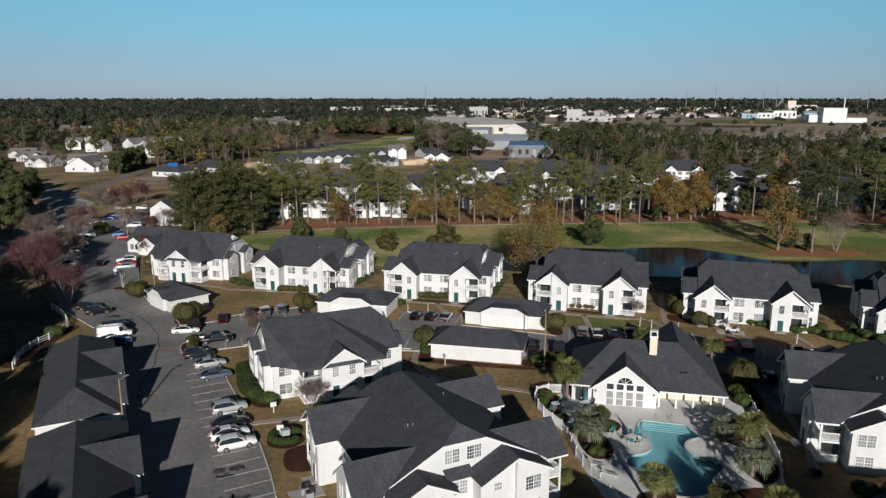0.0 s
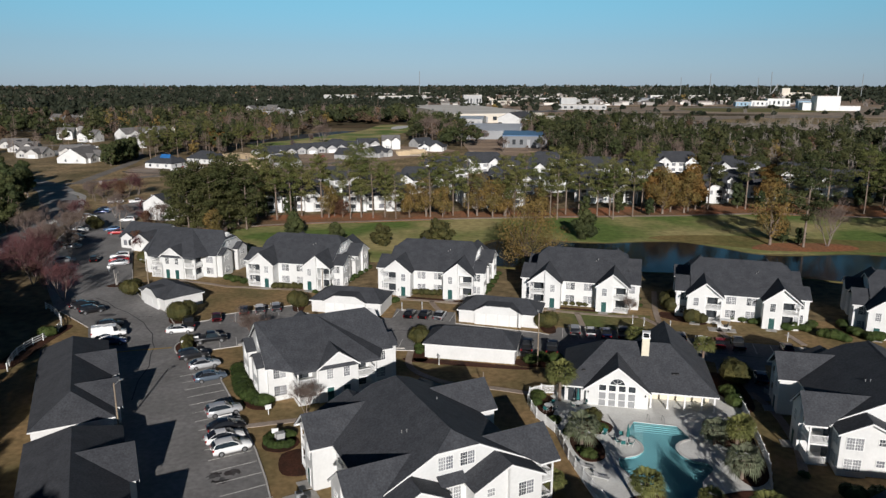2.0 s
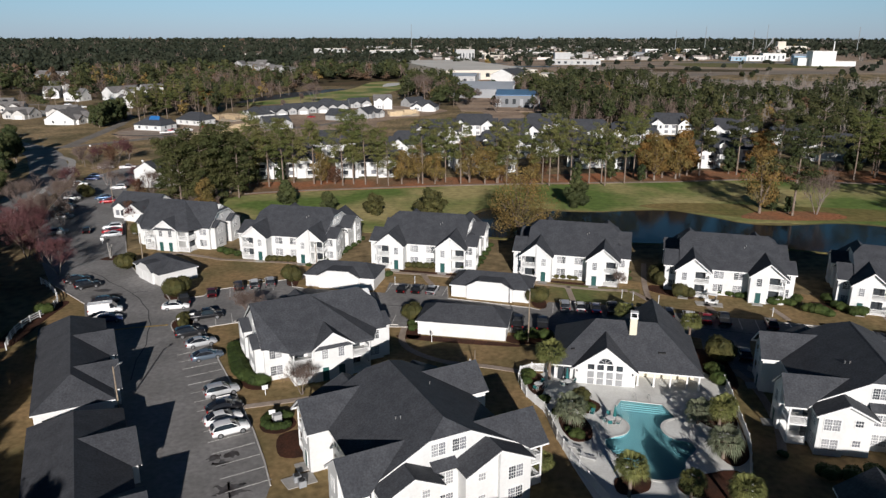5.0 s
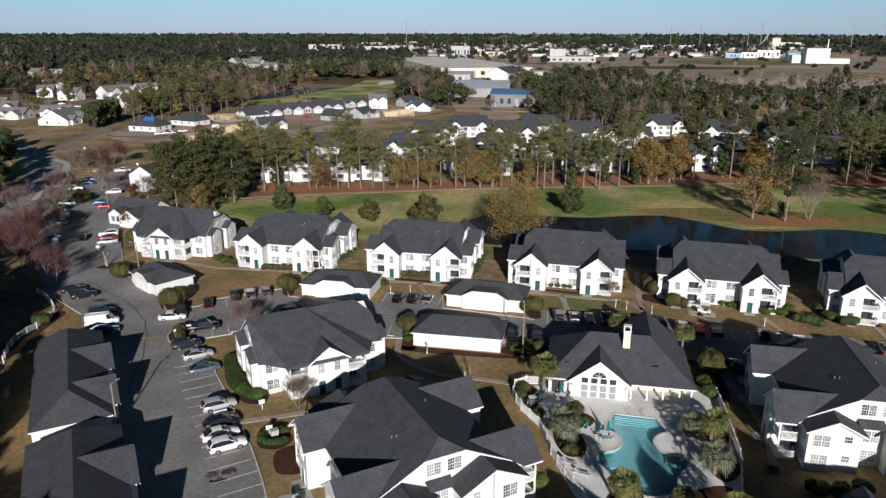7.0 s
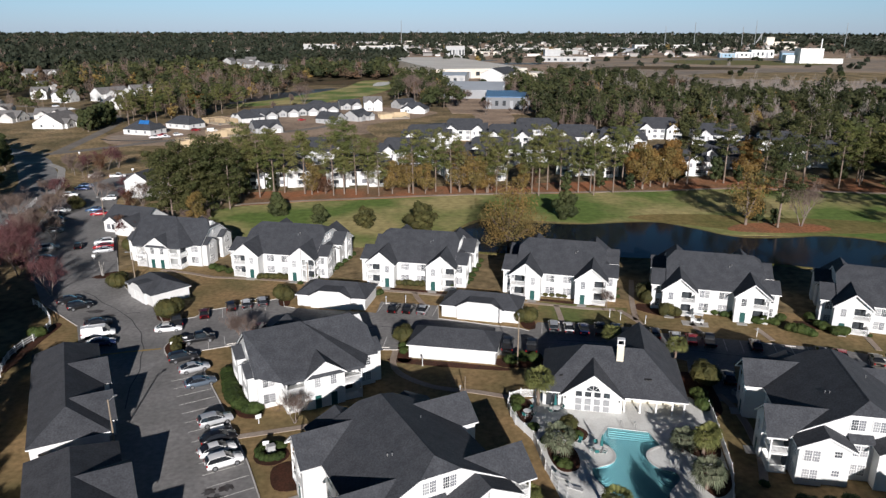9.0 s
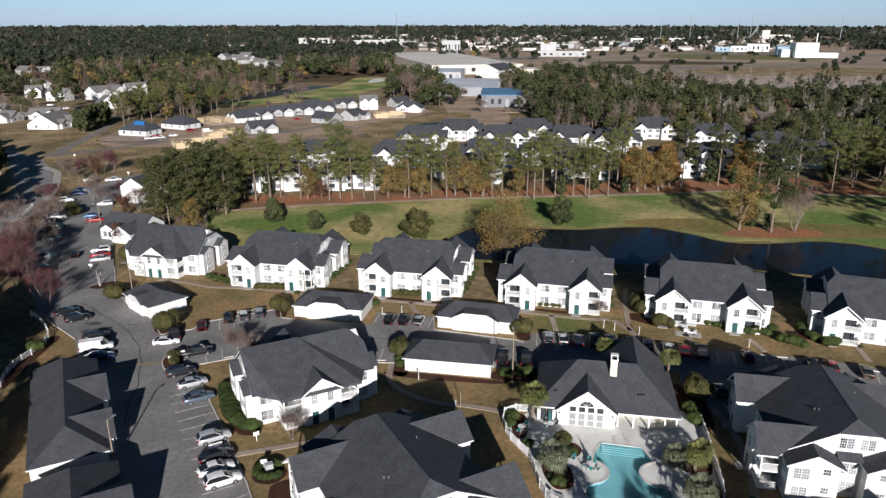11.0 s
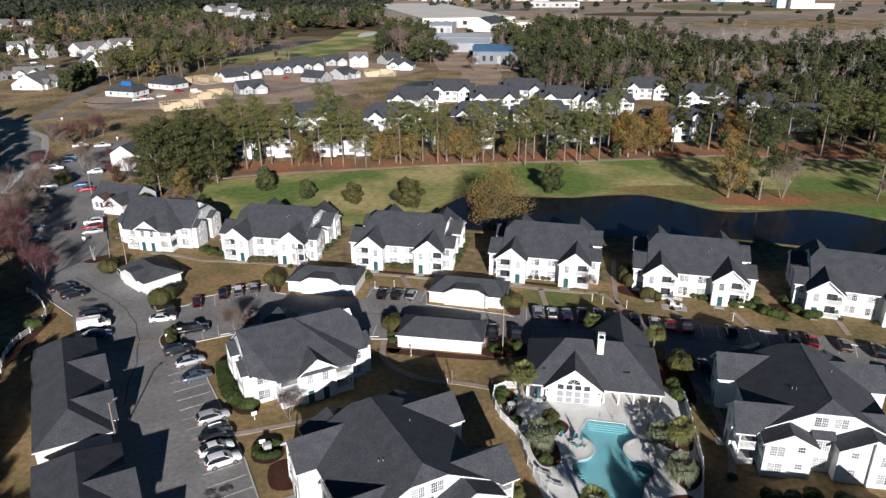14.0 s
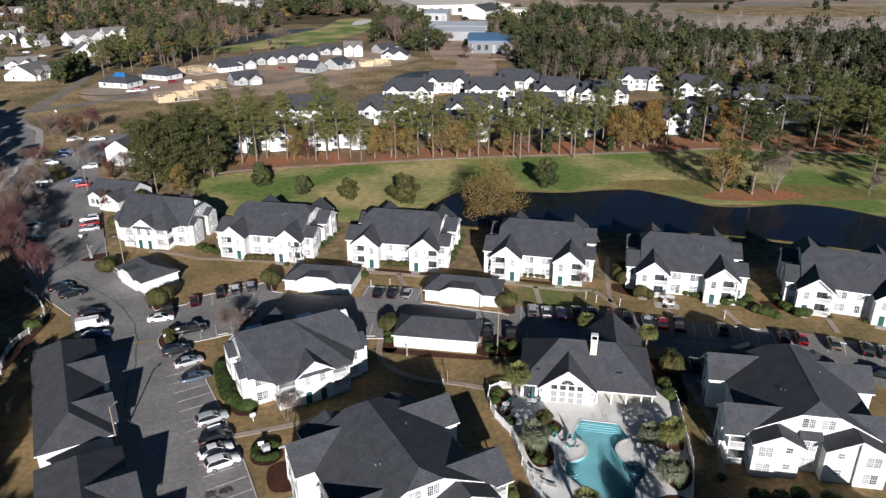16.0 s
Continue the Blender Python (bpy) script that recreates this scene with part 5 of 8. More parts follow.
place(UNDER, [(-58, 228), (-50, 233, 0.8), (49, 230.5, 0.8), (62, 237), (93, 246), (106, 245), (128, 244, 0.8), (150, 247), (71, 232, 0.7), (96, 190, 0.7), (99, 187, 0.6)], rng, 0.8, 1.2)
place(CLUMPS, [(-71, 196.5, 0.94), (-65.5, 200, 1.02), (-62.5, 207, 1.0), (-71, 206, 1.06), (-68, 213, 0.98), (-75, 201, 0.9), (-66, 206, 1.05), (-62, 214, 1.0), (-58, 209, 0.85), (-70, 219, 0.9)], rng)
# many of the western ones stand out of view, added to shade lawn, garages and road
place(EVERGREENS, [(-128, 205, 0.85), (-133, 196, 0.9), (-138, 214, 0.8), (-166, 281, 0.85), (-172, 275, 0.9), (-180, 285, 1.0), (-188, 292, 1.05), (-160, 272, 0.8), (-198, 300, 1.1), (-150, 245, 0.9), (-146, 236, 0.85), (-156, 252, 0.9),
                   (-76, 70, 1.0), (-77, 80, 1.0), (-84, 88, 1.05), (-78, 91, 0.9), (-81, 104, 0.9), (-84, 113, 0.9), (-89, 98, 1.0), (-93, 108, 1.0), (-97, 118, 0.9), (-74.5, 58, 0.9), (-65.5, 46, 1.0), (-100, 136, 0.75), (-106, 150, 0.8), (-108, 132, 0.9), (-112, 166, 0.7), (-62, 44, 0.9), (-68, 34, 1.1), (-59, 38, 0.9), (-70.5, 54, 0.75), (-75, 46, 1.0), (-82, 50, 1.0), (-57, 30, 0.8), (-32.5, 34, 0.72), (-118, 150, 0.9), (-125, 168, 0.9), (-112, 138, 0.9), (-106, 122, 1.0), (-131, 185, 0.9), (-137, 202, 0.8), (-36, 22, 1.0), (-41, 20, 1.05), (-46, 26, 1.0), (-52, 34, 0.95), (-58, 42, 0.9), (-60, 54, 0.8), (-71, 70, 1.0), (-72, 80, 1.0), (-73, 92, 0.9), (-76, 102, 0.85), (-79, 112, 0.85), (-69, 60, 0.95), (-55.5, 57, 0.62), (-57, 64, 0.8), (-61, 76, 0.8)], rng)
place(UNDER, [(-176 - 0.1 * k, 379 + 4.2 * k, 1.35 + 0.2 * (k % 2)) for k in range(9)] + [(-181, 384 + 6 * k, 1.3) for k in range(5)], rng)
place(PINES, [(-165, 405, 0.95), (-164, 430, 1.0), (-154, 418, 0.95), (-151, 434, 0.9), (-145, 448, 0.95), (-158, 445, 0.9), (-170, 425, 0.85), (-128, 462, 0.9), (-121, 474, 0.95), (-134, 470, 0.85)], rng)
place(RUSTS, [(-145, 455, 1.15), (-140, 462, 1.0), (74, 237, 0.95), (80, 238, 1.05), (86, 238, 1.0), (121, 252, 1.15), (117, 247, 0.9), (90, 242, 0.9)], rng)
place(WIDE, [(22.0, 168, 1.0)], rng)
place(OCHRES, [(-9.5, 228.5, 1.05), (-4, 230, 1.1), (1.5, 229, 0.85), (13, 231, 1.1), (18, 228.5, 1.15), (22.5, 230, 0.9), (34, 231, 0.8), (-36, 228, 0.8), (-63, 193, 0.75), (91.0, 187.2, 1.25), (84, 236, 1.3), (76, 234, 1.2)], rng)
place(BROWNS, [(-122, 268, 0.75), (-88, 209, 0.7), (-80, 182.5, 0.75), (-31.5, 228.5, 0.95), (-34.5, 231), (24, 233, 0.9), (-90, 226, 0.9), (-93, 231, 1.0), (38, 236)], rng)
place(BARES, [(106, 185.5, 1.7), (131.7, 182, 1.1), (137, 179, 1.0), (-30.6, 111.2, 0.5), (36.6, 127.6, 0.55), (-108.9, 203.8, 0.75), (-104, 196, 0.7), (-110, 214, 0.75), (-101, 222, 0.7), (-106, 228, 0.7), (-99, 186, 0.75), (-95, 177, 0.7), (-17.6, 86.4, 0.38), (-91, 158, 0.8), (-104, 178, 0.8), (-86, 214, 0.6), (-58, 186, 0.6), (-62, 183, 0.5), (-112, 190, 0.8), (-121, 226, 0.9), (-104, 185, 0.8), (-97, 168, 0.8)], rng)
place(REDS, [(-76, 137, 1.25), (-84, 145, 1.2), (-92.5, 156, 1.3), (-98.5, 168, 1.2), (-89, 149, 1.3), (-96, 230, 0.9), (-91, 134, 1.4), (-104, 176, 0.9), (-116, 224, 0.9)], rng)
# unseen pine, added to shade the lawn strip beside the pool fence
place(CLUMPS[1:], [(45.4, 24, 0.98)], rng)
# unseen pine squeezed slim, added to throw a narrow shadow across the pool
copy_thing(CLUMPS[0], pose(31.2, 19, 0, 0, 0, 40) @ Matrix.Diagonal((0.42, 0.42, 0.94, 1)))
# unseen row, added so its shade ends at the foot of the east house
place(EVERGREENS, [(55, 22, 0.76), (61, 24, 0.76), (67, 26, 0.76)], rng)
hedge(201, [(-30.6, 101.0), (-29.6, 98.3), (-28.6, 95.4), (-27.6, 92.9), (-26.4, 91.2), (-24.8, 89.9), (-23.4, 89.7)], 2.6, 1.45, LIMEHEDGE, "wide clipped green hedge along the gable wall")
hedge(202, [(-30.2, 100.0), (-28.9, 97.0), (-27.4, 94.2), (-25.8, 92.0)], 2.0, 1.2, HEDGE, "dark green clipped hedge close to the wall")
hedge(203, [(-19.3 + 1.75 * math.cos(0.55 * k + 0.9), 79.2 + 1.6 * math.sin(0.55 * k + 0.9)) for k in range(10)], 1.15, 0.85, LIMEHEDGE, "low round hedge round a utility box")
# slim bare trees by the far pond, the warehouse yard and the edge of the thicket
place(BARES[:2], [(0, 566, 1.3), (6, 550, 1.4), (12, 536, 1.3), (18, 520, 1.3), (25, 506, 1.2), (35, 536, 1.4), (-10, 580, 1.4), (-20, 600, 1.4), (42, 452, 0.8), (58, 456, 0.6), (88, 442, 0.7), (-92, 505, 1.2), (-84, 515, 1.2), (-98, 470, 1.0)], rng)
place(BARES[1:2], [(-133, 268, 1.0), (-129, 262, 0.9), (-124, 258, 0.8), (-137, 274, 0.8), (-66, 193, 0.6), (-62, 200, 0.6), (-71, 193.5, 0.55), (-60, 196, 0.5)], rng)
place(REDS[1:], [(-121, 272, 1.25), (-119, 277, 1.1), (-126, 266, 1.1), (-92, 216, 0.7), (-78, 181, 0.6)], rng)

CONES = [leafy_tree(91, 6.6, 6.2, PINEDARK, "dense dark-green rounded tree on the fairway", "fairway trees", 4200, 0.20, -0.06, BARK, "round_tree", True, 32),
         leafy_tree(92, 6.4, 6.6, OLIVEHEDGE, "dense rounded olive tree on the fairway", "fairway trees", 4200, 0.20, -0.06, BARK, "round_tree", True, 32)]
place(CONES[:1], [(-42.0, 201, 1.0), (-28.5, 192.5, 0.8), (41.9, 196.5, 1.15)], rng)
place(CONES[1:], [(0.4, 183.5, 1.22), (-15.3, 187.5, 0.72)], rng)

# a thicker stand where the pine row closes towards the woods;
# the first eight pines are added outside the view to shade fairway and straw
thick = np.random.default_rng(44)
place(PINES, [(136, 188, 1.0), (143, 180, 0.95), (151, 192, 1.0), (150, 172, 1.0), (161, 186, 1.0), (170, 178, 1.0), (158, 204, 0.95), (168, 212, 0.95), (157, 244, 1.05), (167, 243, 1.0), (172, 235, 0.95), (186, 246, 1.05), (199, 241, 1.0)], thick)
place(EVERGREENS, [(171, 246, 0.8), (179, 243, 0.85), (188, 250, 0.9), (163, 252, 0.75), (197, 247, 0.85), (207, 243, 0.9), (112, 240, 0.45), (150, 243, 0.5)], thick)

PALMS = [palm_tree(101, 4.2, 2.05, PALM, "palmetto with green fan fronds"), palm_tree(102, 3.0, 1.9, PALM, "short palmetto with a full head of fronds")]
SILVERS = [palm_tree(103, 2.4, 2.2, SILVERPALM, "pindo palm with arching silver-green fronds", 40)]
place(PALMS, [(17.0, 90.3, 1.1), (36.3, 77.2, 0.95), (32.4, 108.4, 0.8), (37.6, 78.8, 0.9), (41.7, 103.2, 0.82), (39.4, 105.2, 0.7), (21.2, 63.4, 0.85), (27.6, 62.8, 0.85), (31.8, 59.6, 0.85), (12.6, 67.6, 0.7)], rng)
place(SILVERS, [(17.6, 77.8, 1.05), (33.9, 78.0, 0.82), (34.0, 70.2, 0.95)], rng)

SHRUBS = [shrub(111, 1.2, 1.0, 1.2, HEDGE, "clipped green shrub against the wall"), shrub(112, 0.9, 0.9, 1.0, LIMEHEDGE, "bright green rounded shrub"), shrub(113, 1.5, 1.2, 1.8, OLIVEHEDGE, "olive-brown bush in a mulch bed")]
place(SHRUBS[:1], [(-47.4, 153), (-45.2, 151.2), (-43.0, 149.8), 
                   (-26.2, 91.0, 1.1), (-24.5, 89.6), (16.6, 104.6, 1.2), (14.6, 103.9, 1.1), (18.8, 104.5, 1.1), (13.4, 88.9, 0.9), (14.0, 90.6), (-3.0, 110.2, 0.8), (-2.9, 108.2, 0.8), (44.2, 66.4, 1.2), (46.6, 65.6, 1.3), (49.2, 66.2, 1.2), (53.0, 65.4, 1.2), (-10.6, 57.6), (41.2, 91.4, 1.3), (40.9, 88.8, 1.3), (18.0, 75.0, 0.9), (20.9, 81.6, 0.8), (15.4, 83.8, 0.8), (16.6, 80.4, 0.8), (-68.3, 116.4, 1.4), (-52.0, 160.5, 1.2)], rng)
place(SHRUBS[1:2], [(41.2, 70.6, 0.8), (17.2, 76.4, 0.8), (20.6, 82.6, 0.7)], rng)
place(SHRUBS[2:], [(-49.2, 125.4, 1.5), (-47.6, 124.2, 1.4), (-27.8, 132.6, 1.2), (-63.8, 140.8, 1.3), (19.8, 120.2, 1.1), (-2.9, 112.2, 1.2), (43.8, 95.6, 1.4), (-67.8, 164.5, 1.4), (-71.0, 166.5, 1.3), (-106.6, 213.0, 1.3), (-103.8, 209.8, 1.2), (20.0, 83.6, 0.8), (-70.4, 183.2, 1.4), (-72, 186, 1.4)], rng)
# clipped hedges along the row of houses above the parking lot
place(SHRUBS[1:2], [(-16.4, 162.1, 1.25), (-17.2, 159.3, 1.25), (-17.9, 156.6, 1.25), (-18.7, 154.0, 1.25), (-19.4, 151.5, 1.25), (-20.3, 149.5, 1.2), (-21.6, 147.6, 1.2), (-23.0, 145.8, 1.2), (13.9, 156.0, 1.3), (13.0, 152.6, 1.3), (12.2, 149.4, 1.3), (11.4, 146.3, 1.3), (10.6, 143.3, 1.3), (9.8, 141.2, 1.1), (8.3, 140.3, 1.1), (6.9, 139.5, 1.1), (42.9, 145.7, 0.9), (41.9, 141.1, 0.9), (41.0, 136.8, 0.9), (40.1, 132.7, 0.9), (73.4, 120.3, 1.8), (79.8, 113.3, 0.7), (80.2, 112.4, 0.7), (85.7, 110.4, 0.7), (-25.9, 142.2, 1.0), (-9.6, 144.4, 0.9), (-8.6, 135.4, 1.5)], rng)
place(SHRUBS[2:], [(-4.8, 141.1, 0.5), (-3.5, 140.9, 0.5), (-2.3, 140.7, 0.5), (-1.0, 140.5, 0.5), (0.2, 140.3, 0.5), (1.4, 140.1, 0.5), (-35.2, 145.8, 0.5), (-33.8, 145.8, 0.5), (-32.4, 145.7, 0.5), (-31.0, 145.6, 0.5), (-29.6, 145.5, 0.5), (24.2, 134.2, 0.35), (25.5, 133.8, 0.35), (26.8, 133.5, 0.35), (28.1, 133.1, 0.35), (29.3, 132.8, 0.35), (45.3, 131.9, 1.3), (46.4, 129.0, 1.3), (46.8, 123.3, 1.0), (47.9, 122.7, 0.8)], rng)
place(SHRUBS[:1], [(62.6, 119.0, 1.05), (64.4, 119.3, 1.0), (65.6, 118.3, 1.0), (67.6, 120.1, 1.1), (67.4, 114.9, 1.2), (68.7, 114.2, 1.35), (69.8, 113.2, 1.1), (73.4, 116.7, 1.1), (73.9, 115.5, 1.1), (74.5, 113.6, 1.2), (76.0, 113.6, 1.2), (59.6, 122.1, 1.2), (54.7, 124.6, 0.9), (56.7, 123.5, 0.9), (58.1, 122.2, 0.9)], rng)
for ring in ([(-31.2, 101.6), (-28.8, 101.2), (-26.4, 95.2), (-23.4, 90.4), (-22.6, 88.2), (-25.6, 88.2), (-28.4, 93.0)], [(-21.6, 79.4), (-19.4, 81.8), (-17.0, 79.0), (-18.4, 76.6), (-20.8, 77.0)], [(-18.6, 76.0), (-15.4, 77.2), (-14.4, 72.0), (-17.6, 71.6)], [(-3.6, 106.2), (12.6, 102.6), (12.4, 101.4), (-3.8, 104.6)], [(-3.7, 113.6), (-2.2, 113.4), (-1.6, 105.4), (-3.9, 105.4)],
             [(-50.6, 126.4), (-47.6, 126.2), (-46.6, 123.0), (-49.4, 123.4)], [(-28.8, 134.2), (-26.6, 133.6), (-26.4, 129.9), (-28.2, 130.6)], [(18.8, 122.6), (21.2, 121.6), (20.8, 117.6), (18.8, 118.4)], [(12.8, 105.6), (20.6, 105.2), (20.8, 102.6), (13.2, 102.6)], [(43.8, 129.4), (50.0, 125.2), (48.4, 121.8), (42.4, 126.2)], [(70.6, 120.0), (78.6, 116.6), (78.0, 113.6), (70.8, 117.0)],
             [(40.4, 99.6), (44.6, 97.6), (43.4, 88.0), (40.4, 87.6)], [(-69.6, 104.0), (-66.4, 103.0), (-66.6, 114.0), (-66.6, 122.0), (-69.6, 120.0)], [(-6.4, 139.8), (4.2, 136.9), (4.0, 135.9), (-6.6, 138.8)], [(24.0, 132.6), (33.6, 129.6), (33.4, 128.6), (23.8, 131.6)]):
    flat("mulch_bed", smooth_ring(ring, 4), 0.075, MULCH, "dark red-brown bark mulch bed", "mulch bed")


# ---- pool court ----
def arc(x, y, r, a0, a1, n=12):
    """Points on part of a circle, from a0 to a1 degrees."""
    return [(x + r * math.cos(radians(a0 + (a1 - a0) * i / n)), y + r * math.sin(radians(a0 + (a1 - a0) * i / n))) for i in range(n + 1)]


POOL_SOUTH = smooth_ring([(30.7, 74.1), (31.7, 73.5), (31.8, 72.2), (30.9, 71.0), (29.8, 69.8), (29.0, 68.0), (27.6, 66.4), (25, 66.1), (23.5, 67.2), (22.4, 69.3), (21.3, 71.8), (20.9, 73.4), (21.3, 74.8)], 4, False)
POOL_RING = [(25.6, 84.2), (28.3, 83.5), (31.0, 82.8), (31.4, 81.0), (31.7, 79.4)] + arc(31.6, 76.5, 2.6, 112, 245) + POOL_SOUTH + arc(22.4, 77.8, 2.55, -80, 55) + [(23.8, 81.1), (24.7, 82.7)]
DECK_RING = [(16.4, 92.2), (19, 95), (40, 92), (41.6, 88.0), (40.8, 85), (39.0, 77.4), (37.8, 71.8), (35.5, 66), (33, 60), (18, 60), (16.3, 69), (15.3, 75.6), (14.9, 81.4), (13.2, 85.2), (12.8, 89.8)]


def ring_area(ring):
    return sum(a[0] * b[1] - b[0] * a[1] for a, b in zip(ring, ring[1:] + ring[:1])) / 2


def holed(name, outer, hole, z, depth, mat, label, category):
    """A level slab with an opening cut through it."""
    bm = bmesh.new()
    for ring in (outer, hole):
        vs = [bm.verts.new((x, y, z)) for x, y in ring]
        for a, b in zip(vs, vs[1:] + vs[:1]):
            bm.edges.new((a, b))
    bmesh.ops.triangle_fill(bm, use_beauty=True, use_dissolve=False, edges=bm.edges[:], normal=(0, 0, 1))
    for f in bm.faces:
        if f.normal.z < 0:
            f.normal_flip()
    ex = bmesh.ops.extrude_face_region(bm, geom=bm.faces[:])
    bmesh.ops.translate(bm, verts=[v for v in ex["geom"] if isinstance(v, bmesh.types.BMVert)], vec=(0, 0, -depth))
    bmesh.ops.recalc_face_normals(bm, faces=bm.faces[:])
    me = bpy.data.meshes.new(name)
    bm.to_mesh(me)
    bm.free()
    me.materials.append(mat)
    return tagged(new(name, me), label, category, "", "structure")


holed("pool_deck", DECK_RING, POOL_RING, 0.09, 0.1, DECK, "pale concrete deck round the swimming pool", "pool deck")
pool = thing("swimming_pool", "free-form swimming pool with turquoise water", "swimming pool")
cx = sum(p[0] for p in POOL_RING) / len(POOL_RING)
cy = sum(p[1] for p in POOL_RING) / len(POOL_RING)
n_ = len(POOL_RING)
basin = Form().add([(x, y, 0.07) for x, y in POOL_RING] + [(x, y, -0.62) for x, y in POOL_RING], [(i, i + n_, (i + 1) % n_ + n_, (i + 1) % n_) for i in range(n_)])
basin.add([(x, y, -0.62) for x, y in POOL_RING], [tuple(range(n_))])
part("basin", basin, POOLTILE, pool, "turquoise plastered basin")
w_ = part("water", Form().add([(x, y, -0.03) for x, y in POOL_RING], [tuple(range(n_ - 1, -1, -1)) if ring_area(POOL_RING) < 0 else tuple(range(n_))]), POOLWATER, pool, "clear blue-green water")
w_.visible_shadow = False
cop = Form()
edge = POOL_RING + POOL_RING[:1]
band = strip(edge, 0.36)
for i in range(n_):
    cop.prism([(*band[i], 0.06), (*band[i + 1], 0.06), (*band[2 * n_ - i], 0.06), (*band[2 * n_ + 1 - i], 0.06)], (0, 0, 0.07))
part("coping", cop, COPING, pool, "white bull-nosed coping")
for k in range(4):
    a, b = (25.7 - 0.1 * k, 83.95 - 0.45 * k), (30.9 + 0.05 * k, 82.6 - 0.45 * k)
    part("step", Form().prism([(*a, -0.62), (*b, -0.62), (b[0] - 0.1, b[1] - 0.45, -0.62), (a[0] - 0.1, a[1] - 0.45, -0.62)], (0, 0, 0.46 - 0.12 * k)), POOLTILE, pool)
for cxs, cys in ((22.0, 73.6), (30.6, 72.6)):
    part("round_step", Form().disc_stack([(1.55, -0.61), (1.55, -0.45), (1.1, -0.45), (1.1, -0.3), (0.65, -0.3), (0.65, -0.18)], 20, cxs, cys), POOLTILE, pool)
for px_, py_ in ((27.6, 84.2), (29.4, 83.8)):
    h = Form()
    line = [(px_, py_ + 0.5, 0.05), (px_, py_ + 0.45, 0.85), (px_ + 0.02, py_ + 0.1, 1.0), (px_ + 0.04, py_ - 0.5, 0.75), (px_ + 0.05, py_ - 1.0, -0.5)]
    for p, q in zip(line, line[1:]):
        h.tube(p, q, 0.03, n=6)
    part("handrail", h, STEEL, pool, "bright steel handrail")
h = Form()
for p, q in (((31.0, 73.6, 0.05), (31.0, 73.6, 0.9)), ((31.0, 73.6, 0.9), (31.9, 72.6, 0.7)), ((31.9, 72.6, 0.7), (31.9, 72.6, -0.4))):
    h.tube(p, q, 0.03, n=6)
part("handrail", h, STEEL, pool, "bright steel handrail")
for ring in ([(14.2, 92.0), (16.2, 91.2), (15.6, 86.4), (14.2, 85.6), (13.6, 88.8)], [(16.8, 80.2), (19.2, 80.6), (20.2, 77.6), (19.6, 74.6), (17.4, 74.2), (16.4, 77.2)], [(18.9, 83.4), (21.2, 84.4), (22.6, 82.8), (21.6, 80.9), (19.6, 80.9)], [(33.6, 80.6), (36.4, 82.0), (39.6, 81.8), (38.4, 76.6), (35.6, 76.6)], [(34.6, 74.0), (38.0, 74.4), (37.2, 70.4), (34.8, 68.6), (33.8, 70.8)], [(20.6, 66.6), (24.2, 67.0), (23.6, 64.4), (20.4, 63.8)], [(27.6, 65.9), (34.6, 67.8), (34.6, 63.2), (28.0, 63.2)]):
    flat("planting_bed", smooth_ring(ring, 4), 0.16, MULCH, "red-brown mulch bed in the pool deck", "planting bed", 0.12)


def umbrella(m):
    u = thing("patio_umbrella", "closed teal patio umbrella on a white pole", "umbrella", m, "patio umbrellas")
    part("pole", Form().tube((0, 0, 0), (0, 0, 2.5), 0.025), TRIM, u)
    part("base", Form().disc_stack([(0.26, 0), (0.24, 0.07), (0.06, 0.12)], 12), BLACKTRIM, u)
    part("canopy", Form().disc_stack([(0.24, 1.05), (0.21, 1.3), (0.13, 2.0), (0.05, 2.55), (0.02, 2.62)], 8), TEAL, u)
    return u


def patio_table(m):
    t = thing("patio_table", "round white patio table", "table", m, "patio tables")
    part("tabletop", Form().disc_stack([(0.55, 0.70), (0.57, 0.72), (0.55, 0.74)], 18), TRIM, t)
    for i in range(4):
        a = radians(45 + 90 * i)
        part("leg", Form().tube((0.2 * math.cos(a), 0.2 * math.sin(a), 0.7), (0.42 * math.cos(a), 0.42 * math.sin(a), 0), 0.02, n=6), TRIM, t)
    return t


def patio_chair(m):
    c = thing("patio_chair", "teal sling patio chair with a white frame", "chair", m, "patio chairs")
    part("seat", Form().box(-0.26, 0.26, -0.25, 0.25, 0.40, 0.44), TEAL, c)
    part("backrest", Form().prism([(-0.26, 0.25, 0.44), (0.26, 0.25, 0.44), (0.26, 0.38, 0.95), (-0.26, 0.38, 0.95)], (0, 0.03, 0)), TEAL, c)
    for x in (-0.27, 0.27):
        for y in (-0.24, 0.26):
            part("leg", Form().tube((x, y, 0), (x, y, 0.62), 0.018, n=5), TRIM, c)
        part("armrest", Form().box(x - 0.025, x + 0.025, -0.26, 0.3, 0.62, 0.65), TRIM, c)
    return c


def lounger(m):
    c = thing("sun_lounger", "white pool lounger with a raised back", "sun lounger", m, "sun loungers")
    part("frame", Form().box(-0.32, -0.27, -0.95, 0.95, 0.28, 0.33).box(0.27, 0.32, -0.95, 0.95, 0.28, 0.33), TRIM, c)
    part("bed", Form().box(-0.27, 0.27, -0.95, 0.3, 0.30, 0.33), PALESIDING, c)
    part("backrest", Form().prism([(-0.27, 0.3, 0.3), (0.27, 0.3, 0.3), (0.27, 0.85, 0.72), (-0.27, 0.85, 0.72)], (0, 0, 0.04)), PALESIDING, c)
    for x in (-0.29, 0.29):
        for y in (-0.8, 0.8):
            part("leg", Form().tube((x, y, 0), (x, y, 0.3), 0.02, n=5), TRIM, c)
    return c


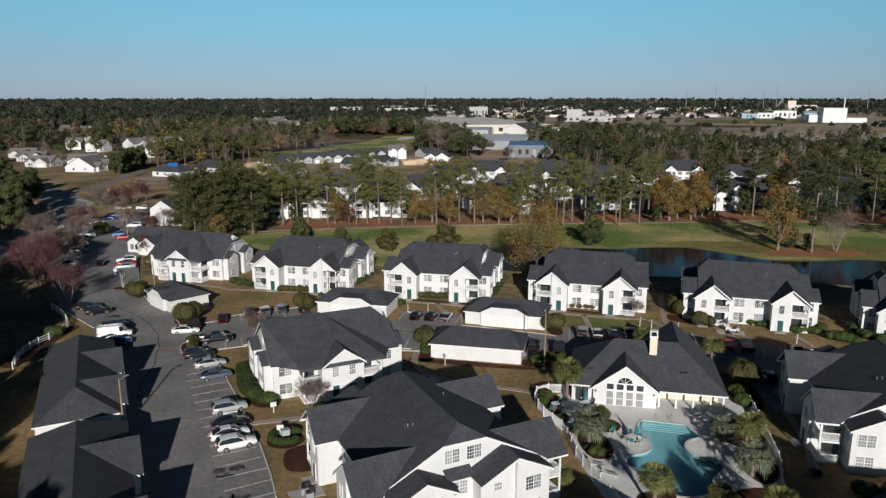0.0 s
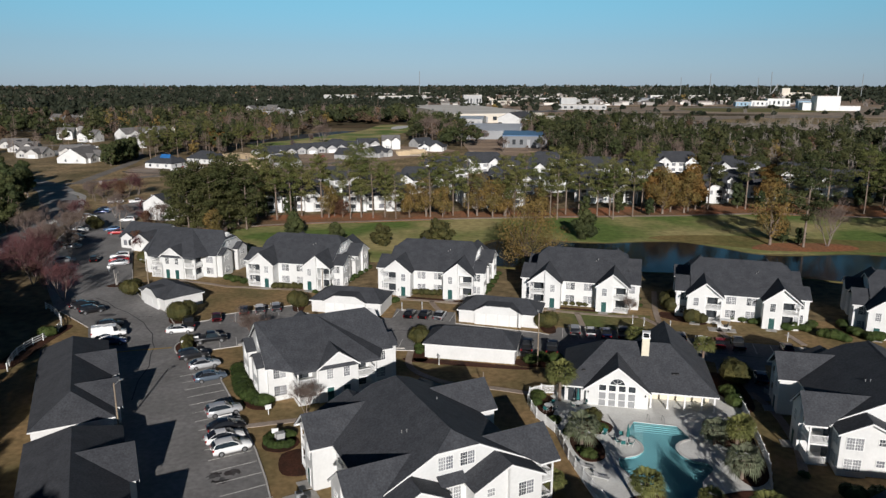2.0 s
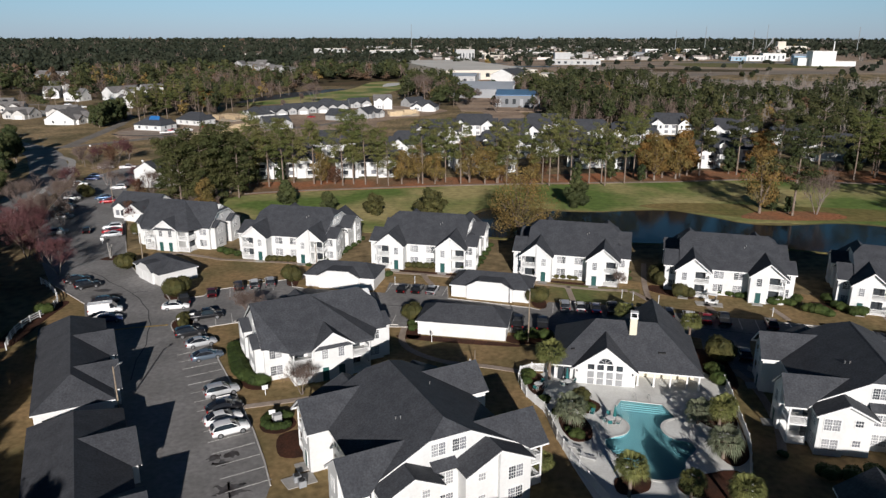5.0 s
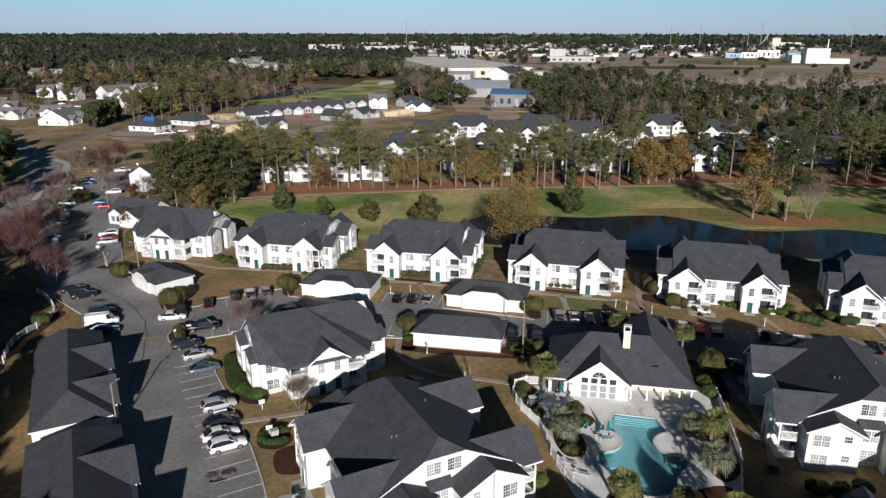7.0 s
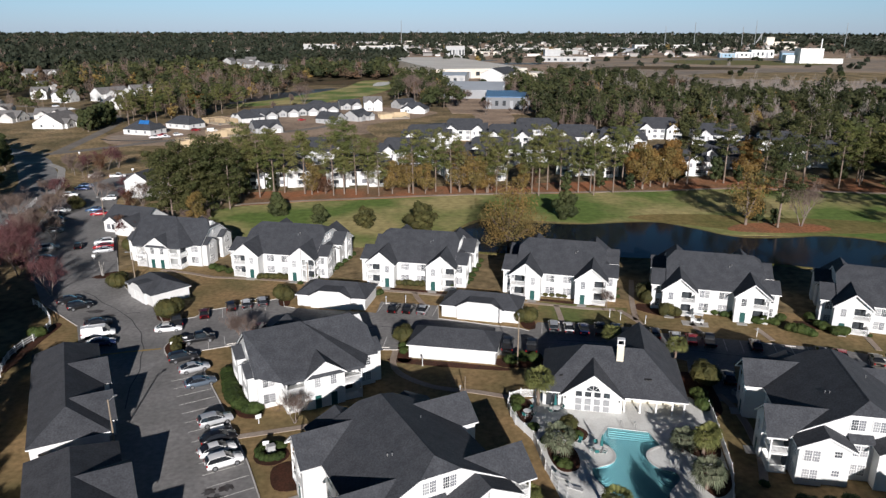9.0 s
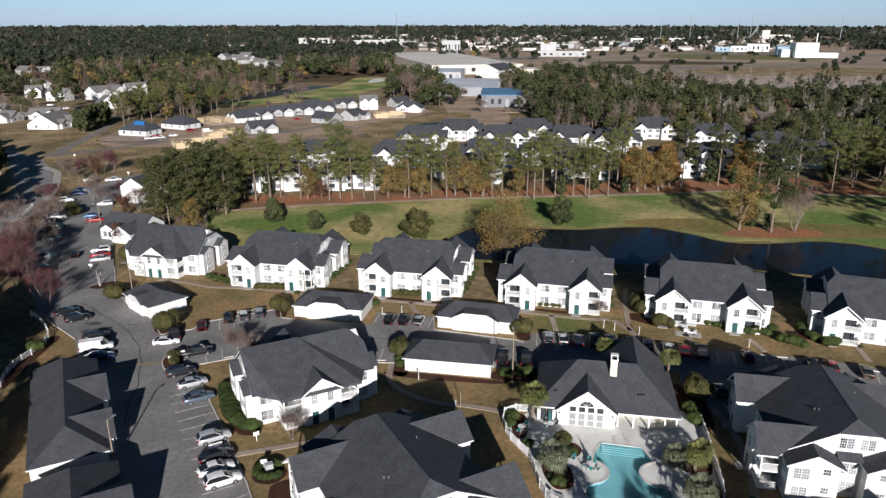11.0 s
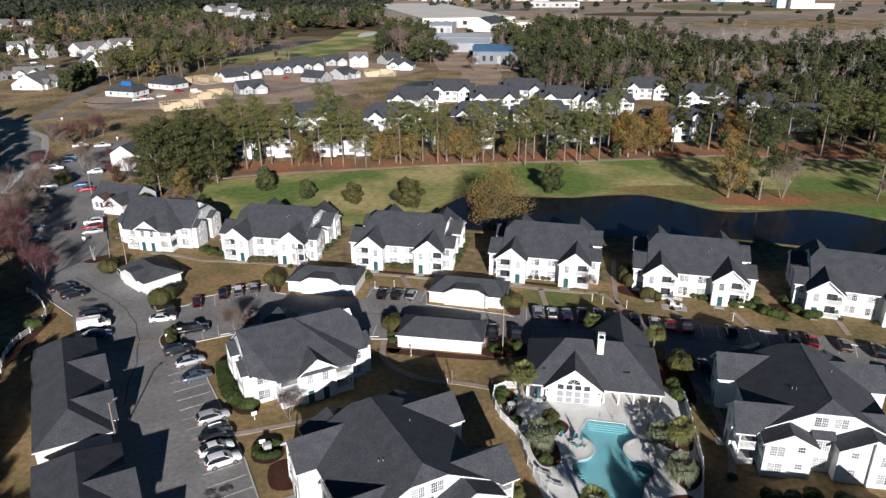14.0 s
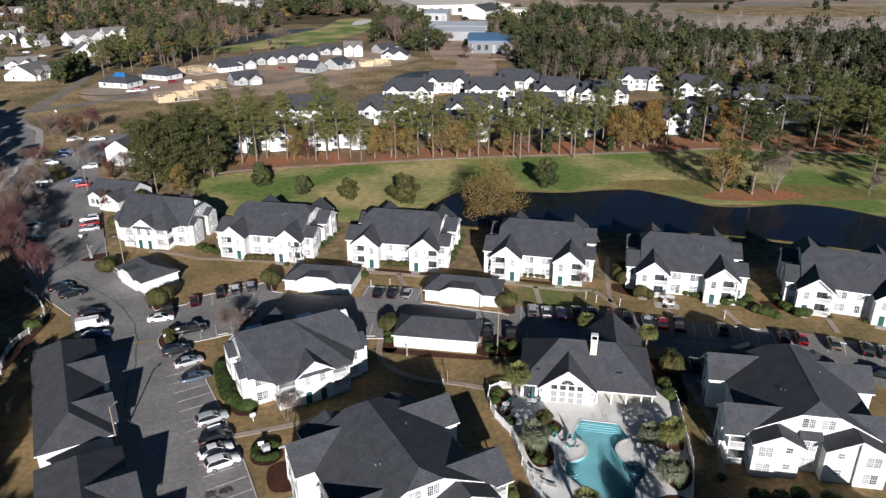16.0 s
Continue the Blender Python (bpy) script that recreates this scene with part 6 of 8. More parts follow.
TOP = 0.09
u1 = umbrella(pose(23.3, 78.2, TOP))
t1 = patio_table(pose(22.9, 78.4, TOP))
c1 = patio_chair(pose(22.9, 79.3, TOP))
l1 = lounger(pose(17.2, 72.6, TOP, 0, 0, 60))
copy_thing(u1, pose(19.2, 88.6, TOP))
copy_thing(t1, pose(19.3, 88.2, TOP))
copy_thing(t1, pose(15.0, 87.6, TOP))
for x, y, a in ((22.1, 78.2, 90), (23.6, 77.6, -120), (22.6, 77.6, 170), (20.1, 88.6, -80), (18.5, 88.0, 95), (15.6, 88.3, -40), (14.6, 86.9, 140), (15.8, 87.0, -120), (18.6, 79.9, 30), (20.9, 80.0, -30)):
    copy_thing(c1, pose(x, y, TOP, 0, 0, a))
for x, y, a in ((18.3, 70.4, 64), (35.6, 75.4, -70)):
    copy_thing(l1, pose(x, y, TOP, 0, 0, a))


# ---- fences ----
def fence_run(pts, step):
    """Points every step metres along a plan line."""
    out, carry = [], 0.0
    for p, q in zip(pts, pts[1:]):
        p, q = Vector((*p, 0)), Vector((*q, 0))
        d = (q - p).length
        s = carry
        while s < d:
            out.append(p.lerp(q, s / d))
            s += step
        carry = s - d
    return out


def rail_fence(pts, label):
    f = thing("rail_fence", label, "fence")
    posts = fence_run(smooth_ring(pts, 6, False), 2.3)
    for p in posts:
        part("post", Form().box(p.x - 0.07, p.x + 0.07, p.y - 0.07, p.y + 0.07, -0.1, 1.35).box(p.x - 0.09, p.x + 0.09, p.y - 0.09, p.y + 0.09, 1.35, 1.39), TRIM, f)
    for p, q in zip(posts, posts[1:]):
        for z in (0.38, 0.76, 1.14):
            d = (q - p).normalized()
            s = Vector((-d.y, d.x, 0)) * 0.025
            part("rail", Form().prism([p + s + Vector((0, 0, z)), q + s + Vector((0, 0, z)), q - s + Vector((0, 0, z)), p - s + Vector((0, 0, z))], (0, 0, 0.14)), TRIM, f)
    return f


rail_fence([(-66.2, 101.2), (-67.6, 104.5), (-68.5, 108.2), (-68.5, 112.0), (-67.9, 114.9), (-67.7, 118.1), (-68.6, 121.9), (-71.4, 126.2), (-74.7, 130.1), (-77, 132)], "white three-rail fence curving along the lot")
rail_fence([(-110, 150), (-114, 180), (-118, 205), (-122, 222)], "white three-rail fence along the road")


def picket_fence(pts, label):
    f = thing("picket_fence", label, "fence", None, "pool fences")
    posts = fence_run(pts, 2.2)
    for p in posts:
        part("post", Form().box(p.x - 0.06, p.x + 0.06, p.y - 0.06, p.y + 0.06, -0.1, 1.5).box(p.x - 0.08, p.x + 0.08, p.y - 0.08, p.y + 0.08, 1.5, 1.54), TRIM, f)
    for p, q in zip(posts, posts[1:]):
        L = (q - p).length
        n = max(2, int(L / 0.14))
        xs, fx = cuts([(L * (i + 0.5) / n, 0.07) for i in range(n)] + [(0.02, 0.04), (L - 0.02, 0.04)], 0, L)
        zs, fz = cuts([(0.22, 0.09), (1.22, 0.09), (0.11, 0.01), (1.4, 0.01)], 0.1, 1.41)
        fz = [z0 >= 0.17 and z1 <= 0.28 or z0 >= 1.17 and z1 <= 1.28 for z0, z1 in zip(zs, zs[1:])]
        panel = part("panel", Form().lattice(xs, zs, lambda i, j: fx[i] or fz[j], -0.02, 0.02), TRIM, f)
        panel.matrix_basis = pose(p.x, p.y, 0, 0, 0, math.degrees(math.atan2((q - p).y, (q - p).x)))
    return f


picket_fence(smooth_ring([(17.0, 92.6), (15.2, 92.8), (13.4, 92.2), (12.6, 90.6), (12.6, 88.1), (13.2, 84.8), (14.8, 81.4), (15.2, 77.6), (15.5, 74.0), (16.3, 70.2), (17.4, 66.0), (19, 61)], 5, False), "white picket fence round the pool court")
picket_fence([(41.4, 88.4), (40.9, 85.1), (39.2, 77.4), (38.1, 72.4), (35.7, 66.6), (33.4, 61)], "white picket fence on the far side of the pool")


# ---- vehicles ----
def section_loft(rows, n_round=3):
    """A body from stations (x, z low, z high, half width), with rounded upper and lower edges."""
    f = Form()
    prof = []
    for x, z0, z1, w in rows:
        h = z1 - z0
        prof.append([(x, -w * 0.9, z0), (x, -w, z0 + h * 0.35), (x, -w * 0.985, z0 + h * 0.75), (x, -w * 0.9, z1), (x, 0, z1 + 0.025), (x, w * 0.9, z1), (x, w * 0.985, z0 + h * 0.75), (x, w, z0 + h * 0.35), (x, w * 0.9, z0)])
    k = 9
    v = [p for r in prof for p in r]
    q = [(i * k + j, i * k + (j + 1) % k, (i + 1) * k + (j + 1) % k, (i + 1) * k + j) for i in range(len(rows) - 1) for j in range(k)]
    q += [tuple(range(k)), tuple(range(len(v) - 1, len(v) - k - 1, -1))]
    return f.add(v, q)


def greenhouse(x0, x1, t0, t1, z0, z1, w0, w1):
    return [(x0, -w0, z0), (x1, -w0, z0), (x1, w0, z0), (x0, w0, z0), (t0, -w1, z1), (t1, -w1, z1), (t1, w1, z1), (t0, w1, z1)]


def cabin(c, line, w0, w1, paint):
    """A rounded cabin over a side line of seven points: rear window, roof, windscreen, side windows and pillars."""
    zb, zt = line[0][1], max(z for x, z in line)

    def across(x, z, out=0.0):
        w = w0 + (w1 - w0) * max(0.0, (z - zb) / (zt - zb)) ** 1.3 + out
        return [(x, w * k, z + 0.035 * (1 - k * k)) for k in (-1, -0.8, -0.4, 0, 0.4, 0.8, 1)]

    def skin(pts, out=0.0):
        f = Form()
        rows = [across(x, z + out * 0.4, out) for x, z in pts]
        v = [p for r in rows for p in r]
        return f.add(v, [(i * 7 + j, i * 7 + j + 1, i * 7 + j + 8, i * 7 + j + 7) for i in range(len(rows) - 1) for j in range(6)])

    part("rear_window", skin(line[0:3]), CARGLASS, c)
    part("roof", skin(line[2:5], 0.015), paint, c, smooth=True)
    part("windscreen", skin(line[4:7]), CARGLASS, c)
    for s in (-1, 1):
        top = [across(x, z)[0 if s < 0 else 6] for x, z in line]
        low = [(x, s * w0, zb) for x, z in line]
        f = Form().add(top + low, [(i, i + 1, i + 8, i + 7) for i in range(6)])
        part("side_window", f, CARGLASS, c)
        edge = [across(x, z, 0.014)[0 if s < 0 else 6] for x, z in line]
        inner = [(x * 0.94 - 0.02, y * 1.004, max(zb, z - 0.075)) for x, y, z in edge]
        p = Form().add(edge + inner, [(i, i + 1, i + 8, i + 7) for i in range(6)])
        part("pillar_frame", p, paint, c)


CAR_KINDS = {
    "sedan": dict(rows=[(-2.36, 0.42, 0.84, 0.70), (-2.22, 0.27, 0.98, 0.82), (-1.4, 0.22, 1.00, 0.90), (0.9, 0.22, 0.96, 0.91), (1.7, 0.22, 0.88, 0.89), (2.2, 0.26, 0.74, 0.82), (2.38, 0.38, 0.62, 0.68)], cab=(-2.0, 1.2, -1.0, 0.15, 0.95, 1.44, 0.82, 0.58), line=((-2.02, 0.97), (-1.55, 1.24), (-1.02, 1.40), (-0.35, 1.45), (0.22, 1.42), (0.72, 1.24), (1.3, 0.95)), wheels=(-1.38, 1.42), r=0.33),
    "suv": dict(rows=[(-2.30, 0.45, 1.02, 0.76), (-2.2, 0.30, 1.10, 0.86), (-1.2, 0.25, 1.10, 0.92), (0.9, 0.25, 1.06, 0.92), (1.6, 0.25, 1.00, 0.91), (2.15, 0.30, 0.90, 0.85), (2.32, 0.42, 0.76, 0.72)], cab=(-2.2, 1.12, -1.72, 0.25, 1.06, 1.64, 0.85, 0.64), line=((-2.24, 1.07), (-2.12, 1.42), (-1.85, 1.61), (-0.7, 1.68), (0.18, 1.63), (0.62, 1.42), (1.18, 1.05)), wheels=(-1.32, 1.38), r=0.36),
    "pickup": dict(rows=[(-2.85, 0.50, 1.08, 0.88), (-2.75, 0.42, 1.10, 0.94), (-0.7, 0.40, 1.10, 0.95), (1.2, 0.40, 1.10, 0.95), (2.0, 0.40, 1.06, 0.94), (2.55, 0.42, 1.0, 0.90), (2.75, 0.5, 0.86, 0.80)], cab=(-0.72, 1.6, -0.55, 0.85, 1.10, 1.82, 0.88, 0.70), line=((-0.76, 1.1), (-0.7, 1.55), (-0.5, 1.79), (0.2, 1.84), (0.78, 1.78), (1.18, 1.5), (1.66, 1.1)), wheels=(-1.75, 1.75), r=0.40),
    "van": dict(rows=[(-2.75, 0.48, 1.2, 0.90), (-2.7, 0.40, 1.25, 0.97), (1.2, 0.38, 1.25, 0.98), (2.0, 0.38, 1.15, 0.96), (2.6, 0.42, 1.0, 0.9), (2.8, 0.5, 0.86, 0.78)], cab=(-2.7, 1.95, -2.62, 1.2, 1.24, 2.1, 0.95, 0.84), wheels=(-1.75, 1.8), r=0.37)}
CARS = {}
KIND_WORDS = {"sedan": "sedan", "suv": "sport utility vehicle", "pickup": "pickup truck", "van": "work van with a roof rack"}


def car(kind, colour, m):
    key = (kind, colour)
    if key in CARS:
        return copy_thing(CARS[key], m)
    k = CAR_KINDS[kind]
    paint = PAINT[colour]
    c = thing("car" if kind in ("sedan", "suv") else kind, f"{colour.replace('_', ' ')} {KIND_WORDS[kind]} parked on the asphalt", "car" if kind in ("sedan", "suv") else kind, m, "parked cars")
    CARS[key] = c
    body = part("body", section_loft(k["rows"]), paint, c, smooth=True)
    x0, x1, t0, t1, z0, z1, w0, w1 = k["cab"]
    side = [(3, 2, 1, 0), (0, 1, 5, 4), (1, 2, 6, 5), (2, 3, 7, 6), (3, 0, 4, 7), (4, 5, 6, 7)]
    if kind == "van":
        part("cargo_box", Form().add(greenhouse(x0, 0.9, t0, 0.8, z0, z1, w0, w1), side), paint, c)
        part("windscreen", Form().add(greenhouse(0.9, x1, 0.8, t1, z0, z1 - 0.02, w0 - 0.01, w1 - 0.01), side), CARGLASS, c)
        for y in (-0.6, 0.6):
            part("roof_rack", Form().box(-2.3, 0.9, y - 0.03, y + 0.03, z1 + 0.08, z1 + 0.13).box(-2.2, -2.14, y - 0.03, y + 0.03, z1, z1 + 0.1).box(0.7, 0.76, y - 0.03, y + 0.03, z1, z1 + 0.1), STEEL, c)
    if kind == "van":
        part("roof", Form().prism([(t0 - 0.06, -w1 - 0.02, z1 + 0.01), (t1 + 0.04, -w1 - 0.02, z1 + 0.01), (t1 + 0.10, 0, z1 + 0.01), (t1 + 0.04, w1 + 0.02, z1 + 0.01), (t0 - 0.06, w1 + 0.02, z1 + 0.01)], (0, 0, 0.05)), paint, c)
    else:
        cabin(c, k["line"], w0, w1, paint)
    if kind == "pickup":
        part("bed", Form().box(-2.7, -0.85, -0.80, 0.80, 1.08, 1.14), BLACKTRIM, c, "dark open load bed")
        part("bed_rail", Form().box(-2.78, -0.78, -0.93, -0.82, 1.1, 1.2).box(-2.78, -0.78, 0.82, 0.93, 1.1, 1.2).box(-2.83, -2.72, -0.9, 0.9, 1.1, 1.2), paint, c)
    r = k["r"]
    half = k["rows"][2][3]
    for wx in k["wheels"]:
        for y in (-1, 1):
            wheel = part("wheel", Form().tube((wx, y * (half - 0.19), r), (wx, y * (half + 0.03), r), r, n=16), RUBBER, c)
            part("rim", Form().tube((wx, y * (half + 0.02), r), (wx, y * (half + 0.045), r), r * 0.62, n=12), ALLOY, wheel)
    fx, rx_ = k["rows"][-2], k["rows"][0]
    for y in (-1, 1):
        part("headlight", Form().box(fx[0] - 0.1, fx[0] + 0.1, y * fx[3] * 0.72 - 0.14, y * fx[3] * 0.72 + 0.14, fx[2] - 0.2, fx[2] - 0.04), HEADLIGHT, c)
        part("tail_light", Form().box(rx_[0] - 0.03, rx_[0] + 0.2, y * rx_[3] * 1.0 - 0.1, y * rx_[3] * 1.0 + 0.1, rx_[2] - 0.22, rx_[2] + 0.02), TAILLIGHT, c)
        part("mirror", Form().box(x1 - 0.42, x1 - 0.24, y * (half + 0.05) - 0.09, y * (half + 0.05) + 0.09, z0 + 0.02, z0 + 0.17), paint, c)
    part("bumper", Form().box(fx[0] + 0.02, k["rows"][-1][0] + 0.05, -0.7, 0.7, 0.3, 0.48), BLACKTRIM, c)
    part("grille", Form().box(k["rows"][-1][0] - 0.05, k["rows"][-1][0] + 0.015, -0.42, 0.42, 0.48, 0.64), BLACKTRIM, c)
    return c


Z = 0.047
for kind, col, x, y, a in (
        ("suv", "charcoal", -39.4, 106.4, 28), ("sedan", "silver", -36.4, 102.6, 28), ("sedan", "steel_blue", -34.0, 97.8, 28), ("suv", "silver", -28.6, 86.6, 28), ("sedan", "black", -27.0, 82.2, 28), ("sedan", "white", -26.4, 79.4, 28), ("suv", "white", -24.8, 76.8, 28),
        ("pickup", "black", -38.9, 113.6, 20), ("van", "white", -57.4, 116.2, 20), ("sedan", "navy", -55.4, 112.6, 20), ("sedan", "charcoal", -59.6, 121.2, 25), ("suv", "black", -66.8, 129.6, 35), ("sedan", "black", -70.4, 133.0, 35), ("pickup", "black", -45.4, 121.6, 112), ("sedan", "maroon", -41.4, 125.2, 108),
        ("suv", "black", -37.2, 128.6, 106), ("suv", "white", -34.4, 129.6, 106), ("suv", "silver", -31.6, 130.8, 106), ("sedan", "maroon", -29.6, 118.4, 80), ("sedan", "black", -5.2, 127.0, 76), ("sedan", "charcoal", -2.4, 126.6, 76), ("sedan", "silver", 0.4, 126.0, 76), ("pickup", "charcoal", 14.9, 109.8, 80), ("pickup", "black", 18.9, 109.0, 80),
        ("suv", "silver", 24.2, 117.4, 82), ("sedan", "white", 26.9, 116.8, 82), ("sedan", "navy", 29.5, 116.3, 82), ("pickup", "black", 32.3, 115.6, 80), ("sedan", "blue", 35.4, 116.0, 80), ("suv", "maroon", 38.8, 114.6, 76), ("suv", "black", 41.7, 113.6, 76), ("sedan", "silver", 44.8, 112.2, 75), ("sedan", "red", 47.4, 111.2, 75), ("pickup", "black", 50.2, 110.4, 75),
        ("sedan", "maroon", 57.6, 108.6, 75), ("sedan", "black", 67.4, 105.4, 72), ("sedan", "red", 70.1, 104.4, 72), ("sedan", "gold", 74.9, 102.4, 70), ("suv", "black", 79.4, 100.2, 68), ("sedan", "grey", 82.0, 99.0, 66), ("suv", "charcoal", 45.3, 97.6, 76), ("sedan", "black", 48.0, 97.0, 76), ("suv", "black", 77.0, 92.6, 150),
        ("sedan", "white", -45.8, 118.4, 12), ("pickup", "white", -119.2, 257.5, 25), ("sedan", "navy", -114.8, 236.6, 15), ("sedan", "blue", -115.8, 241.6, 15), ("suv", "white", -114.2, 227.0, 15), ("suv", "white", -99.6, 221.6, 195), ("sedan", "red", -94.4, 202.4, 195), ("sedan", "white", -107.0, 206.6, 15), ("suv", "charcoal", -102.8, 195.4, 15),
        ("sedan", "grey", -98.4, 184.2, 15), ("suv", "white", -80.6, 173.2, 200), ("sedan", "red", -79.2, 169.6, 200), ("sedan", "silver", -77.8, 166.2, 200), ("sedan", "black", -85.6, 170.0, 110), ("suv", "grey", -92.0, 168.6, 25), ("sedan", "charcoal", -88.6, 160.0, 25), ("pickup", "white", -111.4, 257.6, 20), ("sedan", "black", -101.4, 190.2, 15), ("sedan", "blue", -98.0, 207.2, 195), ("sedan", "charcoal", -106.0, 202.0, 15)):
    car(kind, col, pose(x, y, Z, 0, 0, a))

utv = thing("utility_trailer", "small white trailer with a motorcycle frame", "trailer", pose(-27.6, 84.2, Z, 0, 0, 28))
part("bed", Form().box(-0.9, 0.9, -0.55, 0.55, 0.55, 0.68).box(-0.9, 0.9, -0.58, -0.54, 0.68, 0.85).box(-0.9, 0.9, 0.54, 0.58, 0.68, 0.85), TRIM, utv)
part("drawbar", Form().tube((0.9, 0, 0.55), (1.8, 0, 0.45), 0.04), STEEL, utv)
for y in (-0.66, 0.66):
    part("wheel", Form().tube((0, y - 0.08, 0.28), (0, y + 0.08, 0.28), 0.28, n=14), RUBBER, utv)
cart = thing("golf_cart", "small white golf cart beside the apartment porch", "golf cart", pose(51.6, 119.4, 0.05, 0, 0, 150))
part("body", Form().box(-1.1, 1.1, -0.6, 0.6, 0.3, 0.62).box(0.6, 1.15, -0.6, 0.6, 0.62, 0.95), PAINT["white"], cart)
part("seat", Form().box(-0.5, 0.1, -0.55, 0.55, 0.62, 0.8).box(-0.6, -0.45, -0.55, 0.55, 0.8, 1.2), BLACKTRIM, cart)
part("canopy", Form().box(-0.9, 0.8, -0.62, 0.62, 1.78, 1.84), PAINT["white"], cart)
for x in (-0.8, 0.72):
    for y in (-0.56, 0.56):
        part("post", Form().tube((x, y, 0.6), (x, y, 1.78), 0.02, n=5), STEEL, cart)
        part("wheel", Form().tube((x, y - 0.07, 0.23), (x, y + 0.07, 0.23), 0.23, n=12), RUBBER, cart)

# ---- markings, walks, kerb stops ----
lines = Form()


def mark(p, q, w=0.11, z=0.055):
    ring = strip([p, q], w)
    lines.prism([(x, y, z - 0.02) for x, y in ring], (0, 0, 0.022))


d0 = np.array((-0.441, 0.897))
for i in range(15):
    p = np.array((-17.6, 67.2)) + d0 * 2.73 * i
    mark(tuple(p), tuple(p + np.array((-0.883, -0.469)) * 5.1))
for base, dirn, n, drop, ln in (((22.6, 120.2), (0.987, -0.16), 7, (-0.18, -0.98), 4.8), ((43.0, 115.0), (0.966, -0.258), 12, (-0.26, -0.965), 4.8), ((-41.4, 127.6), (0.90, 0.43), 5, (0.26, -0.965), 4.8), ((-7.4, 131.2), (0.976, -0.218), 5, (-0.22, -0.975), 5.0), ((-36.4, 110.6), (0.93, 0.36), 3, (-0.3, 0.95), 4.6), ((-9.4, 110.2), (1, -0.05), 2, (0.12, 0.99), 4.8), ((44.4, 92.4), (0.4, 0.92), 5, (-0.9, 0.3), 0.1), ((75, 104.6), (0.89, -0.455), 4, (-0.45, -0.89), 4.8), ((13.2, 107.2), (0.98, -0.2), 4, (0.2, 0.98), 4.6)):
    for i in range(n):
        p = np.array(base) + np.array(dirn) * 2.73 * i
        mark(tuple(p), tuple(p + np.array(drop) * ln))
tagged(new("parking_lines", lines.mesh("parking_lines", ROADPAINT)), "worn white parking lines", "road marking", "", "structure")
flat("crossing_line", strip([(-56.0, 108.0), (-50.2, 109.8), (-44.6, 111.0)], 0.45), 0.06, YELLOW, "faded yellow stop line", "road marking", 0.03)
for ring in ([(-25.9, 71.6), (-24.9, 72.1), (-24.7, 71.1), (-25.7, 70.8)], [(-24.1, 72.3), (-22.9, 72.9), (-22.6, 72.0), (-23.7, 71.5)], [(-24.9, 70.3), (-23.7, 71.0), (-23.1, 70.3), (-24.3, 69.7)], [(-23.6, 65.9), (-22.6, 66.0), (-22.2, 66.9), (-21.4, 66.2), (-20.2, 66.6), (-20.6, 65.6), (-19.4, 65.0), (-20.8, 64.6), (-21.4, 63.8), (-22.0, 64.7), (-23.2, 64.4), (-22.8, 65.2)], [(-64, 124.6), (-60, 126.6), (-58.4, 125.2), (-62, 123.4)], [(-65, 128), (-61.6, 129), (-62, 127.2)]):
    ring = [(x + 0.55 * (rng.random() - 0.5), y + 0.55 * (rng.random() - 0.5)) for x, y in smooth_ring(ring, 5)]
    flat("oil_stain", ring, 0.051, OIL, "dark oil stain on the asphalt", "stain", 0.02)
for line in ([(-70.5, 139.1), (-67.0, 136.4), (-63.9, 132.8), (-60.2, 129.8), (-57.1, 126.6), (-54.4, 123.6), (-52.5, 120.5), (-50.4, 117.6), (-49.0, 113.9), (-47.6, 111.2), (-46.9, 107.9)], [(-57.1, 126.6), (-55.6, 127.4), (-54.2, 127.2)], [(-46.9, 107.9), (-45.2, 103.0), (-44.6, 97.4), (-42.8, 91.0)], [(-12, 118.6), (-6.4, 119.4), (0.6, 117.8), (7.0, 117.6)], [(24, 112.6), (33.4, 111.4), (42, 109.2), (51, 106.4), (60, 103.6)]):
    flat("sealed_crack", strip(line, 0.16), 0.052, CRACK, "dark sealed crack across the asphalt", "crack", 0.02)
for x, y, a in ((-34.4, 133.6, -12), (-6.2, 130.6, -12), (25, 120.4, -9), (46.6, 114.0, -15), (60.8, 110.0, -15), (64, 109.0, -15), (77.4, 103.2, -25), (-33.0, 112.6, 22), (-6.4, 110.4, -3)):
    stop = thing("wheel_stop", "grey concrete wheel stop at the head of a stall", "wheel stop", pose(x, y, 0.045, 0, 0, a), "wheel stops")
    part("block", Form().prism([(-0.9, -0.09, 0), (-0.9, 0.09, 0), (-0.9, 0.06, 0.13), (-0.9, -0.06, 0.13)], (1.8, 0, 0)), KERB, stop)
for x, y in ((-28.0, 131.4), (-5.6, 128.4)):
    flat("disabled_bay_mark", [(x - 0.6, y - 0.6), (x + 0.6, y - 0.75), (x + 0.8, y + 0.5), (x - 0.5, y + 0.7)], 0.058, BLUEPAINT, "faded blue disabled-bay sign on the asphalt", "road marking", 0.02)
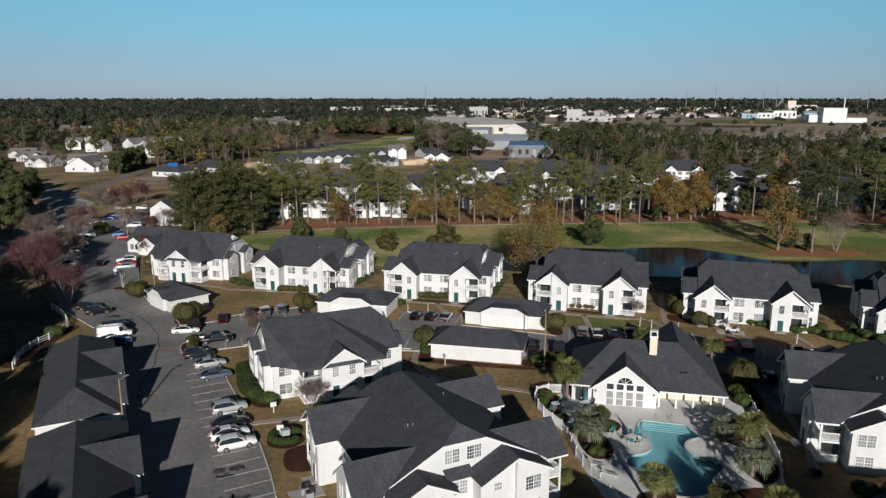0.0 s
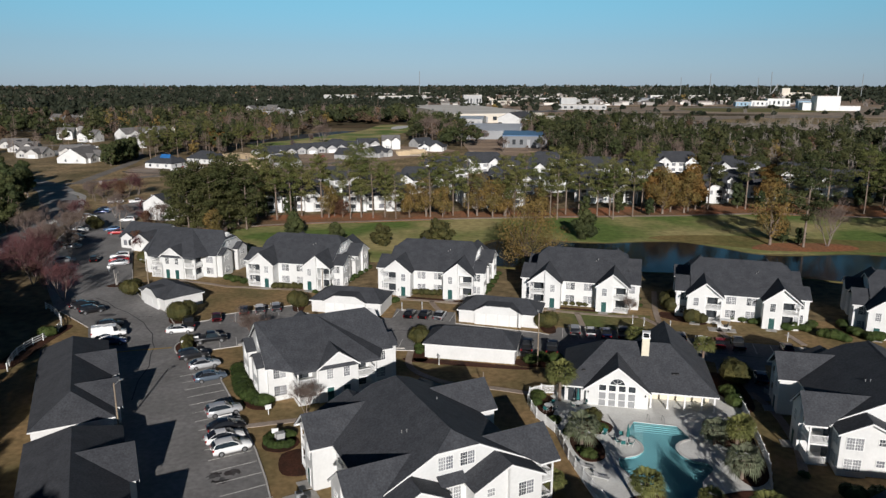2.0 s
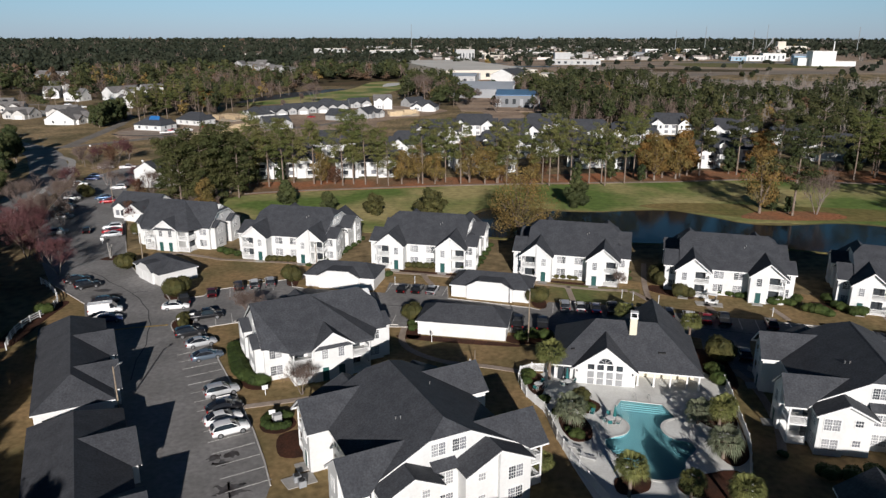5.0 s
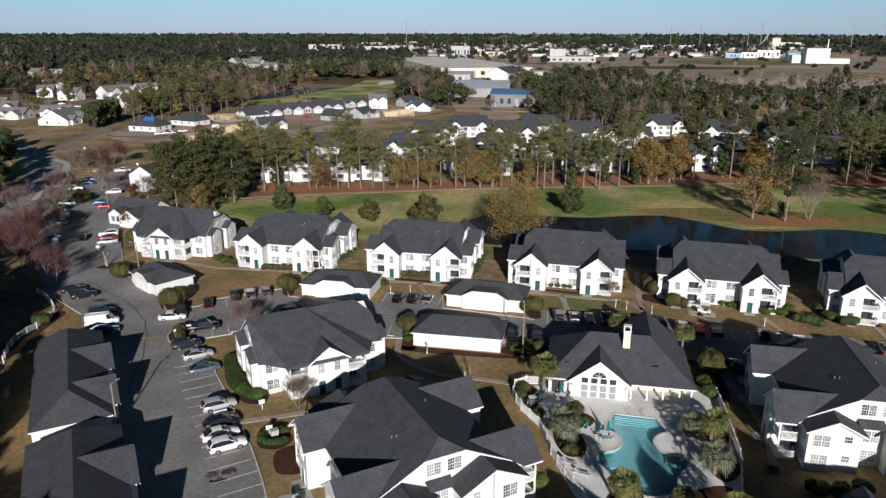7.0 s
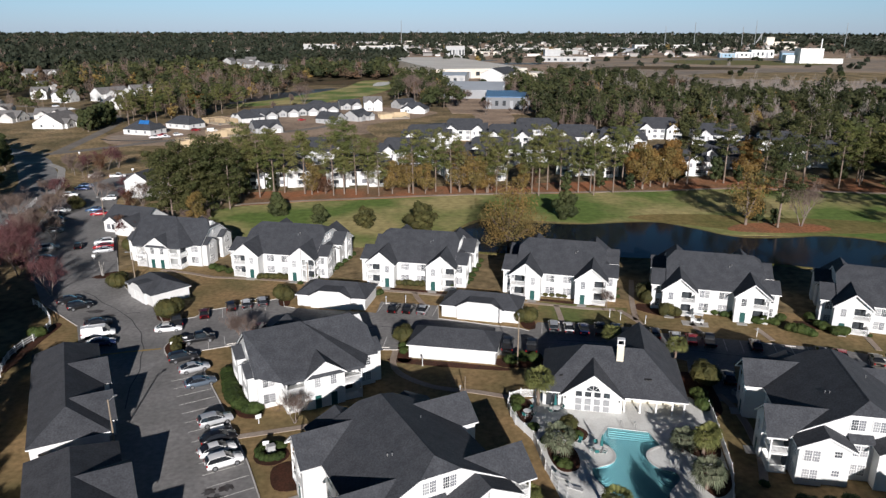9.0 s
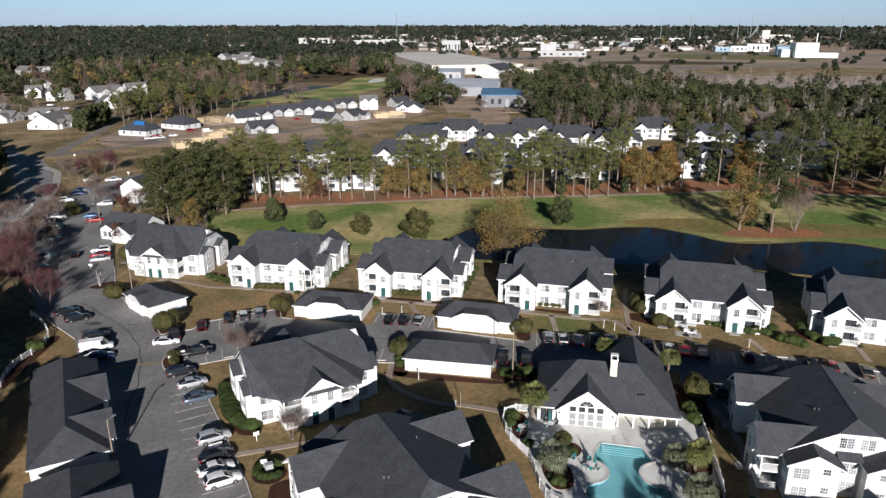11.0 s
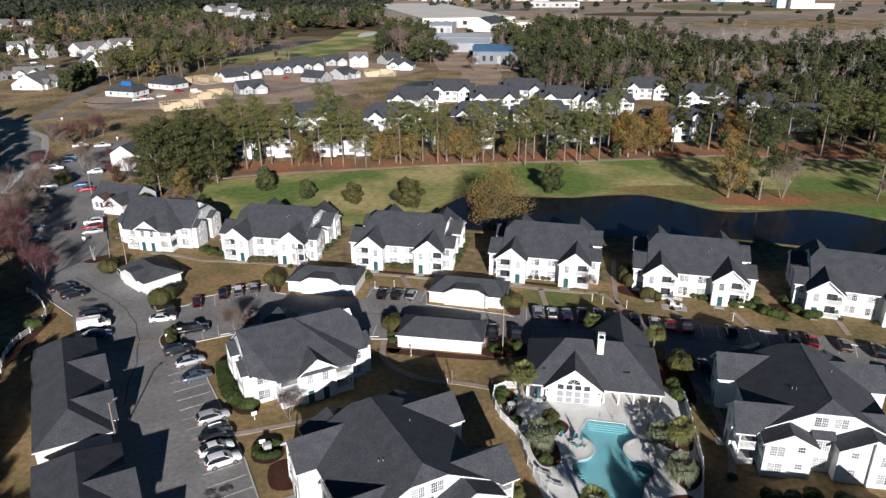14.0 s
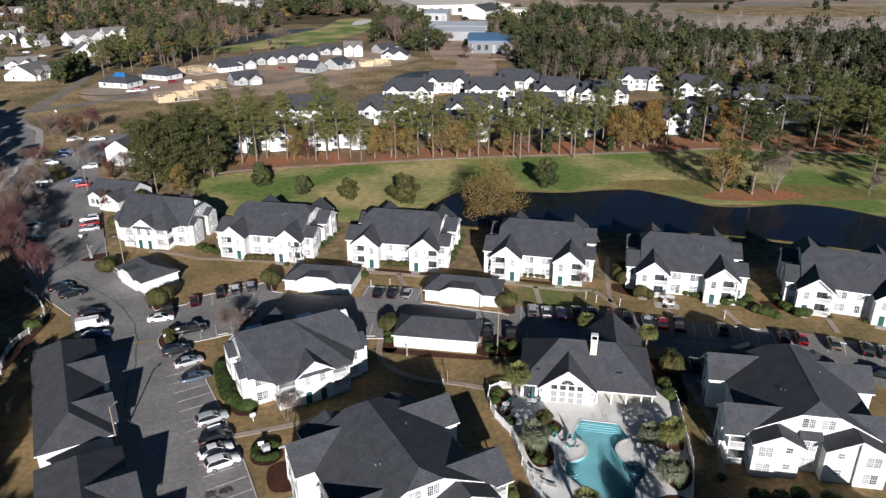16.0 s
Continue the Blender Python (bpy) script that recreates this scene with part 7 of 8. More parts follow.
WALKS = ([(-46, 147.4), (-37, 146.0), (-30, 144.6), (-27.2, 143.6), (-19.5, 141.4), (-9.4, 138.4), (-2, 136.8), (3.4, 135.2), (12, 133.2)], [(19, 131.6), (26, 129.0), (33, 127.0), (38, 126.4)], [(-24.4, 143.0), (-24.8, 138.6), (-26.2, 134.2)], [(-1.4, 136.6), (-0.6, 133), (0.4, 130.2)], [(26.8, 128.8), (26.6, 124), (26.4, 120)], [(38.6, 126), (40.6, 121), (41.2, 116)], [(40.6, 121), (42.6, 131), (46, 143)],
         [(-25.6, 82.9), (-20.6, 84.2), (-15.0, 85.8), (-9.6, 88.0), (-4.0, 92.4)], [(-4.4, 109.0), (-4.6, 104.0), (-2.8, 100.0), (2, 96.2), (8, 94.6), (13, 92.8)], [(50.4, 119.2), (50.6, 114.8)], [(61.6, 116.6), (62.0, 111.4)], [(79.6, 112.4), (78.4, 107.0)], [(-59.0, 152.4), (-53, 150.6), (-46, 147.4)], [(44.8, 92.8), (45.4, 86.6), (44.0, 78.0), (41.6, 71.4)])
for w in WALKS:
    flat("sidewalk", strip(smooth_ring(w, 4, False), 1.05), 0.1, PATHWAY, "pale concrete footpath across the lawn", "sidewalk", 0.15)
flat("patio", [(-16.6, 67.0), (-13.4, 68.6), (-12.4, 66.6), (-15.4, 65.2)], 0.1, CONCRETE, "small concrete pad beside the house", "patio", 0.15)
flat("patio", [(49.0, 120.8), (53.6, 119.4), (53.0, 117.4), (48.6, 118.6)], 0.1, CONCRETE, "concrete pad in front of the porch", "patio", 0.15)
flat("parking_island", smooth_ring([(-44.2, 111.6), (-43.4, 114.4), (-41.4, 114.0), (-40.2, 110.0), (-41.2, 107.6), (-42.8, 108.4)], 4), 0.17, MULCH, "planted island with a pale kerb", "island", 0.2)
kerb_line(smooth_ring([(-44.2, 111.6), (-43.4, 114.4), (-41.4, 114.0), (-40.2, 110.0), (-41.2, 107.6), (-42.8, 108.4)], 4) + [(-44.2, 111.6)], 0.18)
place(SHRUBS[2:], [(-42.2, 111.4, 0.7), (-41.6, 109.6, 0.6), (-42.4, 113.0, 0.6)], rng)


# ---- poles, lamps, small fixtures ----
def lantern_post(m, h=1.7):
    p = thing("lantern_post", "short pale lantern post on the lawn", "lamp post", m, "lantern posts")
    part("post", Form().disc_stack([(0.09, 0), (0.06, 0.3), (0.05, h - 0.5)], 8), TRIM, p)
    part("lantern", Form().disc_stack([(0.05, h - 0.5), (0.12, h - 0.42), (0.14, h - 0.15), (0.17, h - 0.13), (0.03, h + 0.05)], 6), PALESIDING, p)
    return p


def street_light(m, h, mat, arm=True):
    p = thing("street_light", "tall weathered light pole with a small lamp head", "street lamp", m, "light poles")
    part("pole", Form().tube((0, 0, -0.1), (0, 0, h), 0.13, 0.09, 8), mat, p)
    if arm:
        part("arm", Form().tube((0, 0, h - 0.3), (0.9, 0, h + 0.05), 0.035, n=6), STEEL, p)
        part("lamp_head", Form().box(0.8, 1.3, -0.14, 0.14, h - 0.02, h + 0.12), STEEL, p)
    return p


l0 = lantern_post(pose(-3.1, 131.0, 0))
for x, y in ((-7.0, 130.6), (5.8, 93.6), (37.6, 121.2), (35.9, 122.6), (-22.4, 136.2), (0.2, 103.4), (41.8, 119.4), (60.0, 113.2), (-8.2, 139.8)):
    copy_thing(l0, pose(x, y, 0))
s0 = street_light(pose(-40.4, 81.6, 0, 0, 0, 60), 6.8, WOODPOLE)
copy_thing(s0, pose(-23.4, 137.4, 0, 0, 0, -90))
street_light(pose(15.7, 103.2, 0, 0, 0, 90), 8.6, WOODPOLE)
copy_thing(s0, pose(-90.6, 197.0, 0, 0, 0, 200))
copy_thing(s0, pose(-62.0, 145.0, 0, 0, 0, 200))
post = thing("wooden_post", "plain wooden post on the lawn", "post", pose(6.6, 94.6, 0))
part("post", Form().tube((0, 0, -0.1), (0, 0, 2.6), 0.07), WOODPOLE, post)
for x, y, a in ((-22.6, 86.4, 30), (-20.2, 79.8, 10), (-42.4, 110.6, 30), (-41.0, 112.6, 20), (-77.4, 160.0, 0), (-110, 268, 0), (-147.6, 306.4, 0)):
    s = thing("sign", "small white sign board on a post", "sign", pose(x, y, 0.1, 0, 0, a), "small signs")
    part("post", Form().box(-0.05, 0.05, -0.05, 0.05, -0.1, 1.3), TRIM, s)
    part("board", Form().box(-0.4, 0.4, -0.04, 0.04, 0.75, 1.3).box(-0.44, 0.44, -0.06, 0.06, 1.3, 1.36), TRIM, s)
ac = thing("air_conditioner", "grey air-conditioning unit beside the wall", "air conditioner", pose(-25.8, 94.6, 0, 0, 0, 25), "air conditioners")
part("casing", Form().box(-0.4, 0.4, -0.4, 0.4, 0, 0.75), GREYWALL, ac)
part("fan_grille", Form().disc_stack([(0.34, 0.75), (0.34, 0.79), (0.08, 0.80)], 14), BLACKTRIM, ac)
for x, y in ((-25.2, 93.2), (-14.7, 66.8), (-14.0, 65.9), (47.2, 92.6)):
    copy_thing(ac, pose(x, y, 0.05, 0, 0, 25))

# pruned crape myrtle: a few thick pale stems in a mulch bed
myrtle = thing("pruned_tree", "hard-pruned tree of four pale leaning stems", "tree", pose(-70.6, 148.9, 0))
for a, lean, h in ((20, 0.5, 3.2), (110, 0.9, 2.6), (200, 0.35, 3.5), (300, 1.0, 2.9)):
    part("stem", Form().tube((0.15 * math.cos(radians(a)), 0.15 * math.sin(radians(a)), -0.1), (lean * math.cos(radians(a)), lean * math.sin(radians(a)), h), 0.10, 0.06, 7), CONCRETE, myrtle)
flat("mulch_bed", smooth_ring([(-72.6, 148.0), (-69.4, 151.6), (-67.4, 151.0), (-69.6, 147.2)], 4), 0.075, MULCH, "dark red-brown bark mulch bed", "mulch bed")
box = thing("utility_box", "pale green utility box inside a hedge ring", "utility box", pose(-19.5, 79.4, 0.07, 0, 0, 25))
part("casing", Form().box(-0.5, 0.5, -0.45, 0.45, 0, 0.95), PALESIDING, box)
part("lid", Form().prism([(-0.54, -0.5, 0.95), (-0.54, 0.5, 0.95), (-0.54, 0.4, 1.05), (-0.54, -0.5, 1.1)], (1.08, 0, 0)), PALESIDING, box)


HOUSE_TURN = pose(87.5, 121.2, 0, 0, 0, -23.5)
flag = thing("banner", "maroon banner with a pale motif hung above a balcony rail", "banner", HOUSE_TURN @ pose(-8.0, -10.55, 4.0))
part("cloth", Form().box(-1.15, 1.15, -0.02, 0.02, 0, 1.2), MAROONCLOTH, flag)
part("motif", Form().prism([(-0.55, -0.035, 1.1), (-0.3, -0.035, 1.1), (0.05, -0.035, 0.45), (0.4, -0.035, 1.1), (0.65, -0.035, 1.1), (0.1, -0.035, 0.08), (-0.02, -0.035, 0.08)], (0, 0.012, 0)), PALESIDING, flag, "pale angular shape")

# ---- apartment rows behind the pines ----
back = gabled_apartment("white apartment house half hidden behind the tall pines", OUT, pose(-51, 249.5, 0, 0, 0, 8), False, None, "apartment houses behind the pines", far_window)
for x, y, a in ((-22, 251, 3), (19, 258, 10), (-40, 291, 6), (-6, 289, -2), (30, 290, -8), (56, 292, -10), (64, 266, -12), (99, 268, -16), (123, 277, -20), (161, 279, -20), (3, 330, -4), (22, 353, -5), (57, 354, -7), (41, 331, -6), (73, 329, -8), (91, 319, -12), (120, 356, -10), (141, 332, -14), (158, 305, -16)):
    copy_thing(back, pose(x, y, 0, 0, 0, a))
south = copy_thing(first, pose(46.3, 44.4, 0, 0, 0, -13))
tagged(south, "white apartment house south of the pool court")
# this copy stays out of view, added to shade the ground by the pool fence
tagged(copy_thing(first, pose(16, 35, 0, 0, 0, -95)), "white apartment house south of the pool court")


# ---- houses ----
def house(label, w, d, wall, roof_mat, m, hip=False, storeys=1, garage_side=1):
    h = thing("house", label, "house", m, "far houses")
    e = 2.7 * storeys + 0.1
    rise = d / 2 * 0.62
    part("wall", Form().box(-w / 2, w / 2, -d / 2, d / 2, -0.2, e) if hip else Form().prism([(-w / 2, y, z) for y, z in ((-d / 2, -0.2), (d / 2, -0.2), (d / 2, e), (0, e + rise), (-d / 2, e))], (w, 0, 0)), wall, h)
    f = Form()
    o = 0.4
    k = d * 0.42 if hip else -o
    for s in (-1, 1):
        roof_plane(f, [(-w / 2 + k, 0, e + rise + 0.15), (w / 2 - k, 0, e + rise + 0.15), (w / 2 + o, s * (d / 2 + o), e - 0.1), (-w / 2 - o, s * (d / 2 + o), e - 0.1)])
        if hip:
            roof_plane(f, [(s * (w / 2 - k), 0, e + rise + 0.15), (s * (w / 2 + o), d / 2 + o, e - 0.1), (s * (w / 2 + o), -d / 2 - o, e - 0.1)])
    part("roof", f, roof_mat, h, "shingle roof")
    gx, gw = garage_side * w * 0.24, w * 0.24
    for x, ww, out in ((gx, gw, 3.2), (-gx * 0.9, gw * 0.72, 1.4)):
        top = e + ww * 0.62
        part("front_wing", Form().prism([(x + a, -d / 2 + 0.2, z) for a, z in ((-ww, -0.2), (ww, -0.2), (ww, e), (0, top), (-ww, e))], (0, -out - 0.2, 0)), wall, h)
        f = Form()
        yin = -d / 2 * max(0.0, 1 - (top + 0.2 - e) / rise)
        for s in (-1, 1):
            roof_plane(f, [(x, -d / 2 - out - 0.35, top + 0.15), (x, yin, top + 0.15), (x + s * (ww + 0.3), -d / 2, e - 0.05), (x + s * (ww + 0.3), -d / 2 - out - 0.35, e - 0.05)], 0.16)
        part("wing_roof", f, roof_mat, h)
    part("garage_door", Form().box(gx - 2.2, gx + 2.2, -d / 2 - 3.26, -d / 2 - 3.2, 0, 2.2), TRIM, h)
    part("door", Form().box(-0.5, 0.5, -d / 2 - 0.05, -d / 2 + 0.02, 0, 2.1), DARK_GLASS, h)
    for x in (-gx * 0.9 - 0.8, -gx * 0.9 + 0.8):
        part("window", Form().box(x - 0.55, x + 0.55, -d / 2 - 1.46, -d / 2 - 1.38, 0.8, 2.2), GLASS, h)
    for x in (-w * 0.3, w * 0.02, w * 0.3):
        part("window", Form().box(x - 0.7, x + 0.7, d / 2 - 0.03, d / 2 + 0.05, 0.9, 2.2), GLASS, h)
    for y in (-d * 0.2, d * 0.2):
        for s in (-1, 1):
            part("window", Form().box(s * w / 2 - 0.05, s * w / 2 + 0.05, y - 0.5, y + 0.5, 0.9, 2.2), GLASS, h)
    return h


HA = house("single-storey pale house with grey shingle gable roofs", 17, 11, PALEHOUSE, SHINGLE_GREY, pose(-189.3, 422, 0, 0, 0, 20))
HB = house("single-storey white house with a dark shingle hipped roof", 17, 12, SIDING, SHINGLE, pose(-130.2, 395.4, 0, 0, 0, 152), True)
HC = house("new pale grey house with dark shingle gables", 14, 11, PALESIDING, SHINGLE, pose(-82.8, 378.6, 0, 0, 0, 30))
HD = house("two-storey white house with steep grey gables", 15, 11, SIDING, SHINGLE_GREY, pose(-265.2, 542.3, 0, 0, 0, -10), False, 2)
HE = house("broad white house, its plain gable end to the field", 21, 17, SIDING, SHINGLE_GREY, pose(-202.1, 401.3, 0, 0, 0, 84))
HF = house("tall white house with long grey roof and gable end", 25, 14, SIDING, SHINGLE_GREY, pose(-236.6, 554.1, 0, 0, 0, 58), False, 2)
for x, y, a in ((-224.8, 439.8, 10), (-242.6, 426, -8), (-270.2, 463.4, 12), (-291.9, 491, 5), (-218.9, 587.7, 60), (-325.4, 463.4, 0), (-305.7, 433.8, 20), (-351, 512.7, 60), (-433.8, 855.8, 20), (-419.1, 867.7, 70)):
    copy_thing(HA, pose(x, y, 0, 0, 0, a))
copy_thing(HE, pose(-210, 493, 0, 0, 0, 118) @ Matrix.Diagonal((0.9, 0.9, 1, 1)))
copy_thing(HF, pose(-224.8, 583.7, 0, 0, 0, 40) @ Matrix.Diagonal((0.7, 0.9, 0.95, 1)))
for x, y, a in ((-144, 372.7, 160), (-102.5, 424, -45), (-3.9, 468.3, -10), (-69, 481.2, 150)):
    copy_thing(HB, pose(x, y, 0, 0, 0, a))
for x, y, a in ((-95.6, 433.8, 25), (-84.8, 449.6, 20), (-73, 457.5, 14), (-52.3, 415.1, 150), (-38.5, 427.9, 62), (-49.3, 491, 20), (-11.8, 496, 40), (-61.1, 467.4, 10)):
    copy_thing(HC, pose(x, y, 0, 0, 0, a))
for x, y, a in ((-32.5, 483.1, 8), (-325.4, 631, 65), (-185.4, 928.8, 0), (-295.8, 567, 15)):
    copy_thing(HD, pose(x, y, 0, 0, 0, a) @ Matrix.Diagonal((0.8, 1, 1, 1)))
tarp = thing("roof_tarp", "bright blue tarpaulin over the unfinished roof", "tarpaulin", pose(-144, 372.7, 0, 0, 0, -20))
part("sheet", Form().prism([(-1.4, -2.7, 5.2), (5.2, -2.7, 5.2), (3.7, -0.3, 6.8), (-2.0, -0.3, 6.8)], (0, 0, 0.1)), TARP, tarp)
house("white gabled house at the end of the drive", 10, 9, SIDING, SHINGLE, pose(-90, 229, 0, 0, 0, 75), False, 2)
house("low white office with dark cross-gabled roof", 13, 10, SIDING, SHINGLE, pose(-78.5, 189.5, 0, 0, 0, -20))


def framed_house(label, w, d, m):
    h = thing("unfinished_house", label, "unfinished house", m, "house frames")
    part("slab", Form().box(-w / 2, w / 2, -d / 2, d / 2, 0, 0.25), CONCRETE, h)
    for a, b in (((-w / 2, -d / 2), (w / 2, -d / 2)), ((w / 2, -d / 2), (w / 2, d / 2)), ((w / 2, d / 2), (-w / 2, d / 2)), ((-w / 2, d / 2), (-w / 2, -d / 2)), ((0, -d / 2), (0, d / 2)), ((-w / 2, 0), (w / 2, 0))):
        f = Form()
        p, q = Vector((*a, 0)), Vector((*b, 0))
        n = int((q - p).length / 1.3)
        for i in range(n + 1):
            c = p.lerp(q, i / n)
            f.box(c.x - 0.05, c.x + 0.05, c.y - 0.05, c.y + 0.05, 0.25, 2.7)
        lo, hi = Vector((min(p.x, q.x) - 0.07, min(p.y, q.y) - 0.07)), Vector((max(p.x, q.x) + 0.07, max(p.y, q.y) + 0.07))
        f.box(lo.x, hi.x, lo.y, hi.y, 2.7, 2.82).box(lo.x, hi.x, lo.y, hi.y, 0.25, 0.35)
        part("stud_wall", f, LUMBER, h)
    for x0, x1, y, z1 in ((-w / 2, -w * 0.1, -d / 2, 2.8), (w * 0.05, w / 2, d / 2, 2.8), (-w * 0.3, w * 0.3, 0, 2.6)):
        part("sheathing", Form().box(x0, x1, y - 0.12, y - 0.08, 0.25, z1), LUMBER, h, "raw board sheathing")
    for x in (-w * 0.3, 0.0, w * 0.3):
        part("roof_truss", Form().prism([(x, -d / 2, 2.82), (x, d / 2, 2.82), (x, d / 2, 2.95), (x, -d / 2, 2.95)], (0.12, 0, 0)), LUMBER, h)
    return h


FR = framed_house("raw timber frame of an unfinished house", 18, 12, pose(-105.5, 335.2, 0, 0, 0, 28))
for x, y, a in ((-99.6, 364.8, 34), (-116.3, 414.1, -42), (-16.8, 437.8, 10)):
    copy_thing(FR, pose(x, y, 0, 0, 0, a))
for col, kind, x, y, a in (("red", "pickup", -131.1, 360.9, 20), ("silver", "pickup", -128.2, 355.9, 20), ("white", "suv", -124.2, 363.8, 30), ("white", "pickup", -132.1, 354, 25), ("red", "suv", -120.3, 380.6, 40), ("red", "sedan", -71, 424, 20), ("white", "van", -110.4, 376.7, 20), ("charcoal", "suv", -218.9, 426, 0), ("silver", "sedan", -254.4, 504.8, 20), ("white", "suv", -234.7, 485.1, 40)):
    car(kind, col, pose(x, y, 0.06, 0, 0, a))


# ---- industry and town ----
def block(name, label, category, w, d, h, wall, roof_mat, m, pitch=0.0, bays=0, group="town buildings"):
    b = thing(name, label, category, m, group)
    part("wall", Form().box(-w / 2, w / 2, -d / 2, d / 2, -0.3, h), wall, b)
    f = Form()
    if pitch:
        for s in (-1, 1):
            roof_plane(f, [(-w / 2 - 0.5, 0, h + pitch), (w / 2 + 0.5, 0, h + pitch), (w / 2 + 0.5, s * (d / 2 + 0.5), h - 0.05), (-w / 2 - 0.5, s * (d / 2 + 0.5), h - 0.05)], 0.25)
        for s in (-1, 1):
            part("gable", Form().prism([(s * w / 2, -d / 2, h - 0.1), (s * w / 2, d / 2, h - 0.1), (s * w / 2, 0, h + pitch - 0.1)], (-s * 0.4, 0, 0)), wall, b)
    else:
        f.box(-w / 2 - 0.2, w / 2 + 0.2, -d / 2 - 0.2, d / 2 + 0.2, h, h + 0.5)
    part("roof", f, roof_mat, b)
    for i in range(bays):
        x = -w / 2 + (i + 0.5) * w / bays
        part("window" if i % 3 else "dock_door", Form().box(x - w / bays * 0.22, x + w / bays * 0.22, -d / 2 - 0.12, -d / 2 + 0.05, 0.3 if i % 3 == 0 else h * 0.3, h * 0.72), DARK_GLASS if i % 3 else GREYWALL, b)
    return b


block("warehouse", "grey metal warehouse with a pale blue roof", "warehouse", 30, 52, 8, STEELWALL, BLUEROOF, pose(62, 510, 0, 0, 0, -6), 0.0, 6)
block("warehouse", "long grey metal warehouse with ribbed roof", "warehouse", 46, 26, 7, GREYWALL, METALROOF, pose(42, 572, 0, 0, 0, -6), 2.4, 6)
block("warehouse", "long grey metal warehouse with ribbed roof", "warehouse", 52, 28, 7, GREYWALL, METALROOF, pose(46, 618, 0, 0, 0, -6), 2.4, 6)
block("warehouse", "pale metal shed with a grey roof", "warehouse", 26, 50, 9, PALESIDING, METALROOF, pose(34, 730, 0, 0, 0, -8), 2.0, 4)
block("office", "white hall with a dark pitched roof", "hall", 42, 26, 8, SIDING, SHINGLE, pose(84, 760, 0, 0, 0, 60), 6.0, 8)
block("office", "tan brick office with a flat roof", "office", 30, 30, 8, BEIGEWALL, PALEROOF, pose(116, 770, 0, 0, 0, -10), 0.0, 6)
block("warehouse", "huge tan warehouse with a pale flat roof", "warehouse", 105, 330, 10, BEIGEWALL, PALEROOF, pose(34, 960, 0, 0, 0, 12), 0.0, 10)
block("factory", "white factory with a tall block", "factory", 84, 40, 8, PALESIDING, PALEROOF, pose(240, 1215, 0, 0, 0, -4), 0.0, 8)
block("factory", "tall white windowless factory block", "factory", 26, 30, 19, PALESIDING, PALEROOF, pose(224, 1240, 0, 0, 0, -4), 0.0, 0)
block("factory", "tall white windowless plant block", "factory", 35, 30, 23, SIDING, PALEROOF, pose(627, 1158, 0, 0, 0, -10))
block("factory", "low white annex of the plant", "factory", 30, 20, 7.5, SIDING, PALEROOF, pose(660, 1150, 0, 0, 0, -10))
block("factory", "white stepped wing of the plant", "factory", 22, 22, 12, SIDING, PALEROOF, pose(606, 1172, 0, 0, 0, -10))
block("office", "blue-grey office with a metal roof", "office", 27, 24, 13, BLUEWALL, METALROOF, pose(653, 1272, 0, 0, 0, -16), 3.0, 4)
block("office", "long white terrace of offices", "office", 41, 24, 14, SIDING, PALEROOF, pose(661, 1395, 0, 0, 0, -12), 0.0, 5)
block("office", "white and blue office terrace", "office", 32, 24, 10, SIDING, PALEROOF, pose(625, 1395, 0, 0, 0, -12), 0.0, 4)
block("office", "low blue office with a flat roof", "office", 28, 24, 8, BLUEWALL, PALEROOF, pose(594, 1398, 0, 0, 0, -12), 0.0, 4)
block("commercial_building", "pale tower block at the edge of the town", "commercial building", 34, 28, 22, PALESIDING, PALEROOF, pose(62, 1335, 0, 0, 0, 4), 0.0, 6)
block("retail_row", "long low beige retail row", "commercial building", 120, 40, 8, BEIGEWALL, PALEROOF, pose(150, 1715, 0, 0, 0, -4), 0.0, 12)
block("retail_row", "long white retail row", "commercial building", 120, 40, 9, SIDING, PALEROOF, pose(285, 1700, 0, 0, 0, -4), 0.0, 11)
block("retail_row", "long white retail row", "commercial building", 150, 40, 9, SIDING, PALEROOF, pose(690, 2090, 0, 0, 0, -4), 0.0, 9)
block("factory", "tan concrete plant among the far trees", "factory", 90, 40, 14, BEIGEWALL, PALEROOF, pose(1150, 2320, 0, 0, 0, -10), 0.0, 8)
block("factory", "tall tan concrete silo block", "factory", 24, 24, 28, BEIGEWALL, PALEROOF, pose(1118, 2315, 0, 0, 0, -10))
conveyor = thing("conveyor", "steep grey conveyor of the concrete plant", "conveyor", pose(1085, 2315, 0))
part("conveyor_belt", Form().tube((-12, 0, 6), (8, 0, 40), 2.2, 2.2, 6), STEEL, conveyor)
part("trestle", Form().tube((6, 0, 0), (6, 0, 37), 1.2, 1.2, 6), STEEL, conveyor)
block("workshop", "ochre-yellow workshop with a flat roof", "workshop", 13, 12, 7, OCHREWALL, PALEROOF, pose(87, 520, 0, 0, 0, -6), 0.0, 2)
stack = thing("chimney_stack", "tall slim white chimney stack", "chimney", pose(647, 1160, 0))
part("stack", Form().tube((0, 0, 0), (0, 0, 38), 1.1, 0.8, 12), TRIM, stack)
for x, y, h in ((740, 1960, 70), (880, 1980, 60), (925, 2000, 75), (1180, 2000, 70), (-52, 1990, 75), (640, 1900, 60)):
    tw = thing("mast", "slender steel mast above the trees", "mast", pose(x, y, 0), "masts")
    part("mast", Form().tube((0, 0, 0), (0, 0, h), 1.1, 0.6, 6), STEEL, tw)
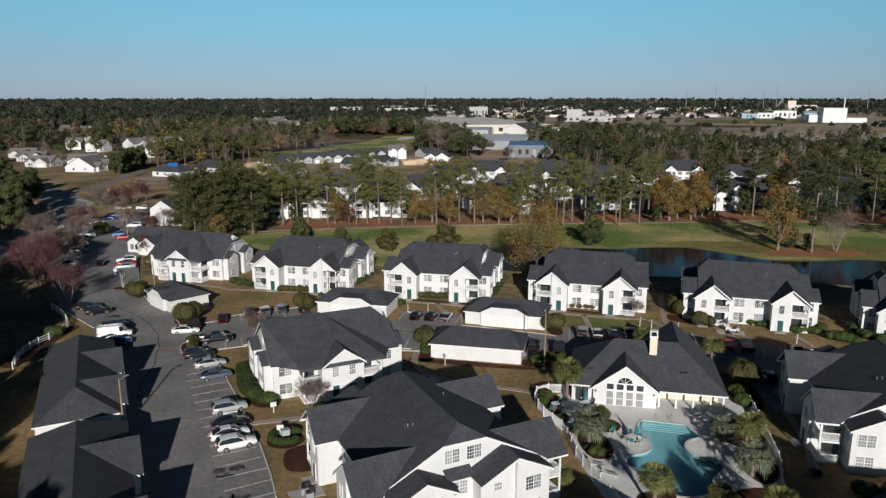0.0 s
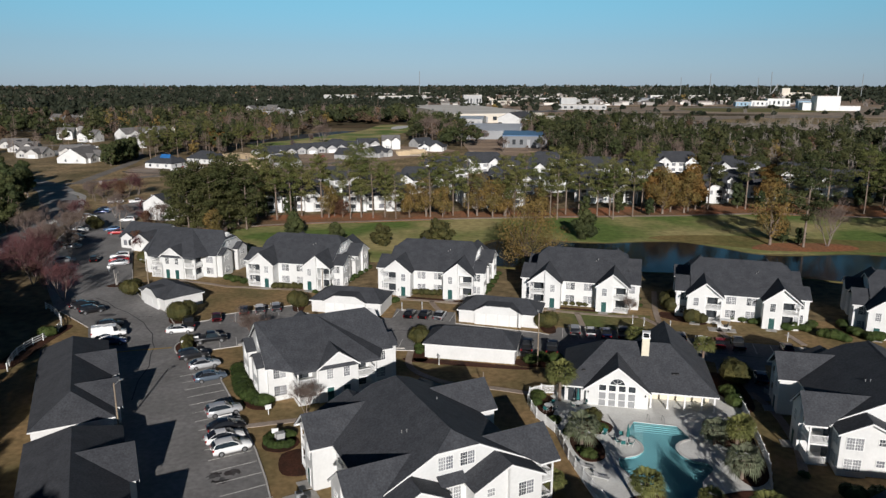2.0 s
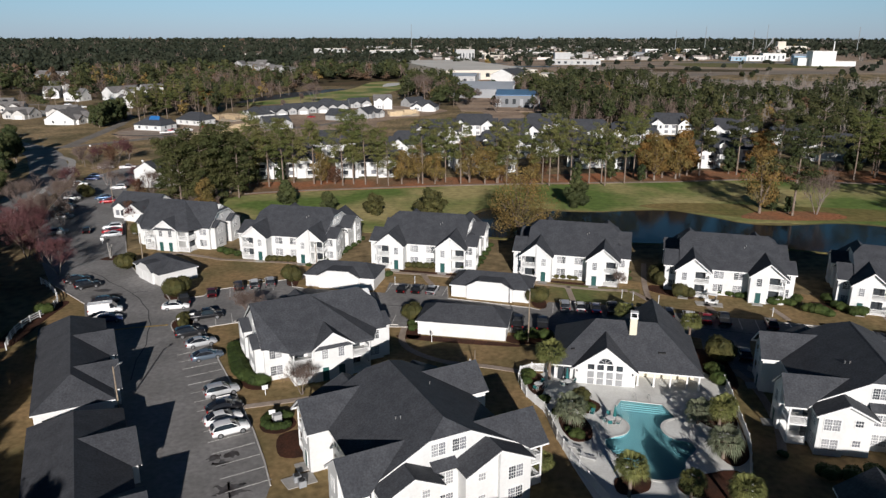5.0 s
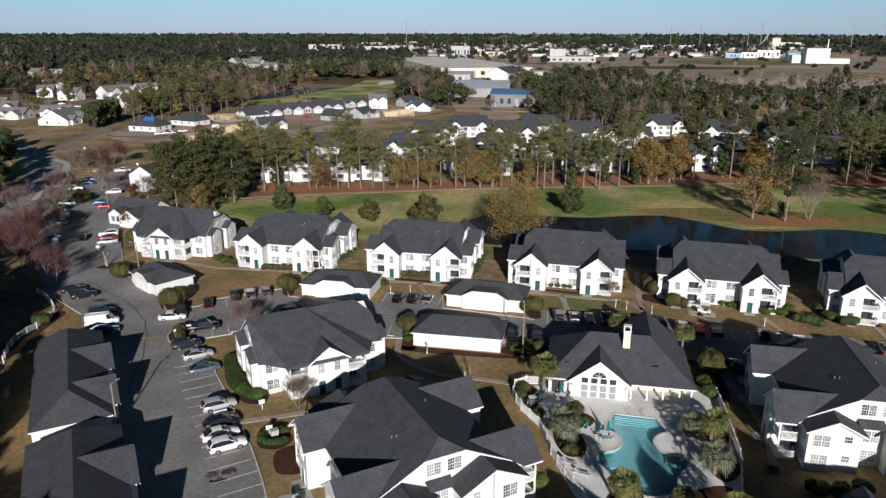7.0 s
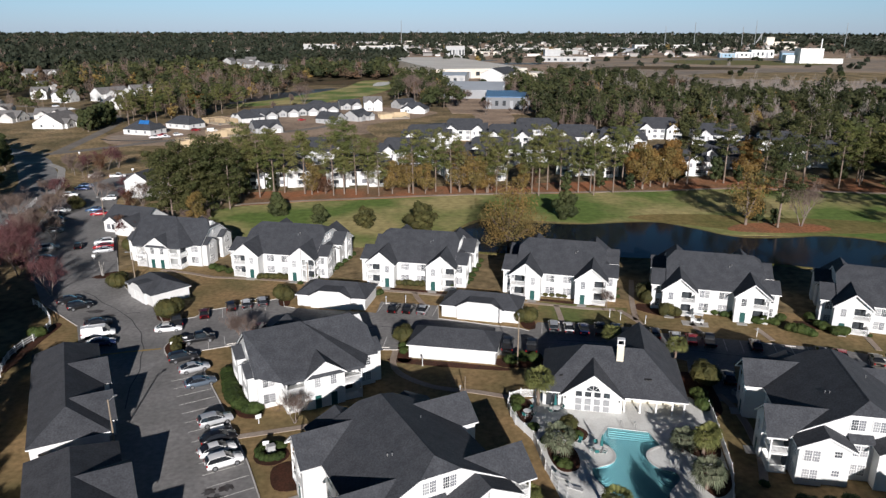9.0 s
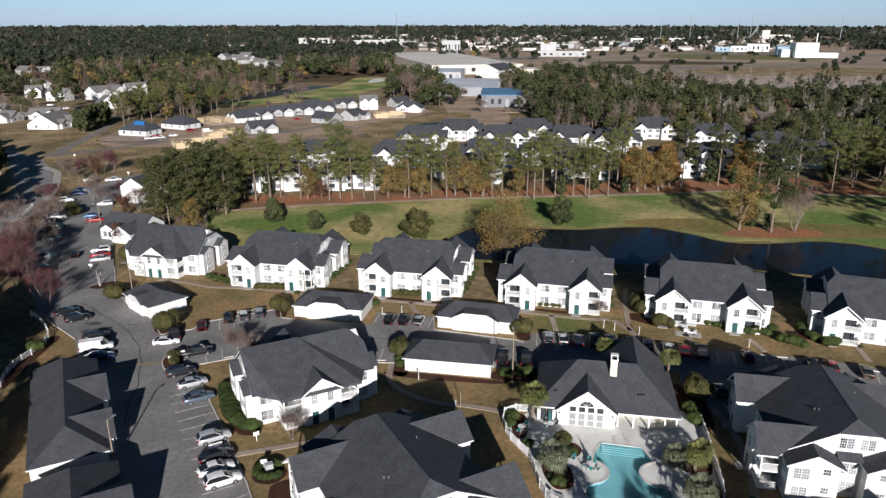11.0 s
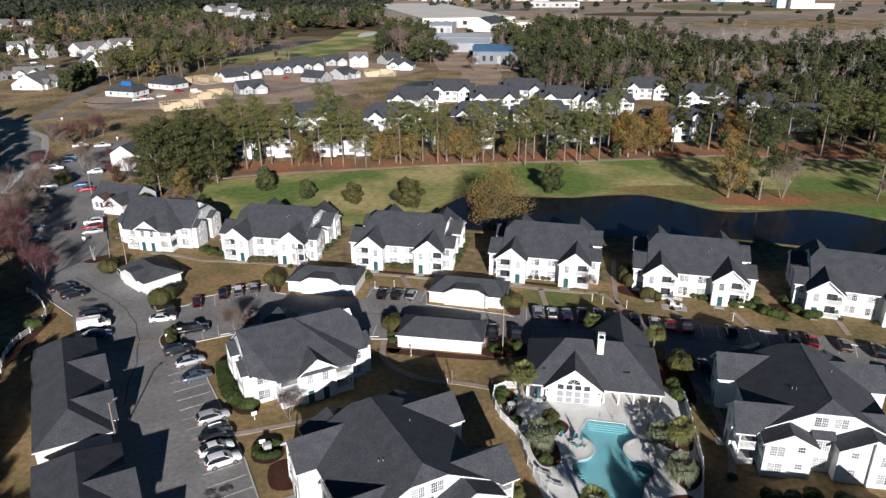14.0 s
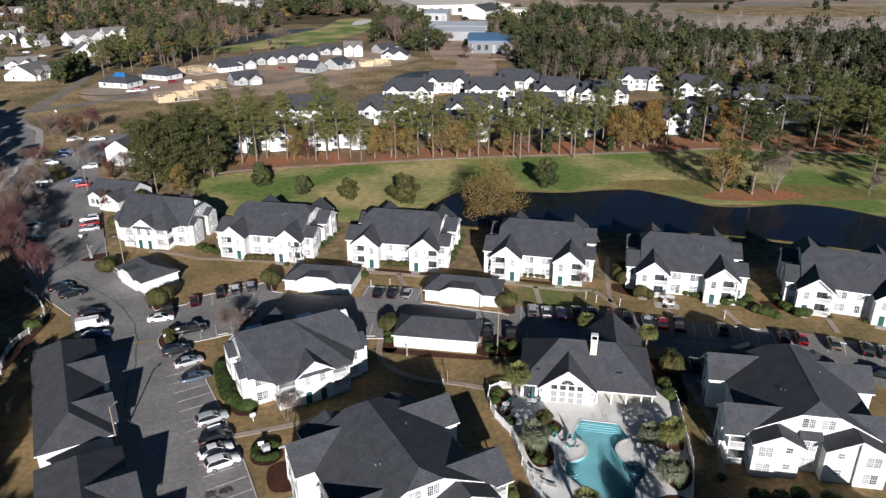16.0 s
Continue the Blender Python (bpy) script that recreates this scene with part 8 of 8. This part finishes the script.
TOWN = [block("commercial_building", "low white commercial building with a flat roof", "commercial building", 60, 26, 7, PALESIDING, PALEROOF, pose(-90, 2260, 0), 0, 0),
        block("commercial_building", "low beige commercial building with a flat roof", "commercial building", 46, 24, 8, BEIGEWALL, PALEROOF, pose(130, 1480, 0, 0, 0, 8), 0, 0),
        block("commercial_building", "low grey commercial building with a metal roof", "commercial building", 40, 22, 6, GREYWALL, METALROOF, pose(330, 1650, 0, 0, 0, -8), 1.5, 0),
        block("commercial_building", "small white shop with a pitched roof", "commercial building", 26, 18, 6, SIDING, SHINGLE_GREY, pose(560, 1520, 0, 0, 0, 14), 4.0, 0)]
COTTAGE = block("house", "far pale house with a grey gable roof among the woods", "house", 17, 13, 5.5, PALESIDING, SHINGLE_GREY, pose(-166, 905, 0, 0, 0, 20), 4.2, 0, "far houses")
for x, y, a in ((-184, 921, 70), (-203, 952, 10), (-216, 984, 80), (-238, 1010, 25), (-236, 1048, -60), (-262, 1078, 15), (-292, 1120, 75), (-268, 1160, 0), (-410, 786, 20), (-394, 802, 80), (-428, 810, -20)):
    copy_thing(COTTAGE, pose(x, y, 0, 0, 0, a))
tr = np.random.default_rng(23)
for x, y, a, sc in ((-281, 1900, 5, 0.7), (-237, 1893, -8, 0.6), (-132, 1668, 4, 0.8), (-94, 1672, -6, 0.8), (-58, 1770, 10, 0.9), (-326, 1355, 12, 0.6), (-110, 1720, 0, 0.7)):
    copy_thing(TOWN[0], pose(x, y, 0, 0, 0, a) @ Matrix.Diagonal((sc, 1, 1.9, 1)))
for i in range(18):
    y = 1420 + 1500 * tr.random() ** 1.3
    x = (-0.16 + 0.72 * tr.random()) * y
    if abs(x - 240) < 90 and abs(y - 1220) < 90:
        continue
    s = 0.4 + 0.9 * tr.random() ** 2
    copy_thing(TOWN[i % 4], pose(x, y, 0.2, 0, 0, tr.integers(-25, 25)) @ Matrix.Diagonal((s, s, 0.8 + 0.6 * tr.random(), 1)))
for i in range(12):
    y = 1000 + 2400 * tr.random()
    x = -(0.05 + 0.5 * tr.random()) * y
    copy_thing(TOWN[i % 4], pose(x, y, 0.2, 0, 0, tr.integers(-25, 25)) @ Matrix.Diagonal((0.8, 0.8, 1, 1)))
for ring, mat, word in (([(420, 1120), (560, 1080), (640, 1110), (600, 1240), (430, 1260)], GREENLAWN, "dull green"), ([(240, 1000), (380, 960), (470, 1000), (330, 1060)], FLOOR, "dark boggy"), ([(320, 800), (520, 740), (760, 800), (560, 900), (360, 880)], MEADOW, "straw-brown"), ([(700, 900), (1000, 880), (1100, 1000), (800, 1060)], FLOOR, "dark reedy")):
    flat("marsh_patch", smooth_ring(ring), 0.36, mat, f"{word} patch of the marsh", "field")
# the small buildings and parked cars of the town, too far and too many to count
walls_, roofs_, cars_ = Form(), Form(), Form()
for i in range(330):
    y = 1430 + 1500 * tr.random() ** 1.25
    x = (-0.12 + 0.64 * tr.random()) * y
    w, d, h = 7 + 24 * tr.random() ** 2, 7 + 9 * tr.random(), 3.2 + 3.6 * tr.random()
    walls_.box(x - w / 2, x + w / 2, y - d / 2, y + d / 2, 0.2, h)
    if tr.random() < 0.55:
        top = h + 0.22 * d
        roofs_.prism([(x - w / 2 - 0.4, y - d / 2 - 0.4, h), (x - w / 2 - 0.4, y + d / 2 + 0.4, h), (x - w / 2 - 0.4, y, top)], (w + 0.8, 0, 0))
    else:
        roofs_.box(x - w / 2 - 0.2, x + w / 2 + 0.2, y - d / 2 - 0.2, y + d / 2 + 0.2, h, h + 0.4)
    if i % 3 == 0:
        for k in range(8):
            cx_, cy_ = x + 4.5 * (k - 4), y - d / 2 - 8 - 6 * (k % 2)
            cars_.box(cx_ - 1.8, cx_ + 1.8, cy_ - 0.9, cy_ + 0.9, 0.5, 1.5)
tagged(new("far_buildings", walls_.mesh("far_buildings", TOWNWALL)), "small low buildings of the far town", "buildings", "", "stuff")
tagged(new("far_roofs", roofs_.mesh("far_roofs", TOWNROOF)), "grey and brown roofs of the far town", "roofs", "", "stuff")
tagged(new("far_cars", cars_.mesh("far_cars", FARCAR)), "cars parked in the far town", "cars", "", "stuff")
flat("town_ground", [(-250, 1420), (1500, 1390), (1900, 2900), (-500, 2900)], 0.35, DIRT, "pale open ground between the town's buildings", "ground")
for x, y, w, d in ((110, 1130, 90, 20), (70, 1250, 60, 16), (900, 1080, 200, 26), (560, 1290, 90, 14)):
    flat("pond", smooth_ring([(x - w, y - d * 0.5), (x, y - d), (x + w, y - d * 0.3), (x + w * 0.8, y + d), (x - w * 0.5, y + d * 0.8)]), 0.4, FARPOND, "narrow far pond in the marsh", "pond")


# ---- woods out to the horizon ----
HOMES = [o.matrix_basis.translation.copy() for o in bpy.data.objects if o.parent is None and o.name.split(".")[0] in ("house", "unfinished_house", "warehouse", "office")]


def wooded(x, y):
    """How densely trees stand at a place, from 0 to 1."""
    for p in HOMES:
        if abs(x - p.x) < (13 if p.y < 780 else 17) and (-30 if p.y < 650 else -105 if p.y > 780 else -90) < y - p.y < 14:
            return 0.0
    far_edge = 604 + max(0.0, 232 - x) * 3.7
    if 185 < x and far_edge < y < 1370:
        return 0.022
    if x > 66 and 356 < y <= 800 and x > 62 + (y - 360) * 0.04 and y < far_edge:
        return 1.0
    if x > 168 and 246 < y < far_edge:
        return 1.0
    if x > 110 and 335 < y <= 356:
        return 0.6
    if -125 < x < -22 and 470 < y < 770 and -165 + 0.14 * (y - 470) < x:
        return 0.0 if x > -128 + 0.10 * (y - 470) else 0.3
    if -30 < x < 20 and 540 <= y < 760:
        return 0.85
    if 0 < x < 30 and 486 < y < 540:
        return 0.8
    if 20 <= x < 190 and 470 < y < 1420:
        return 0.02 if y < 1000 else 0.06
    if x < -30 and 700 < y < 1420:
        return 0.97
    if x < -95 and 560 < y <= 700:
        return 0.9
    if -188 < x < -128 and 428 < y <= 560:
        return 0.8
    if x <= -188 and 425 < y <= 560:
        return 0.2 if x > -330 else 0.6
    if x < -300 and 300 < y <= 425:
        return 0.15
    if y >= 1420 and -0.17 * y < x < 0.62 * y and y < 2700:
        return 0.16
    if y >= 1420:
        return 0.98
    return 0.0


def far_woods():
    r = np.random.default_rng(5)
    BARE = ("grey", "brown_twig")
    bins = {"pine": [], "dark": [], "distant": [], "grey": [], "brown_twig": [], "ochre": [], "rust": []}
    trunks = Form()
    rad = 250.0
    while rad < 4950:
        s = 3.4 + 0.0105 * rad
        n = int(rad * 1.32 / s)
        for i in range(n):
            a = -0.66 + 1.32 * (i + r.random()) / n
            rr = rad + s * (r.random() - 0.5)
            x, y = rr * math.sin(a), rr * math.cos(a)
            w = wooded(x, y)
            gap = noise.noise(Vector((x / 60.0, y / 85.0, 21.0)))
            if x < -60 and 560 < y < 1400 and gap > 0.22:
                w *= 0.25
            if r.random() > w:
                continue
            zone = 1.2 * noise.noise(Vector((x / 130.0, y / 130.0, 3.0))) + 0.5 * noise.noise(Vector((x / 35.0, y / 35.0, 8.0)))
            k = r.random()
            mixed_wood = x < -60 and y < 820
            band = x > 225 and 500 < y < 800 and y > 515 + 22 * noise.noise(Vector((x / 30.0, y / 30.0, 5.0)))
            edge = band or 60 < x < 135 and 350 < y < 440
            if edge and k < (0.76 if y > 445 else 0.35) or k > (0.70 if mixed_wood else 0.82) - 0.45 * zone:
                kind = "grey"
            elif k < (0.10 if mixed_wood else 0.03) + 0.30 * max(0.0, noise.noise(Vector((x / 48.0, y / 70.0, 15.0))) - 0.12):
                kind = "rust"
            elif k < (0.16 if mixed_wood else 0.08):
                kind = "ochre"
            else:
                kind = "dark" if r.random() < (0.85 if x > 190 else 0.50 if x > 60 else 0.45) - 0.5 * zone else "pine"
            if kind == "grey" and x < 150:
                kind = "brown_twig"
            # past 1000 m most trees take the haze-toned green whatever their kind
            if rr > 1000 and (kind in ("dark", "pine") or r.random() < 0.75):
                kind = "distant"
            h = (9 + 8.5 * r.random() + 3.5 * (r.random() < 0.2)) * (1.15 if mixed_wood else 1.0) * (0.78 if kind in ("rust", "ochre") else 1.0)
            h *= 1.0 + 0.42 * noise.noise(Vector((x / 26.0, y / 44.0, 31.0)))
            if w < 0.05:
                h *= 0.4
            if rr > 4300:
                h += 12
            bins[kind].append((x, y, h, s))
            if rr < 640 and r.random() < 0.55:
                trunks.tube((x, y, 0), (x + 0.6 * (r.random() - 0.5), y, h * 0.85), 0.24, 0.10, 4, caps=False)
        rad += s * 0.9
    mats = {"pine": (FARPINE, "green pine"), "dark": (FARDARK, "dark evergreen"), "distant": (DISTANT, "haze-toned deep green distant"), "grey": (FARTWIG, "pale grey leafless"), "brown_twig": (TWIG, "brown leafless"), "ochre": (OCHRE, "ochre-leaved"), "rust": (FARBROWN, "brown-leaved")}
    for kind, trees in bins.items():
        out, core = [], Form()
        for x, y, h, s in trees:
            d = math.hypot(x, y)
            leaves = 230 if d < 420 else 110 if d < 800 else 34 if d < 1600 else 12
            cw = max(3.0, 0.60 * s) * (0.75 + 0.5 * r.random()) * (0.5 if h < 9 else 1.0)
            size = 0.52 if d < 420 else 0.74 if d < 800 else 0.19 * s
            low = 0.5 if kind in ("pine", "dark") and d < 800 else 0.35
            blobs = []
            for j in range(5 if d < 900 else 3):
                k = (j + 0.3 + 0.5 * r.random()) / (5 if d < 900 else 3)
                a = 2.4 * j + 6.28 * r.random()
                off = cw * 0.55 * (1 - 0.6 * k) * (0.4 + 0.8 * r.random())
                w = cw * (0.50 + 0.3 * r.random()) * (1.12 - 0.55 * k)
                b = (x + off * math.cos(a), y + off * math.sin(a), h * (low + (0.92 - low) * k), w, w, min(w * 0.62, h * 0.2))
                blobs.append(b if kind not in BARE else (*b[:2], b[2] * 0.86, b[3] * 0.8, b[4] * 0.8, h * 0.26))
                if kind not in BARE and d < 1000 and j in (0, 2):
                    lump(core, b[:3], (b[3] * 0.62, b[4] * 0.62, b[5] * 0.62), r, 0.35)
            out.append(leaf_arrays(r, blobs, leaves if kind not in BARE else int(leaves * 0.9), size, (1, 0.75), 0.6) if kind not in BARE else leaf_arrays(r, blobs, leaves, size, (2.0, 0.11), 0.2, 0.0, 0.75))
        mat, word = mats[kind]
        tagged(new("woods", leaf_mesh("woods", np.concatenate(out), mat, core)), f"{word} trees of the wide woods", "woods", "", "stuff")
    tagged(new("woods_trunks", trunks.mesh("woods_trunks", BARK)), "pale bare trunks inside the woods", "woods", "", "stuff")


far_woods()
